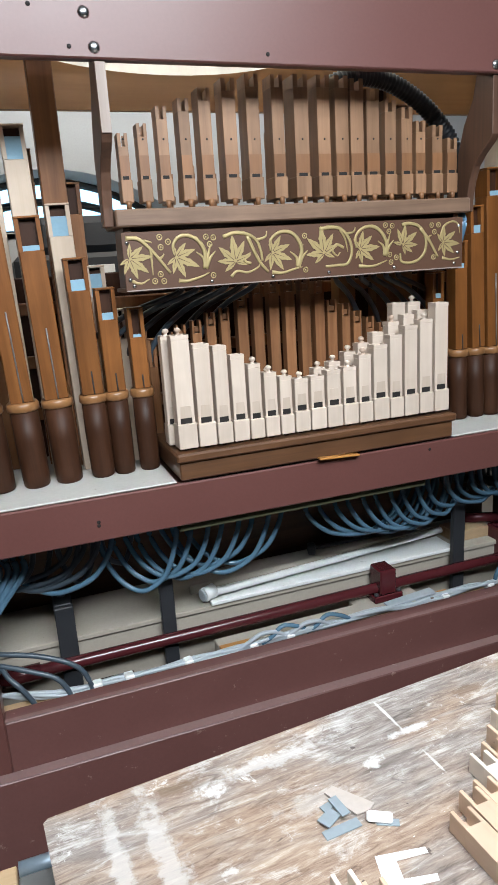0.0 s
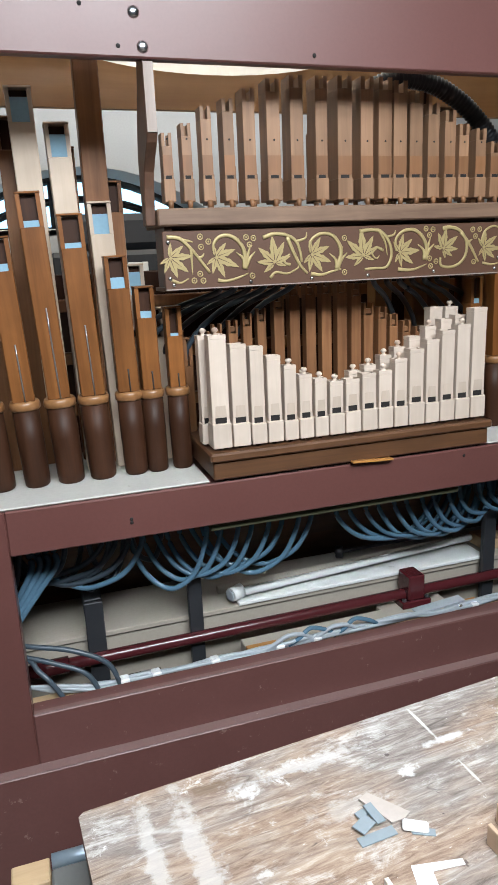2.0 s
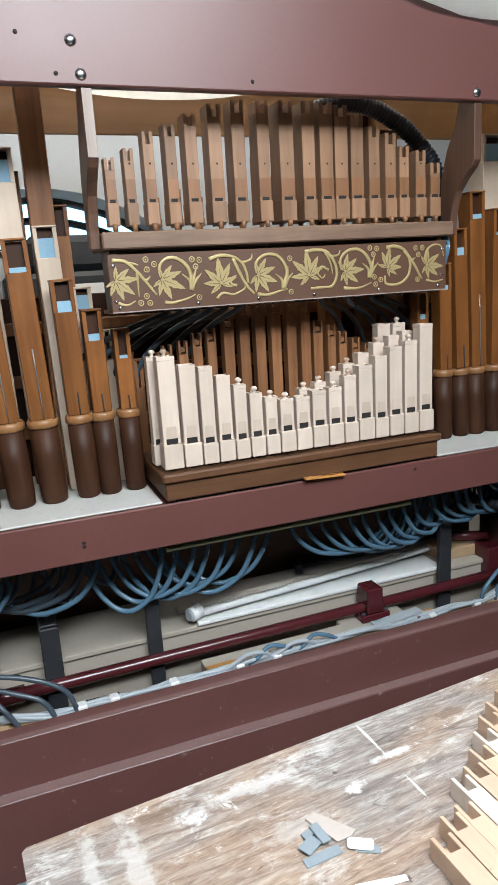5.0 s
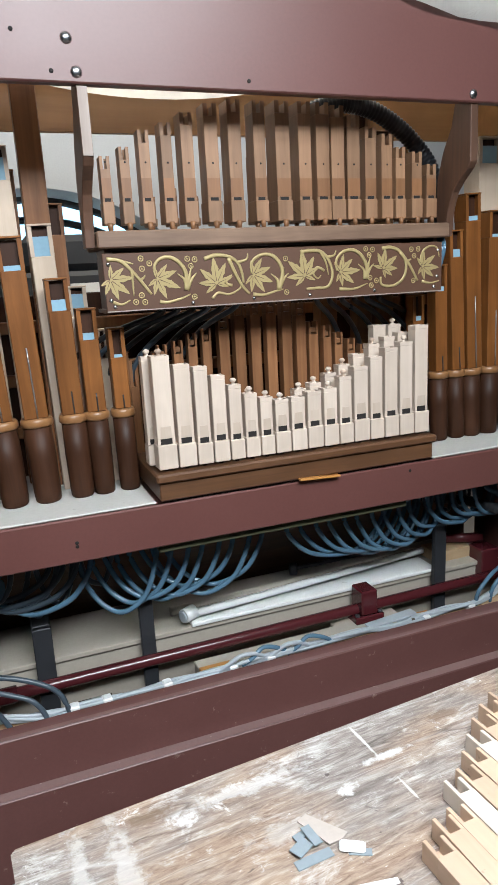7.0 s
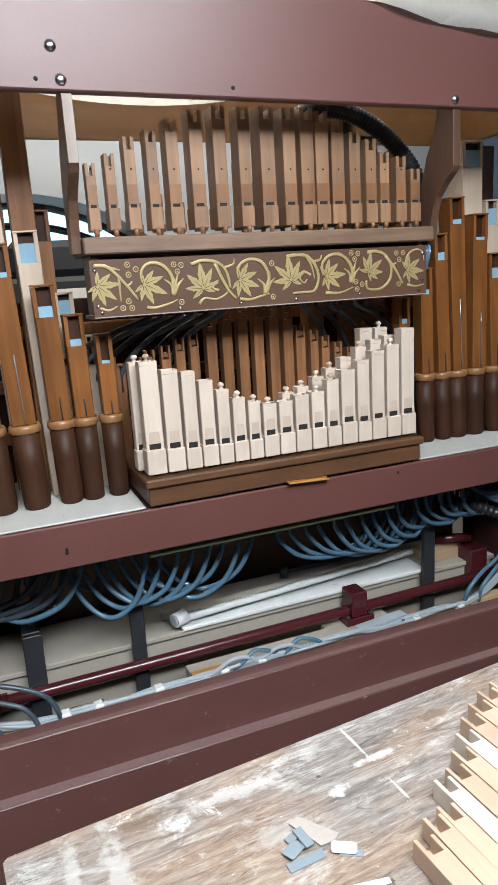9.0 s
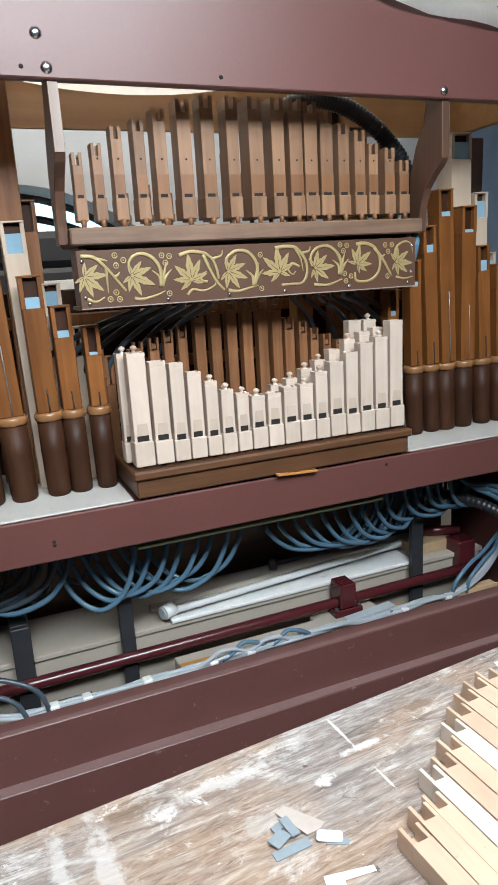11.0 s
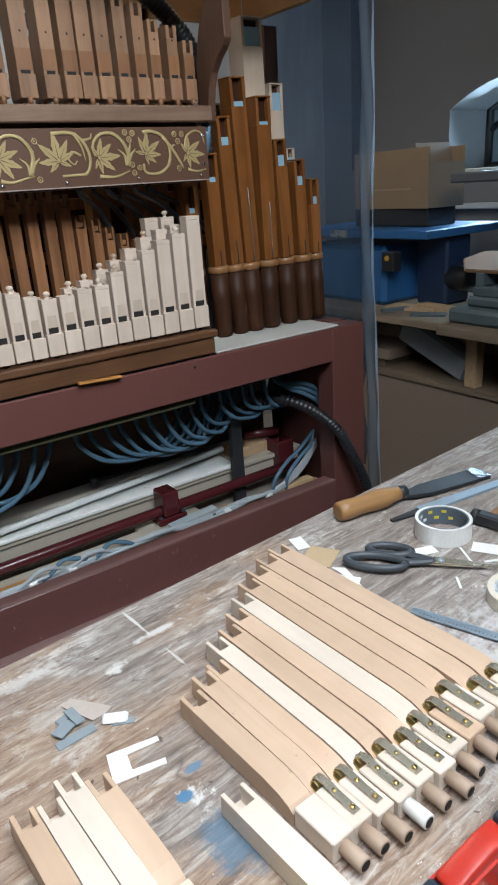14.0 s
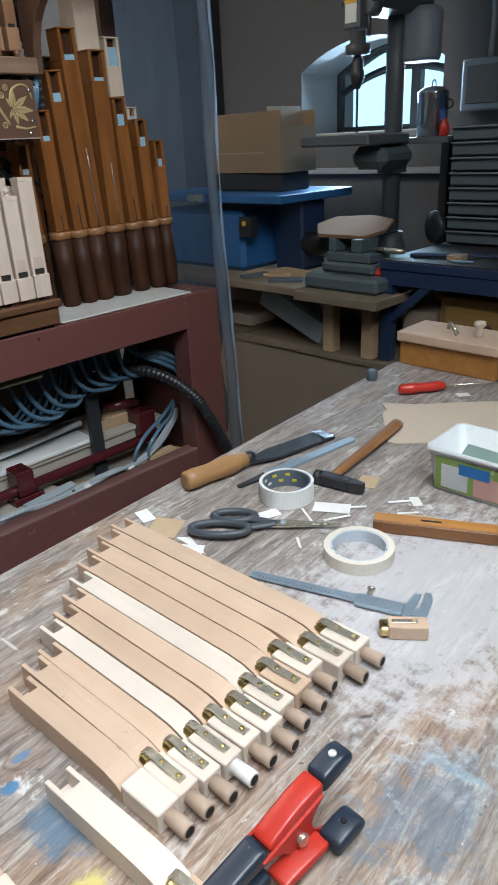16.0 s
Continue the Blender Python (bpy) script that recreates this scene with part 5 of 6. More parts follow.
def lying_pipe(x, y, length, w, body, block, turn=0.0, brass=True, h=0.026, group="small pipes laid out on the bench", tint="pinkish", foot="dowel"):
    """A small pipe on its back: hollow top end, sloping lip, brass cap and spring over the block, dowel foot. Runs towards -y."""
    p = thing("small_pipe", "small " + tint + " wooden organ pipe lying on the bench" + (" with brass cap" if brass else ""), "organ pipe", pose(x, y, BZ, 0, 0, turn), group)
    t, n = 0.005, 0.024
    lb = length - 0.052
    prof = [(-n, 0), (-n, h), (-(lb - 0.045), h), (-(lb - 0.022), h - 0.002), (-(lb - 0.006), h - 0.007), (-lb, h - 0.012), (-lb, 0)]
    turnm = Matrix(((0, 0, 1, -w / 2), (1, 0, 0, 0), (0, 1, 0, 0), (0, 0, 0, 1)))
    part("body", slab(B(), prof, w, turnm), body, p)
    part("side_wall", span(B(), (-w / 2, -n, 0), (-w / 2 + t, 0.002, h), 0.0006), body, p)
    part("side_wall", span(B(), (w / 2 - t, -n, 0), (w / 2, -0.001, h), 0.0006), body, p)
    part("floor_board", span(B(), (-w / 2 + t, -n, 0), (w / 2 - t, 0.0, 0.005)), body, p)
    part("hollow", span(B(), (-w / 2 + t, -n - 0.0004, 0.0052), (w / 2 - t, -n + 0.0006, h - 0.005)), "hole", p, "dark hollow of the pipe")
    part("block", span(B(), (-w / 2, -length, 0), (w / 2, -lb - 0.001, h - 0.002), 0.0012), block, p, "pale block")
    part("lip_gap", span(B(), (-w / 2 + 0.002, -lb - 0.0009, 0.002), (w / 2 - 0.002, -lb - 0.0001, h - 0.006)), "hole", p)
    if brass:
        line = [(-lb - 0.043, h - 0.0012), (-lb - 0.020, h - 0.0008), (-lb - 0.006, h + 0.0010), (-lb + 0.004, h + 0.0012), (-lb + 0.011, h - 0.0020), (-lb + 0.013, h - 0.0085)]
        tongue = [(a, b) for a, b in line] + [(a + (0.0006 if a > -lb else 0), b + 0.0016) for a, b in line[::-1]]
        part("brass_tongue", slab(B(), tongue, w * 0.35, Matrix(((0, 0, 1, -w * 0.13), (1, 0, 0, 0), (0, 1, 0, 0), (0, 0, 0, 1)))), "steel_dull", p, "bent metal tongue")
        part("brass_cap", box(B(), (w * 0.62, 0.013, 0.010), (-w * 0.04, 0, 0), 0.003, pose(0, -lb + 0.0055, h - 0.0065, 14)), "brass", p, "tarnished brass cap")
        for dy in (-0.014, -0.037):
            part("screw", lathe(B(), [(0.0030, 0), (0.0024, 0.0014), (0.0006, 0.0018)], 10), "brass", p, "", pose(w * 0.05, -lb + dy, h + 0.0008))
    bm = lathe(B(), [(0.0074, 0), (0.0080, 0.020), (0.0078, 0.0262), (0.0066, 0.0265)], 16, pose(0, -length + 0.001, h * 0.5, 90))
    part("dowel_foot", bm, foot, p, "round beech foot" if foot == "dowel" else "foot wrapped in white paper")
    part("bore", lathe(B(), [(0.0056, 0), (0.005, 0.0004), (0.0005, 0.0005)], 12, pose(0, -length - 0.0257, h * 0.5, 90)), "hole", p)
    return p


heads = (0.622, 0.649, 0.673, 0.697, 0.724, 0.751, 0.778, 0.807, 0.837, 0.868, 0.900)
widths = (0.0262, 0.0245, 0.0232, 0.0238, 0.0258, 0.0260, 0.0268, 0.0284, 0.0292, 0.0298, 0.0300)
tops = (0.562, 0.583, 0.590, 0.627, 0.638, 0.661, 0.686, 0.710, 0.731, 0.748, 0.759)
ends = (0.322, 0.323, 0.318, 0.316, 0.317, 0.313, 0.321, 0.323, 0.332, 0.314, 0.314)
for k in range(11):
    pale = k in (3, 6)
    lying_pipe(heads[k], tops[k], tops[k] - ends[k], widths[k], "strip_pale" if pale else "strip_pink", "strip_pale" if k != 7 else "strip_pink", 2.3 if k else 3.0, k > 0, tint="pale" if pale else "pinkish", foot="paper" if k == 3 else "dowel")
for k, (x, y, e, pale) in enumerate(((0.416, 0.530, 0.25, 0), (0.4405, 0.524, 0.23, 1), (0.464, 0.543, 0.24, 1), (0.4885, 0.523, 0.325, 0))):
    lying_pipe(x, y, y - e, 0.0232, "strip_pale" if pale else "strip_pink", "strip_pale", 3.0, k == 2, group="second row of small pipes", tint="pale" if pale else "pinkish")
lying_pipe(0.586, 0.425, 0.215, 0.0265, "strip_pale", "strip_pink", 4.0, True, tint="pale")
sb = thing("pipe_block", "loose wooden pipe block with a brass cap", "pipe block", pose(0.990, 0.300, BZ, 0, 0, -52) @ Matrix.Scale(0.84, 4))
part("block", box(B(), (0.056, 0.026, 0.022), (0, 0, 0.011), 0.0012), "strip_pink", sb)
part("brass_cap", box(B(), (0.014, 0.024, 0.016), (-0.033, 0, 0.011), 0.003), "brass", sb, "tarnished brass cap")
part("brass_spring", box(B(), (0.036, 0.008, 0.0016), (-0.005, 0, 0.0236), 0.0005), "steel_dull", sb)
part("screw", lathe(B(), [(0.003, 0), (0.0022, 0.0016), (0.0006, 0.002)], 10), "brass", sb, "", pose(0.008, 0, 0.0242))


# ---- tools on the bench ----
def along(a, b, z=BZ):
    """A pose at a, its x axis pointing to b, and the distance."""
    d = Vector((b[0] - a[0], b[1] - a[1]))
    return pose(a[0], a[1], z, 0, 0, math.degrees(math.atan2(d.y, d.x))), d.length


m, L = along((1.062, 0.790), (1.402, 0.742))
ch = thing("chisel", "broad chisel with a worn wooden handle", "chisel", m)
part("handle", lathe(B(), [(0.012, 0), (0.0175, 0.003), (0.0185, 0.02), (0.0165, 0.05), (0.019, 0.085), (0.0185, 0.105), (0.014, 0.122), (0.013, 0.135)], 20, pose(0, 0, 0.0185, 0, 90, 0)), "handle", ch, "round beech handle")
part("ferrule", lathe(B(), [(0.0125, 0.133), (0.0125, 0.15)], 18, pose(0, 0, 0.0185, 0, 90, 0)), "iron", ch)
part("blade", slab(B(), [(0.15, -0.008), (0.195, -0.021), (L, -0.023), (L, 0.023), (0.195, 0.021), (0.15, 0.008)], 0.006, Matrix.Translation((0, 0, 0.010)) @ pose(0, 0, 0, 0, 1.5)), "iron", ch, "dark steel blade")
part("cutting_edge", slab(B(), [(L - 0.026, -0.0225), (L + 0.001, -0.0225), (L + 0.001, 0.0225), (L - 0.020, 0.0225)], 0.0012, Matrix.Translation((0, 0, 0.0165)) @ pose(0, 0, 0, 0, 1.5)), "steel", ch, "bright ground edge")

m, L = along((1.165, 0.722), (1.415, 0.690))
fl = thing("file", "flat blue-grey steel file", "file", m)
part("blade", slab(B(), [(0.03, -0.012), (L, -0.009), (L + 0.006, 0), (L, 0.009), (0.03, 0.012)], 0.005), "blue_steel", fl)
part("tang", slab(B(), [(-0.035, -0.004), (0.03, -0.009), (0.03, 0.009), (-0.035, 0.004)], 0.004), "iron", fl)

m, L = along((1.236, 0.604), (1.512, 0.648))
hm = thing("hammer", "small cross-peen hammer with a brown wooden handle", "hammer", m)
part("handle", sweep(B(), [(-0.005, 0, 0.016), (0.06, 0, 0.016), (0.14, 0, 0.0145), (0.22, 0, 0.0145), (L, 0, 0.0145)], lambda t: 0.0085 + 0.005 * t, 12, 5, 0.8), "handle_dark", hm)
bm = box(B(), (0.021, 0.058, 0.021), (0, -0.008, 0.0125), 0.003)
lathe(bm, [(0.0125, 0), (0.0135, 0.004), (0.0135, 0.010), (0.011, 0.012)], 8, pose(0, 0.02, 0.0125, -90))
part("head", bm, "iron", hm, "black forged head")
part("peen", slab(B(), [(-0.0105, -0.037), (0.0105, -0.037), (0.004, -0.062), (-0.004, -0.062)], 0.017, Matrix.Translation((0, 0, 0.004))), "iron", hm)

m, L = along((0.992, 0.690), (1.135, 0.507))
sc = thing("scissors", "closed scissors with dark grey plastic handles", "scissors", m)
for s_, off in ((1, 0.0), (-1, 0.005)):
    loop = [(0.045 + 0.045 * math.cos(a) * (1.0 if s_ < 0 else 0.75) + (0.018 if s_ > 0 else 0), s_ * 0.021 + 0.017 * math.sin(a) * (1.1 if s_ < 0 else 0.9)) for a in [2 * math.pi * j / 14 for j in range(15)]]
    part("handle", sweep(B(), [(x, y, 0.008 + off * 0.4) for x, y in loop], 0.0062, 8, 2), "grey_plastic", sc, "dark grey plastic grip")
    part("shank", sweep(B(), [(0.085, s_ * 0.014, 0.008), (0.112, s_ * 0.006, 0.008), (0.132, -s_ * 0.002, 0.008)], 0.0075, 8, 3, 0.6), "grey_plastic", sc)
    part("blade", slab(B(), [(0.125, -0.009 * s_), (0.16, -0.008 * s_), (L, 0.001 * s_), (0.16, 0.006 * s_), (0.125, 0.006 * s_)][::s_], 0.0018, Matrix.Translation((0, 0, 0.0055 + off * 0.5))), "steel_dull", sc, "steel blade")
part("pivot", lathe(B(), [(0.005, 0), (0.0042, 0.002), (0.001, 0.0026)], 12), "blue_steel", sc, "", pose(0.142, 0, 0.0098))

m, L = along((0.955, 0.528), (1.031, 0.303))
cp = thing("vernier_caliper", "steel vernier caliper lying on the bench", "caliper", m)
part("beam", box(B(), (L, 0.0145, 0.0035), (L / 2, 0, 0.004), 0.0006), "blue_steel", cp)
part("slider", box(B(), (0.062, 0.023, 0.006), (L - 0.055, -0.002, 0.0045), 0.0012), "blue_steel", cp)
part("thumb_screw", lathe(B(), [(0.004, 0), (0.004, 0.008), (0.0055, 0.009), (0.0055, 0.012), (0.002, 0.0125)], 12), "steel_dull", cp, "", pose(L - 0.072, 0.011, 0.004, -60))
part("fixed_jaw", slab(B(), [(L - 0.006, -0.02), (L + 0.006, -0.012), (L + 0.006, 0.03), (L + 0.002, 0.043), (L - 0.006, 0.043)], 0.0035, Matrix.Translation((0, 0, 0.0025))), "blue_steel", cp)
part("sliding_jaw", slab(B(), [(L - 0.022, -0.026), (L - 0.015, -0.026), (L - 0.012, 0.0), (L - 0.010, 0.036), (L - 0.018, 0.036), (L - 0.024, 0.01)], 0.0035, Matrix.Translation((0, 0, 0.003))), "blue_steel", cp)
for k in range(30):
    part("scale_mark", box(B(), (0.0005, 0.005 if k % 5 == 0 else 0.003, 0.0002), (0.015 + 0.005 * k, -0.004, 0.0059)), "hole", cp)


def tape_roll(x, y, r, ri, h, label, outer, core, tilt=(0, 0)):
    t = thing("tape_roll", label, "tape", pose(x, y, BZ, *tilt))
    bm = B()
    rings = []
    for rr, z in ((ri + 0.003, 0), (r, 0), (r, h), (ri + 0.003, h)):
        rings.append([bm.verts.new((rr * math.cos(2 * math.pi * k / 40), rr * math.sin(2 * math.pi * k / 40), z)) for k in range(40)])
    for a, b in zip(rings, rings[1:] + rings[:1]):
        for k in range(40):
            bm.faces.new((a[k], a[(k + 1) % 40], b[(k + 1) % 40], b[k])).smooth = False
    part("tape", bm, outer, t)
    bm = B()
    rings = []
    for rr, z in ((ri, 0.0005), (ri + 0.0028, 0.0005), (ri + 0.0028, h - 0.0005), (ri, h - 0.0005)):
        rings.append([bm.verts.new((rr * math.cos(2 * math.pi * k / 40), rr * math.sin(2 * math.pi * k / 40), z)) for k in range(40)])
    for a, b in zip(rings, rings[1:] + rings[:1]):
        for k in range(40):
            bm.faces.new((a[k], a[(k + 1) % 40], b[(k + 1) % 40], b[k])).smooth = False
    part("core", bm, core, t, "printed cardboard core")
    return t


tape_roll(1.091, 0.443, 0.0505, 0.0385, 0.019, "narrow roll of cream masking tape lying flat", "tape_cream", "print_blue")
t1 = tape_roll(1.160, 0.640, 0.046, 0.038, 0.031, "wide roll of white tape with a printed core", "tape_white", "print_dark")
for k in range(9):
    a = radians(20 + 18 * k)
    part("print_bar", box(B(), (0.0006, 0.008, 0.005), (0.0375, 0, 0.012 + 0.011 * (k % 2)), 0, pose(0, 0, 0, 0, 0, math.degrees(a))), "print_yellow" if k < 4 else "tape_white", t1)

m, L = along((1.168, 0.470), (1.262, 0.285))
gz = thing("marking_gauge", "wooden marking gauge with an orange top face", "gauge", m)
part("stem", box(B(), (L, 0.024, 0.020), (L / 2, 0, 0.010), 0.0015), "gauge_side", gz)
part("stem_face", box(B(), (L - 0.002, 0.023, 0.002), (L / 2, 0, 0.0212), 0.0005), "orange_wood", gz, "orange varnished face")
part("slot", box(B(), (0.03, 0.004, 0.0006), (0.085, 0, 0.0224)), "hole", gz)
part("stock", box(B(), (0.028, 0.055, 0.045), (L - 0.01, 0, 0.0225), 0.004), "gauge_side", gz)
part("thumb_screw", lathe(B(), [(0.006, 0), (0.006, 0.012), (0.003, 0.014)], 12), "red_plastic", gz, "red thumb screw", pose(L - 0.010, 0.006, 0.0448))

m, L = along((1.690, 0.757), (1.92, 0.575))
sd = thing("screwdriver", "screwdriver with a translucent red handle", "screwdriver", m)
part("handle", lathe(B(), [(0.006, 0), (0.012, 0.004), (0.0135, 0.03), (0.0115, 0.06), (0.013, 0.085), (0.011, 0.105), (0.006, 0.112)], 8, pose(0, 0, 0.0135, 0, 90, 0)), "red_plastic", sd, "red fluted handle")
part("shaft", sweep(B(), [(0.11, 0, 0.0135), (L, 0, 0.006)], 0.003, 8, 2), "steel_dull", sd)

card = thing("cardboard_sheet", "torn flat sheet of grey-brown cardboard", "cardboard", pose(1.60, 0.60, BZ))
part("sheet", slab(B(), [(0.02, 0.158), (-0.006, 0.125), (-0.035, 0.118), (-0.150, 0.028), (-0.145, 0.010), (0.01, -0.165), (0.22, -0.08), (0.12, 0.03), (0.065, 0.085)], 0.002), "card", card)
for x, y, w, d, r, mat, lab in ((1.288, 0.563, 0.045, 0.034, 20, "card_tan", "small tan card offcut"), (1.235, 0.430, 0.05, 0.02, -65, "card_tan", "small tan card offcut"), (0.960, 0.722, 0.055, 0.05, 30, "card_tan", "tan card offcut by the pipes"), (1.61, 0.585, 0.04, 0.007, -40, "orange_wood", "tiny orange wooden stick offcut")):
    solid("card_offcut", box(B(), (w, d, 0.0012), (0, 0, 0.0006)), mat, lab, "offcut", pose(x, y, BZ, 0, 0, r), "card offcuts")
for x, y, w, d, r in ((0.962, 0.775, 0.040, 0.022, 75), (0.936, 0.650, 0.060, 0.028, -55), (1.095, 0.622, 0.035, 0.022, -20), (1.175, 0.556, 0.060, 0.030, -60), (1.195, 0.535, 0.055, 0.006, -48), (1.155, 0.53, 0.045, 0.005, -30), (1.13, 0.57, 0.05, 0.004, 60), (1.262, 0.482, 0.040, 0.006, -42), (1.238, 0.452, 0.034, 0.005, -44), (1.278, 0.462, 0.016, 0.030, -44), (1.225, 0.405, 0.035, 0.006, -42), (1.775, 0.640, 0.03, 0.02, -40), (1.105, 0.503, 0.022, 0.006, 20), (1.06, 0.53, 0.03, 0.004, 50)):
    solid("paper_scrap", box(B(), (w, d, 0.0007), (0, 0, 0.0008), 0, pose(0, 0, 0, random.uniform(-1.5, 1.5))), "paper", "small white paper offcut", "paper", pose(x, y, BZ + 0.0008, 0, 0, r), "paper offcuts")
solid("paper_cutout", slab(B(), [(0, 0), (0.056, 0.012), (0.0555, 0.020), (0.020, 0.014), (0.016, 0.036), (0.052, 0.046), (0.050, 0.053), (-0.006, 0.042)], 0.0009), "paper", "white paper cut into a U shape", "paper", pose(0.506, 0.525, BZ, 0, 0, -22))
for x, y, w, d, r, mat in ((0.501, 0.612, 0.046, 0.013, 4, 0.0), (0.493, 0.628, 0.024, 0.017, 28, 0.0042), (0.510, 0.637, 0.030, 0.0115, -82, 0.0064), (0.498, 0.645, 0.014, 0.010, 14, 0.0020)):
    solid("felt_offcut", box(B(), (w, d, 0.002), (0, 0, 0.001), 0.0005), "grey_felt", "thin blue-grey felt offcut", "offcut", pose(x, y, BZ + mat, 0, 0, r), "felt offcuts")
solid("paper_scrap", slab(B(), [(0, 0), (-0.002, -0.070), (0.015, -0.016)], 0.0006), "paper", "pointed white paper offcut beside the pipes", "paper", pose(0.952, 0.686, BZ + 0.0003, 0, 0, 0), "paper offcuts")
solid("veneer_offcut", slab(B(), [(-0.008, 0.020), (0.012, -0.025), (0.030, -0.024), (0.039, -0.018), (0.006, 0.026)], 0.0016), "veneer", "pale triangular veneer offcut", "offcut", pose(0.513, 0.646, BZ + 0.0022), "felt offcuts")
solid("dowel_offcut", box(B(), (0.030, 0.016, 0.006), (0, 0, 0.003), 0.0025), "paper", "short whitish wooden offcut", "offcut", pose(0.547, 0.608, BZ + 0.0004, 0, 0, -30))
solid("felt_offcut", box(B(), (0.026, 0.010, 0.0015), (0, 0, 0.0008), 0.0004), "grey_felt", "thin blue-grey felt offcut under the whitish one", "offcut", pose(0.553, 0.600, BZ, 0, 0, -27), "felt offcuts")

# plastic tub
tub = thing("plastic_tub", "open white plastic food tub with a printed side", "tub", pose(1.395, 0.400, BZ, 0, 0, 2))


def tub_ring(z, grow, inset=0.0):
    a, b, r = 0.052 + grow - inset, 0.072 + grow - inset, 0.014
    pts = []
    for cx, cy, a0 in ((a - r, b - r, 0), (-a + r, b - r, 90), (-a + r, -b + r, 180), (a - r, -b + r, 270)):
        for k in range(5):
            t = radians(a0 + 22.5 * k)
            pts.append((cx + r * math.cos(t), cy + r * math.sin(t), z))
    return pts


bm = B()
loops = [[bm.verts.new(p) for p in tub_ring(z, g, i)] for z, g, i in ((0, 0, 0), (0.072, 0.008, 0), (0.072, 0.012, 0), (0.079, 0.012, 0), (0.079, 0.008, 0.0015), (0.002, 0, 0.0015))]
for a, b in zip(loops, loops[1:]):
    for k in range(20):
        bm.faces.new((a[k], a[(k + 1) % 20], b[(k + 1) % 20], b[k])).smooth = True
bm.faces.new(loops[0][::-1])
bm.faces.new(loops[-1])
part("shell", bm, "tub_white", tub)
sl = pose(-0.0525, 0, 0, 0, -6.3)
part("printed_band", box(B(), (0.0006, 0.128, 0.060), (-0.0008, 0, 0.036), 0, sl), "print_green", tub, "green printed picture band")
part("printed_picture", box(B(), (0.0006, 0.05, 0.04), (-0.0014, -0.028, 0.028), 0, sl), "print_pink", tub, "pink printed picture")
part("printed_panel", box(B(), (0.0006, 0.046, 0.044), (-0.0014, 0.030, 0.032), 0, sl), "tub_white", tub)
part("printed_badge", box(B(), (0.0006, 0.052, 0.020), (-0.0019, -0.004, 0.052), 0, sl), "print_badge", tub, "plain blue badge shape")
part("plastic_sheet", box(B(), (0.070, 0.105, 0.003), (0.008, -0.004, 0.045), 0.001, pose(0, 0, 0, 4, -22, 0)), "tub_green", tub, "greenish plastic sheet inside")
part("inner_bottom", box(B(), (0.096, 0.132, 0.002), (0, 0, 0.0035), 0.0008), "tub_green", tub)

# spring clamp
m, L = along((0.601, 0.236), (0.767, 0.225))
sp = thing("spring_clamp", "red spring clamp with black grips", "clamp", m)


def shaped(outline, width, y=0.0, soft=0.003):
    """A side outline in the clamp's plane, given its width across and softened edges."""
    bm = slab(B(), outline, width, Matrix.Translation((0, y + width / 2, 0)) @ pose(0, 0, 0, 90))
    bmesh.ops.bevel(bm, geom=[e for e in bm.edges if e.is_manifold], offset=soft, segments=3, affect="EDGES", profile=0.5)
    for f in bm.faces:
        f.smooth = True
    return bm


part("upper_arm", shaped([(0.060, 0.028), (0.072, 0.034), (0.094, 0.042), (0.121, 0.0470), (0.121, 0.0600), (0.098, 0.0570), (0.078, 0.0505), (0.061, 0.0435), (0.056, 0.0400)], 0.022), "red_plastic", sp, "red upper arm")
part("upper_grip", shaped([(0.1215, 0.0445), (0.140, 0.0480), (0.158, 0.0535), (0.162, 0.0590), (0.158, 0.0660), (0.148, 0.0680), (0.130, 0.0645), (0.1215, 0.0625)], 0.022, 0, 0.004), "black_grip", sp, "navy rubber grip with a round hole")
part("grip_hole", lathe(B(), [(0.004, 0), (0.0034, 0.0008), (0.0006, 0.001)], 14), "label_white", sp, "", pose(0.144, 0, 0.0672, 0, -10, 0))
for y in (-0.0135, 0.0111):
    part("side_plate", slab(B(), [(0.048, 0.034), (0.118, 0.050), (0.108, 0.040), (0.103, 0.031), (0.104, 0.022), (0.112, 0.014), (0.120, 0.010), (0.098, 0.006), (0.084, 0.008), (0.074, 0.020), (0.066, 0.028), (0.056, 0.031)], 0.0025, Matrix.Translation((0, y + 0.0025, 0)) @ pose(0, 0, 0, 90)), "red_plastic", sp, "red side plate")
part("lower_arm", shaped([(0.056, 0.0055), (0.080, 0.0060), (0.108, 0.0080), (0.108, 0.0170), (0.088, 0.0160), (0.056, 0.0145)], 0.022, -0.018, 0.0025), "red_plastic", sp, "red lower arm")
part("lower_grip", shaped([(0.1085, 0.0050), (0.125, 0.0070), (0.142, 0.0110), (0.146, 0.0170), (0.140, 0.0230), (0.125, 0.0225), (0.1085, 0.0190)], 0.024, -0.027, 0.004), "black_grip", sp, "navy rubber grip with a round hole")
part("grip_hole", lathe(B(), [(0.003, 0), (0.0026, 0.0006), (0.0006, 0.0008)], 12), "hole", sp, "", pose(0.128, -0.027, 0.0228, 0, -4, 0))
part("jaw", shaped([(-0.040, 0.0125), (0.015, 0.0190), (0.059, 0.0265), (0.0555, 0.0400), (0.050, 0.0430), (0.010, 0.0335), (-0.040, 0.0230)], 0.023, 0, 0.004), "black_grip", sp, "navy rubber jaw")
part("lower_jaw", shaped([(-0.055, 0.0010), (0.055, 0.0030), (0.055, 0.0150), (-0.055, 0.0120)], 0.028, 0, 0.003), "black_grip", sp, "navy rubber jaw")
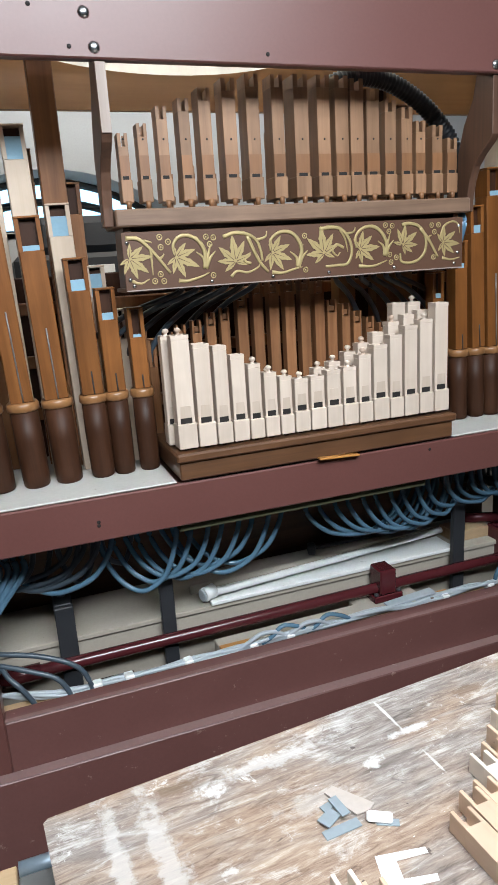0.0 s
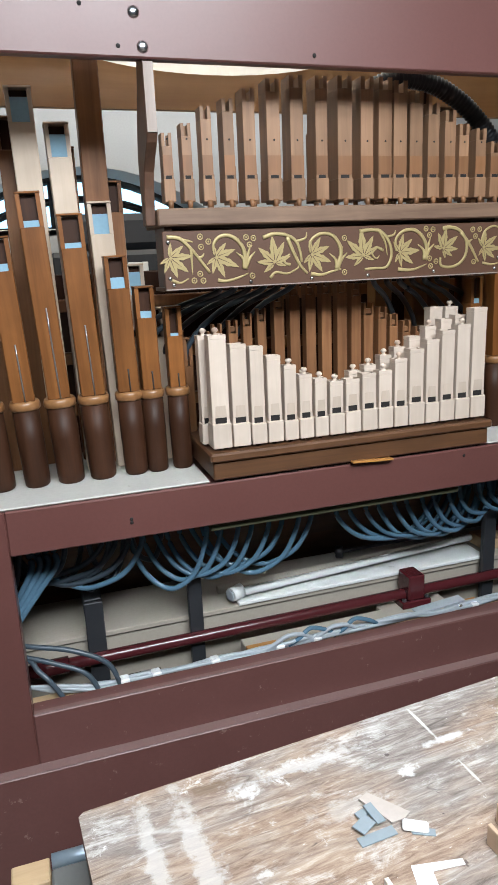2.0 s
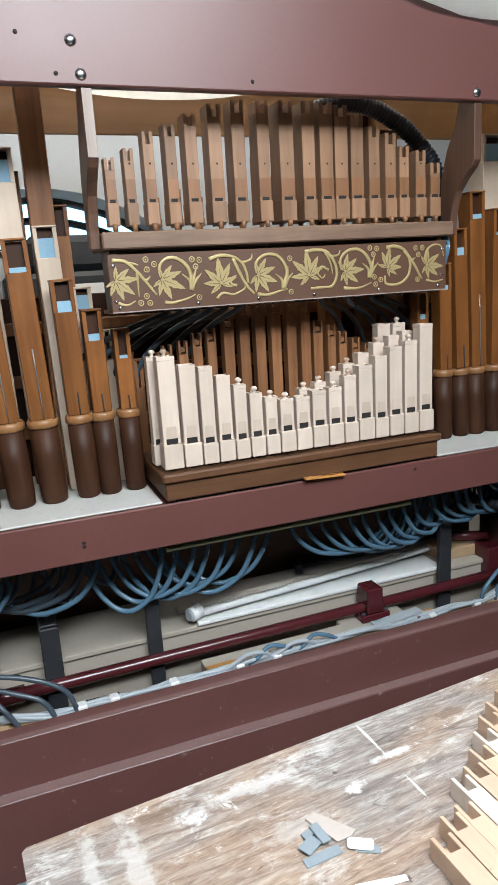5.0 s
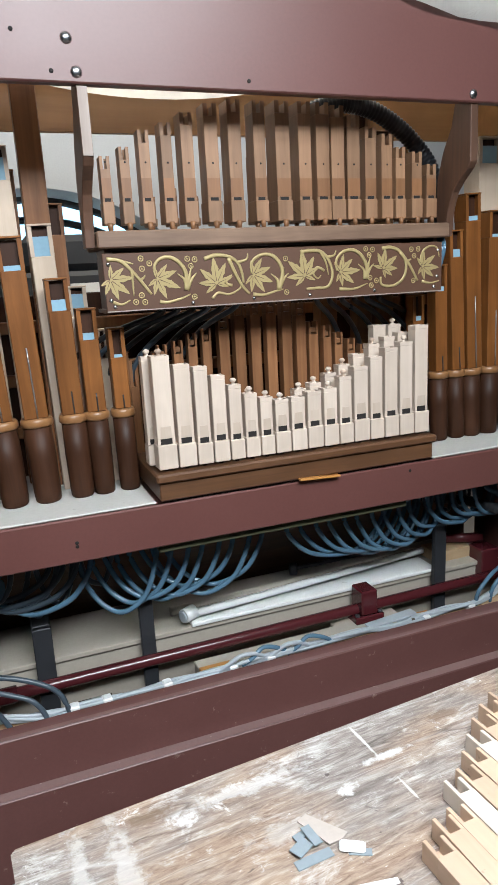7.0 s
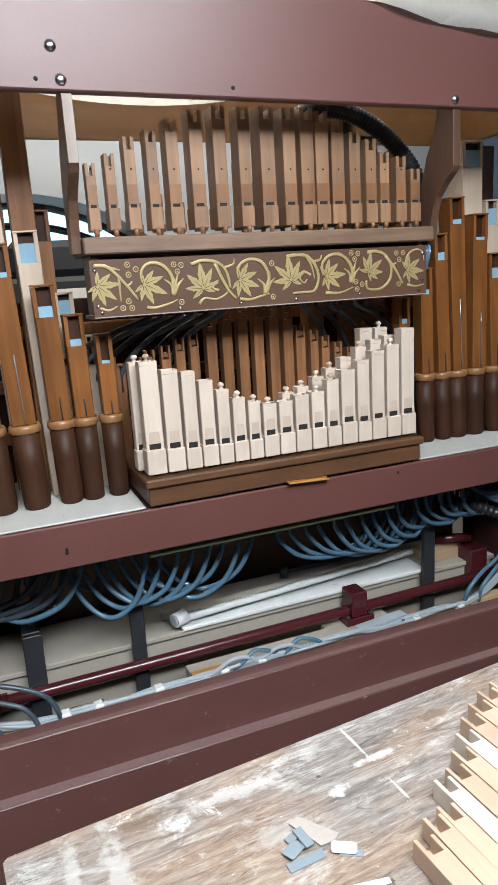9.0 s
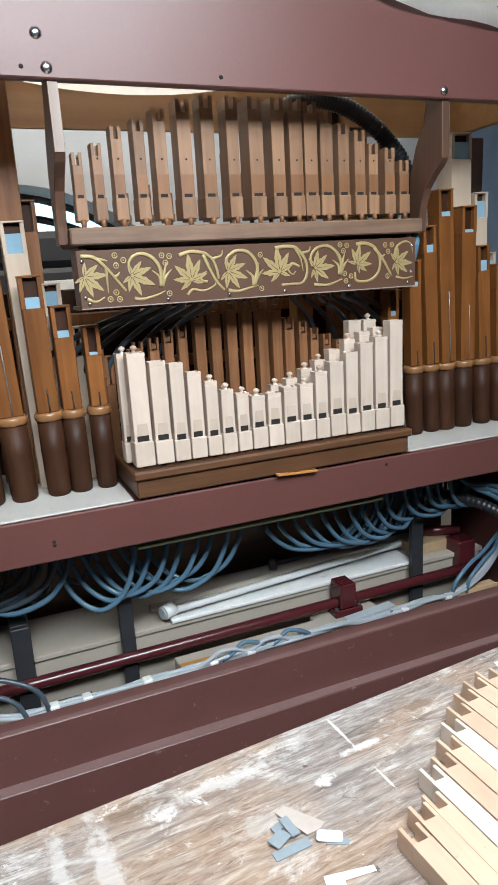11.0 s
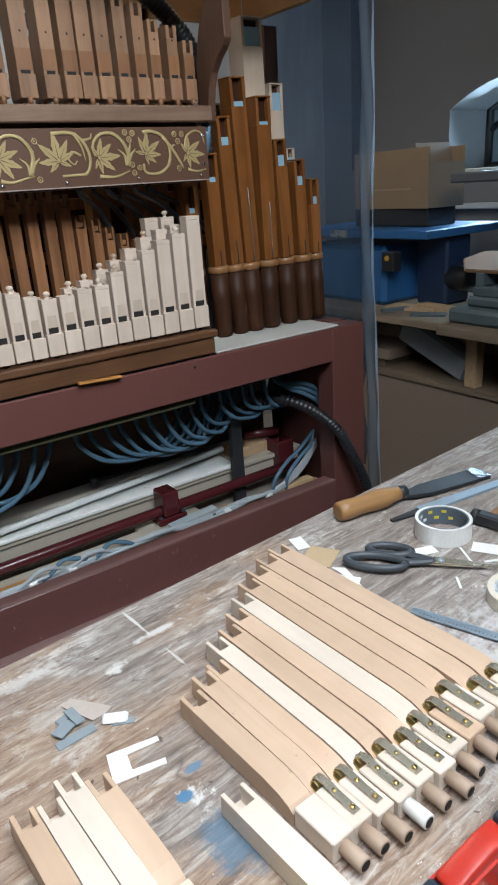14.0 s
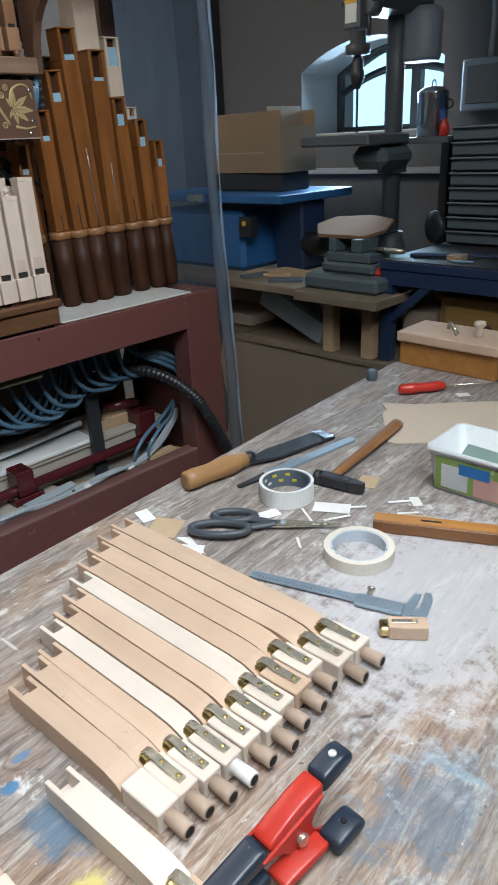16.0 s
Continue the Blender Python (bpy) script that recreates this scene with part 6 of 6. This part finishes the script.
part("pivot_pin", lathe(B(), [(0.001, -0.0185), (0.0055, -0.0180), (0.006, -0.0165), (0.006, 0.0165), (0.0055, 0.0180)], 16, pose(0.090, 0, 0.024, 90)), "steel_dull", sp)

# plane-like wooden box at the bench's far end
pb = thing("wooden_box", "small wooden box with a pale lid, latch and knob", "box", pose(1.90, 0.625, BZ, 0, 0, 0))
part("box_body", span(B(), (0, 0, 0), (0.12, 0.262, 0.062), 0.002), "orange_wood", pb)
part("lid", span(B(), (-0.012, -0.008, 0.0625), (0.13, 0.268, 0.088), 0.003), "strip_pink", pb, "pale wooden lid")
part("latch", sweep(B(), [(0.03, 0.12, 0.090), (0.03, 0.13, 0.108), (0.05, 0.15, 0.112), (0.07, 0.165, 0.094)], 0.006, 8, 4), "steel_dull", pb, "metal latch")
part("knob", lathe(B(), [(0.012, 0), (0.009, 0.012), (0.007, 0.02), (0.015, 0.028), (0.014, 0.036), (0.004, 0.039)], 16), "cream", pb, "turned pale knob", pose(0.055, 0.075, 0.0882))
solid("small_tin", lathe(B(), [(0.012, 0), (0.014, 0.003), (0.014, 0.022), (0.010, 0.026)], 16), "teal_iron", "small grey-blue tin at the bench end", "tin", pose(1.745, 0.868, BZ))


# ---- the machine corner beyond the bench ----
tb = thing("side_table", "dusty wooden machine table with pale legs", "table")
part("tabletop", span(B(), (2.40, 1.67, 0.845), (3.05, 2.75, 0.875), 0.003), "table_wood", tb)
part("tabletop", span(B(), (2.385, 1.29, 0.835), (3.05, 1.668, 0.868), 0.003), "table_wood", tb)
for x, y in ((2.41, 1.571), (2.41, 1.386), (2.80, 1.30), (2.80, 2.6), (2.41, 2.6)):
    part("leg", span(B(), (x + 0.10, y, 0.6105), (x + 0.15, y + 0.052, 0.8345), 0.003), "raw", tb)
part("lower_shelf", span(B(), (2.49, 1.29, 0.588), (3.0, 2.70, 0.610), 0.002), "table_wood", tb)
part("front_panel", span(B(), (2.50, 1.30, 0.0), (2.515, 2.70, 0.5875), 0.001), "hardboard", tb, "brown hardboard panel")
part("back_panel", span(B(), (3.01, 1.31, 0.0), (3.03, 2.70, 0.83)), "hardboard", tb)
solid("tool_case", box(B(), (0.10, 0.36, 0.11), (0, 0, 0), 0.012), "case_grey", "pale grey tool case leaning on the shelf", "case", pose(2.61, 1.83, 0.722, 24, 0, 4))
solid("stacked_board", span(B(), (2.53, 2.06, 0.611), (2.75, 2.36, 0.65), 0.004), "table_wood", "dusty board lying on the shelf", "board", pose(0, 0, 0))
solid("stacked_board", span(B(), (2.51, 2.02, 0.651), (2.72, 2.32, 0.70), 0.004), "hardboard", "brown board stacked on another board", "board", pose(0, 0, 0))

saw = thing("band_saw", "blue enamelled bench machine with a steel table", "machine")
part("housing", span(B(), (2.56, 2.10, 0.8755), (2.95, 2.62, 1.13), 0.02), "blue_paint", saw)
part("machine_table", span(B(), (2.52, 1.84, 1.165), (3.0, 2.66, 1.20), 0.004), "blue_paint", saw)
part("pillar", span(B(), (2.70, 1.88, 0.8755), (2.86, 2.04, 1.1645), 0.01), "navy_paint", saw)
part("rip_fence", span(B(), (2.505, 2.28, 1.168), (2.5195, 2.38, 1.198), 0.002), "steel_dull", saw, "bright fence end")
part("motor", lathe(B(), [(0.045, 0), (0.052, 0.01), (0.052, 0.10), (0.03, 0.12)], 18, pose(2.75, 1.90, 0.99, 90)), "black", saw)
part("switch_box", span(B(), (2.53, 2.02, 1.03), (2.58, 2.09, 1.11), 0.004), "black", saw)
part("switch_button", lathe(B(), [(0.012, 0), (0.011, 0.006)], 12, pose(2.53, 2.055, 1.085, 0, -90)), "label_yellow", saw)

solid("tool_tray", span(B(), (2.68, 1.97, 1.2005), (2.86, 2.40, 1.2745), 0.004), "black", "black tool tray under the cardboard box", "tray")
bx = thing("cardboard_box", "open brown cardboard box on a black tray", "box", pose(2.66, 1.955, 1.275, 0, 0, -4))
W_, D_, H_ = 0.21, 0.46, 0.235
for a, b in (((0, 0, 0), (0.005, D_, H_)), ((W_ - 0.005, 0, 0), (W_, D_, H_)), ((0.0055, 0, 0), (W_ - 0.0055, 0.005, H_ - 0.06)), ((0.0055, D_ - 0.005, 0), (W_ - 0.0055, D_, H_))):
    part("side", span(B(), a, b), "kraft", bx)
part("bottom", span(B(), (0.0055, 0.0055, 0), (W_ - 0.0055, D_ - 0.0055, 0.005)), "kraft", bx)
part("flap", box(B(), (W_ - 0.012, 0.004, 0.10), (W_ / 2, 0.03, H_ - 0.02), 0, pose(0, 0, 0, -12)), "hardboard", bx, "folded dark flap")
part("tape_strip", span(B(), (-0.0008, 0.10, 0.075), (0, 0.44, 0.082)), "hardboard", bx)

dp = thing("drill_press", "grey pillar drill press with a square table", "drill press")
part("base", span(B(), (2.46, 1.34, 0.8685), (2.98, 1.68, 0.925), 0.012), "teal_iron", dp)
part("base_step", span(B(), (2.52, 1.40, 0.9255), (2.80, 1.64, 0.965), 0.01), "teal_iron", dp)
part("column", lathe(B(), [(0.035, 0.925), (0.035, 2.2)], 24, pose(2.92, 1.59, 0)), "grey_iron", dp)
part("column_foot", lathe(B(), [(0.085, 0.9255), (0.08, 0.94), (0.055, 1.0), (0.055, 1.03)], 24, pose(2.92, 1.59, 0)), "grey_iron", dp)
part("work_table", span(B(), (2.62, 1.50, 1.368), (2.90, 1.82, 1.406), 0.006), "grey_iron", dp)
part("table_arm", span(B(), (2.72, 1.50, 1.28), (2.95, 1.66, 1.364), 0.03), "teal_iron", dp)
part("table_clamp", lathe(B(), [(0.058, 1.26), (0.058, 1.38)], 20, pose(2.92, 1.59, 0)), "teal_iron", dp)
part("head", span(B(), (2.66, 1.48, 1.80), (3.02, 1.68, 2.18), 0.03), "grey_iron", dp)
part("quill", lathe(B(), [(0.030, 1.672), (0.046, 1.676), (0.046, 1.706), (0.030, 1.712), (0.028, 1.80)], 18, pose(2.76, 1.652, 0)), "grey_iron", dp)
part("chuck", lathe(B(), [(0.010, 1.562), (0.018, 1.578), (0.026, 1.60), (0.026, 1.622), (0.022, 1.626), (0.022, 1.655), (0.014, 1.6715)], 16, pose(2.76, 1.652, 0)), "iron", dp, "black drill chuck")
part("drill_bit", lathe(B(), [(0.002, 1.41), (0.005, 1.42), (0.005, 1.562)], 10, pose(2.76, 1.652, 0)), "iron", dp)
part("control_box", span(B(), (2.60, 1.535, 1.735), (2.6595, 1.605, 2.0), 0.006), "grey_iron", dp)
part("control_label", span(B(), (2.598, 1.545, 1.812), (2.5995, 1.595, 1.87)), "label_yellow", dp, "orange warning label")
part("control_label", span(B(), (2.598, 1.545, 1.755), (2.5995, 1.592, 1.811)), "label_white", dp, "white label")
part("motor", lathe(B(), [(0.065, 1.645), (0.072, 1.66), (0.072, 1.80), (0.06, 1.82)], 20, pose(2.96, 1.505, 0)), "case_grey", dp, "round motor")
part("feed_hub", lathe(B(), [(0.03, 0), (0.03, 0.04), (0.02, 0.05)], 18, pose(2.68, 1.525, 1.80, 0, -90)), "grey_iron", dp)
for k in range(3):
    a = radians(120 * k + 20)
    part("feed_lever", sweep(B(), [(2.645, 1.525, 1.80), (2.625, 1.525 + 0.09 * math.cos(a), 1.80 + 0.09 * math.sin(a))], 0.007, 8, 2), "iron", dp)

vs = thing("machine_vise", "teal-grey machine vise with an open jaw", "vise", pose(2.60, 1.52, 0.9655))
part("bed", box(B(), (0.14, 0.20, 0.035), (0, 0, 0.0175), 0.005), "teal_iron", vs)
part("fixed_jaw", box(B(), (0.12, 0.035, 0.05), (0, 0.08, 0.06), 0.004), "teal_iron", vs)
part("moving_jaw", box(B(), (0.12, 0.045, 0.05), (0, -0.03, 0.06), 0.004), "teal_iron", vs)
part("spindle", lathe(B(), [(0.009, 0), (0.009, 0.12)], 10, pose(0, -0.20, 0.045, -90)), "steel_dull", vs)
bm = slab(B(), [(-0.15, -0.09), (-0.06, -0.15), (0.09, -0.15), (0.15, -0.05), (0.13, 0.10), (0.02, 0.15), (-0.12, 0.10)], 0.014)
bmesh.ops.bevel(bm, geom=bm.edges[:], offset=0.004, segments=2, affect="EDGES")
solid("brown_board", bm, "leather", "brown rounded board lying over the vise", "board", pose(2.68, 1.61, 1.068, 0, -9, 20))
for x, y, w, d, r, h in ((2.58, 1.95, 0.10, 0.22, 12, 0.012), (2.62, 1.86, 0.08, 0.20, -8, 0.018), (2.50, 1.80, 0.06, 0.14, 30, 0.010), (2.50, 1.98, 0.03, 0.12, 70, 0.015)):
    solid("wood_offcut", box(B(), (w, d, h), (0, 0, h / 2), 0.001), "raw" if d > 0.18 else "teal_iron", "flat offcut lying on the machine table", "offcut", pose(x, y, 0.8755, 0, 0, r), "offcuts on the machine table")

bt = thing("steel_table", "navy blue steel table with a dark top", "table")
part("tabletop", span(B(), (2.53, 0.20, 0.955), (3.15, 1.375, 0.985), 0.002), "navy_paint", bt)
part("top_sheet", span(B(), (2.535, 0.205, 0.9855), (3.145, 1.37, 0.990)), "iron", bt, "dark sheet metal top")
part("front_rail", span(B(), (2.535, 0.21, 0.90), (2.575, 1.37, 0.9545), 0.002), "navy_paint", bt)
for x, y in ((2.535, 1.325), (3.10, 1.325), (2.535, 0.22), (3.10, 0.22)):
    part("leg", span(B(), (x, y, 0), (x + 0.045, y + 0.045, 0.8995), 0.002), "navy_paint", bt)
part("brace", box(B(), (0.03, 0.20, 0.03), (0, 0, 0), 0.002, pose(2.555, 1.255, 0.84, -42)), "navy_paint", bt)
solid("long_pliers", sweep(B(), [(2.62, 1.30, 0.998), (2.66, 1.16, 1.000), (2.72, 1.02, 0.998)], lambda t: 0.018 - 0.009 * t, 8, 4, 0.5), "navy_paint", "long dark blue tool lying on the steel table", "tool")
solid("red_bottle", lathe(B(), [(0.02, 0), (0.022, 0.01), (0.008, 0.03)], 14), "red_plastic", "small reddish bottle on the machine table", "bottle", pose(2.56, 1.40, 0.9255))
solid("blue_pen", sweep(B(), [(2.58, 1.12, 0.9945), (2.60, 1.05, 0.9945)], 0.0045, 8, 2), "felt", "pale blue pen on the steel table", "pen")
solid("wood_block", span(B(), (2.60, 1.10, 0.9905), (2.66, 1.15, 1.01), 0.002), "raw", "small wooden block on the steel table", "block")

dr2 = thing("drawer_cabinet", "ochre wooden drawer cabinet under the steel table", "cabinet", pose(2.60, 0.30, 0))
part("carcass", span(B(), (0.02, 0, 0.0), (0.45, 0.87, 0.865), 0.004), "ochre", dr2)
for z in (0.10, 0.29, 0.48, 0.67):
    d_ = part("drawer", span(B(), (-0.004, 0.03, z), (0.0195, 0.84, z + 0.165), 0.003), "ochre", dr2)
    part("pull", sweep(B(), [(-0.006, 0.66, z + 0.10), (-0.03, 0.66, z + 0.115), (-0.032, 0.66, z + 0.07), (-0.006, 0.66, z + 0.055)], 0.009, 8, 4), "iron", d_, "dark iron pull")
solid("grey_carton", span(B(), (2.60, 1.18, 0.0), (2.80, 1.31, 0.80), 0.004), "hardboard", "grey-brown carton beside the drawer cabinet", "carton")

lv = thing("parts_cabinet", "dark blue-grey cabinet of stacked trays", "cabinet", pose(2.95, 0.55, 0.9905))
part("carcass", span(B(), (0.02, 0.0, 0.0), (0.19, 0.80, 0.43), 0.003), "navy_paint", lv)
for k in range(8):
    t_ = part("tray", span(B(), (-0.012, 0.01, 0.008 + 0.053 * k), (0.0195, 0.79, 0.048 + 0.053 * k), 0.004), "teal_iron", lv)
    part("tray_lip", box(B(), (0.014, 0.78, 0.008), (0, 0, 0), 0.002, pose(-0.018, 0.40, 0.050 + 0.053 * k, 0, 25)), "teal_iron", t_)
pot = thing("steel_pot", "tall stainless steel pot with a domed lid", "pot", pose(3.02, 1.478, 1.3855) @ Matrix.Scale(0.68, 4))
part("pot_body", lathe(B(), [(0.082, 0), (0.086, 0.004), (0.086, 0.22), (0.089, 0.223)], 32), "pot_steel", pot)
part("pot_lid", lathe(B(), [(0.090, 0.2235), (0.088, 0.232), (0.06, 0.252), (0.02, 0.262), (0.004, 0.264)], 32), "pot_steel", pot)
part("lid_handle", sweep(B(), [(0.022 * math.cos(a), 0, 0.262 + 0.03 * math.sin(a)) for a in [math.pi * j / 8 for j in range(9)]], 0.004, 8, 2), "iron", pot)
part("pot_handle", sweep(B(), [(0.0, -0.086, 0.19), (0.0, -0.12, 0.18), (0.0, -0.12, 0.15), (0.0, -0.086, 0.14)], 0.005, 8, 3), "iron", pot)
solid("wall_shelf", span(B(), (2.93, 1.355, 1.362), (3.38, 1.64, 1.385), 0.002), "grey_iron", "grey shelf board by the window", "shelf")
for y in (1.38, 1.56):
    solid("shelf_bracket", span(B(), (3.32, y, 0.0), (3.36, y + 0.04, 1.3615), 0.002), "iron", "dark upright under the wall shelf", "upright", group="shelf uprights")
solid("grey_cabinet", span(B(), (3.05, 0.62, 1.4215), (3.36, 1.13, 2.3), 0.005), "teal_iron", "grey wall cabinet beside the window", "cabinet")
solid("red_jar", lathe(B(), [(0.02, 0), (0.024, 0.004), (0.024, 0.05), (0.012, 0.065), (0.012, 0.075)], 14), "red_plastic", "small red bottle by the pot", "bottle", pose(2.97, 1.395, 1.3855) @ Matrix.Scale(0.8, 4))
solid("wheel_tool", lathe(B(), [(0.058, 0), (0.062, 0.006), (0.062, 0.026), (0.024, 0.030)], 24, pose(2.86, 1.50, 0, 0, -90, -30)), "iron", "dark round grinding wheel on the steel table", "wheel", pose(0.12, -0.10, 1.0525))
solid("wheel_guard", lathe(B(), [(0.030, 0), (0.034, 0.004), (0.034, 0.05), (0.012, 0.062)], 18), "red_guard", "dull red guard behind the grinding wheel", "guard", pose(3.02, 1.30, 0.9905) @ Matrix.Scale(1.6, 4))
setting("trim_ledge", span(B(), (3.35, 1.10, 1.228), (3.3995, 2.95, 1.256), 0.003), "wall_pale", "pale ledge along the wall under the window", "ledge")
eb = thing("electrical_box", "grey electrical box on the wall with a conduit", "electrical box")
part("housing", span(B(), (3.30, 1.33, 1.475), (3.3995, 1.515, 1.665), 0.006), "case_grey", eb)
part("cover", span(B(), (3.292, 1.35, 1.50), (3.2995, 1.49, 1.64), 0.002), "case_dark", eb, "dull grey cover")
part("conduit", sweep(B(), [(3.37, 1.43, 1.665), (3.37, 1.43, 1.85), (3.36, 1.47, 1.98), (3.35, 1.60, 2.05), (3.35, 1.75, 2.10)], 0.012, 10, 5), "case_grey", eb, "grey conduit")
solid("wall_channel", span(B(), (3.33, 3.02, 1.45), (3.399, 3.09, 3.0), 0.002), "iron", "dark steel channel running up the wall", "channel")

# low grey box and offcut beside the bench
gb2 = thing("grey_box", "grey metal box with a rolled steel edge beside the bench", "box", pose(0.142, 0.60, 0))
part("body", span(B(), (0, 0, 0), (0.09, 0.205, 0.745), 0.003), "case_dark", gb2)
part("rolled_edge", sweep(B(), [(0.001, 0.214, 0.745), (0.045, 0.214, 0.745), (0.089, 0.214, 0.745)], 0.010, 10, 1), "blue_steel", gb2, "blue-grey rolled steel edge")
solid("wood_bar", span(B(), (0.093, 0.785, 0.705), (0.1405, 0.822, 0.747), 0.002), "raw", "raw wooden bar beside the grey box", "bar")
solid("wood_prop", span(B(), (0.100, 0.790, 0.0), (0.136, 0.815, 0.7045), 0.002), "iron", "dark post under the wooden bar", "post")

# dark machine against the wall behind the organ
dm = thing("dark_machine", "dark machine standing under the far window", "machine", pose(0.30, 3.0, 0))
part("body", span(B(), (0, 0, 0), (0.62, 0.36, 1.55), 0.02), "iron", dm)
part("head", span(B(), (0.10, 0.04, 1.5505), (0.50, 0.32, 1.70), 0.03), "iron", dm)
part("plate", span(B(), (0.22, -0.004, 1.40), (0.40, -0.0005, 1.50), 0.001), "label_white", dm, "pale plate on the machine")
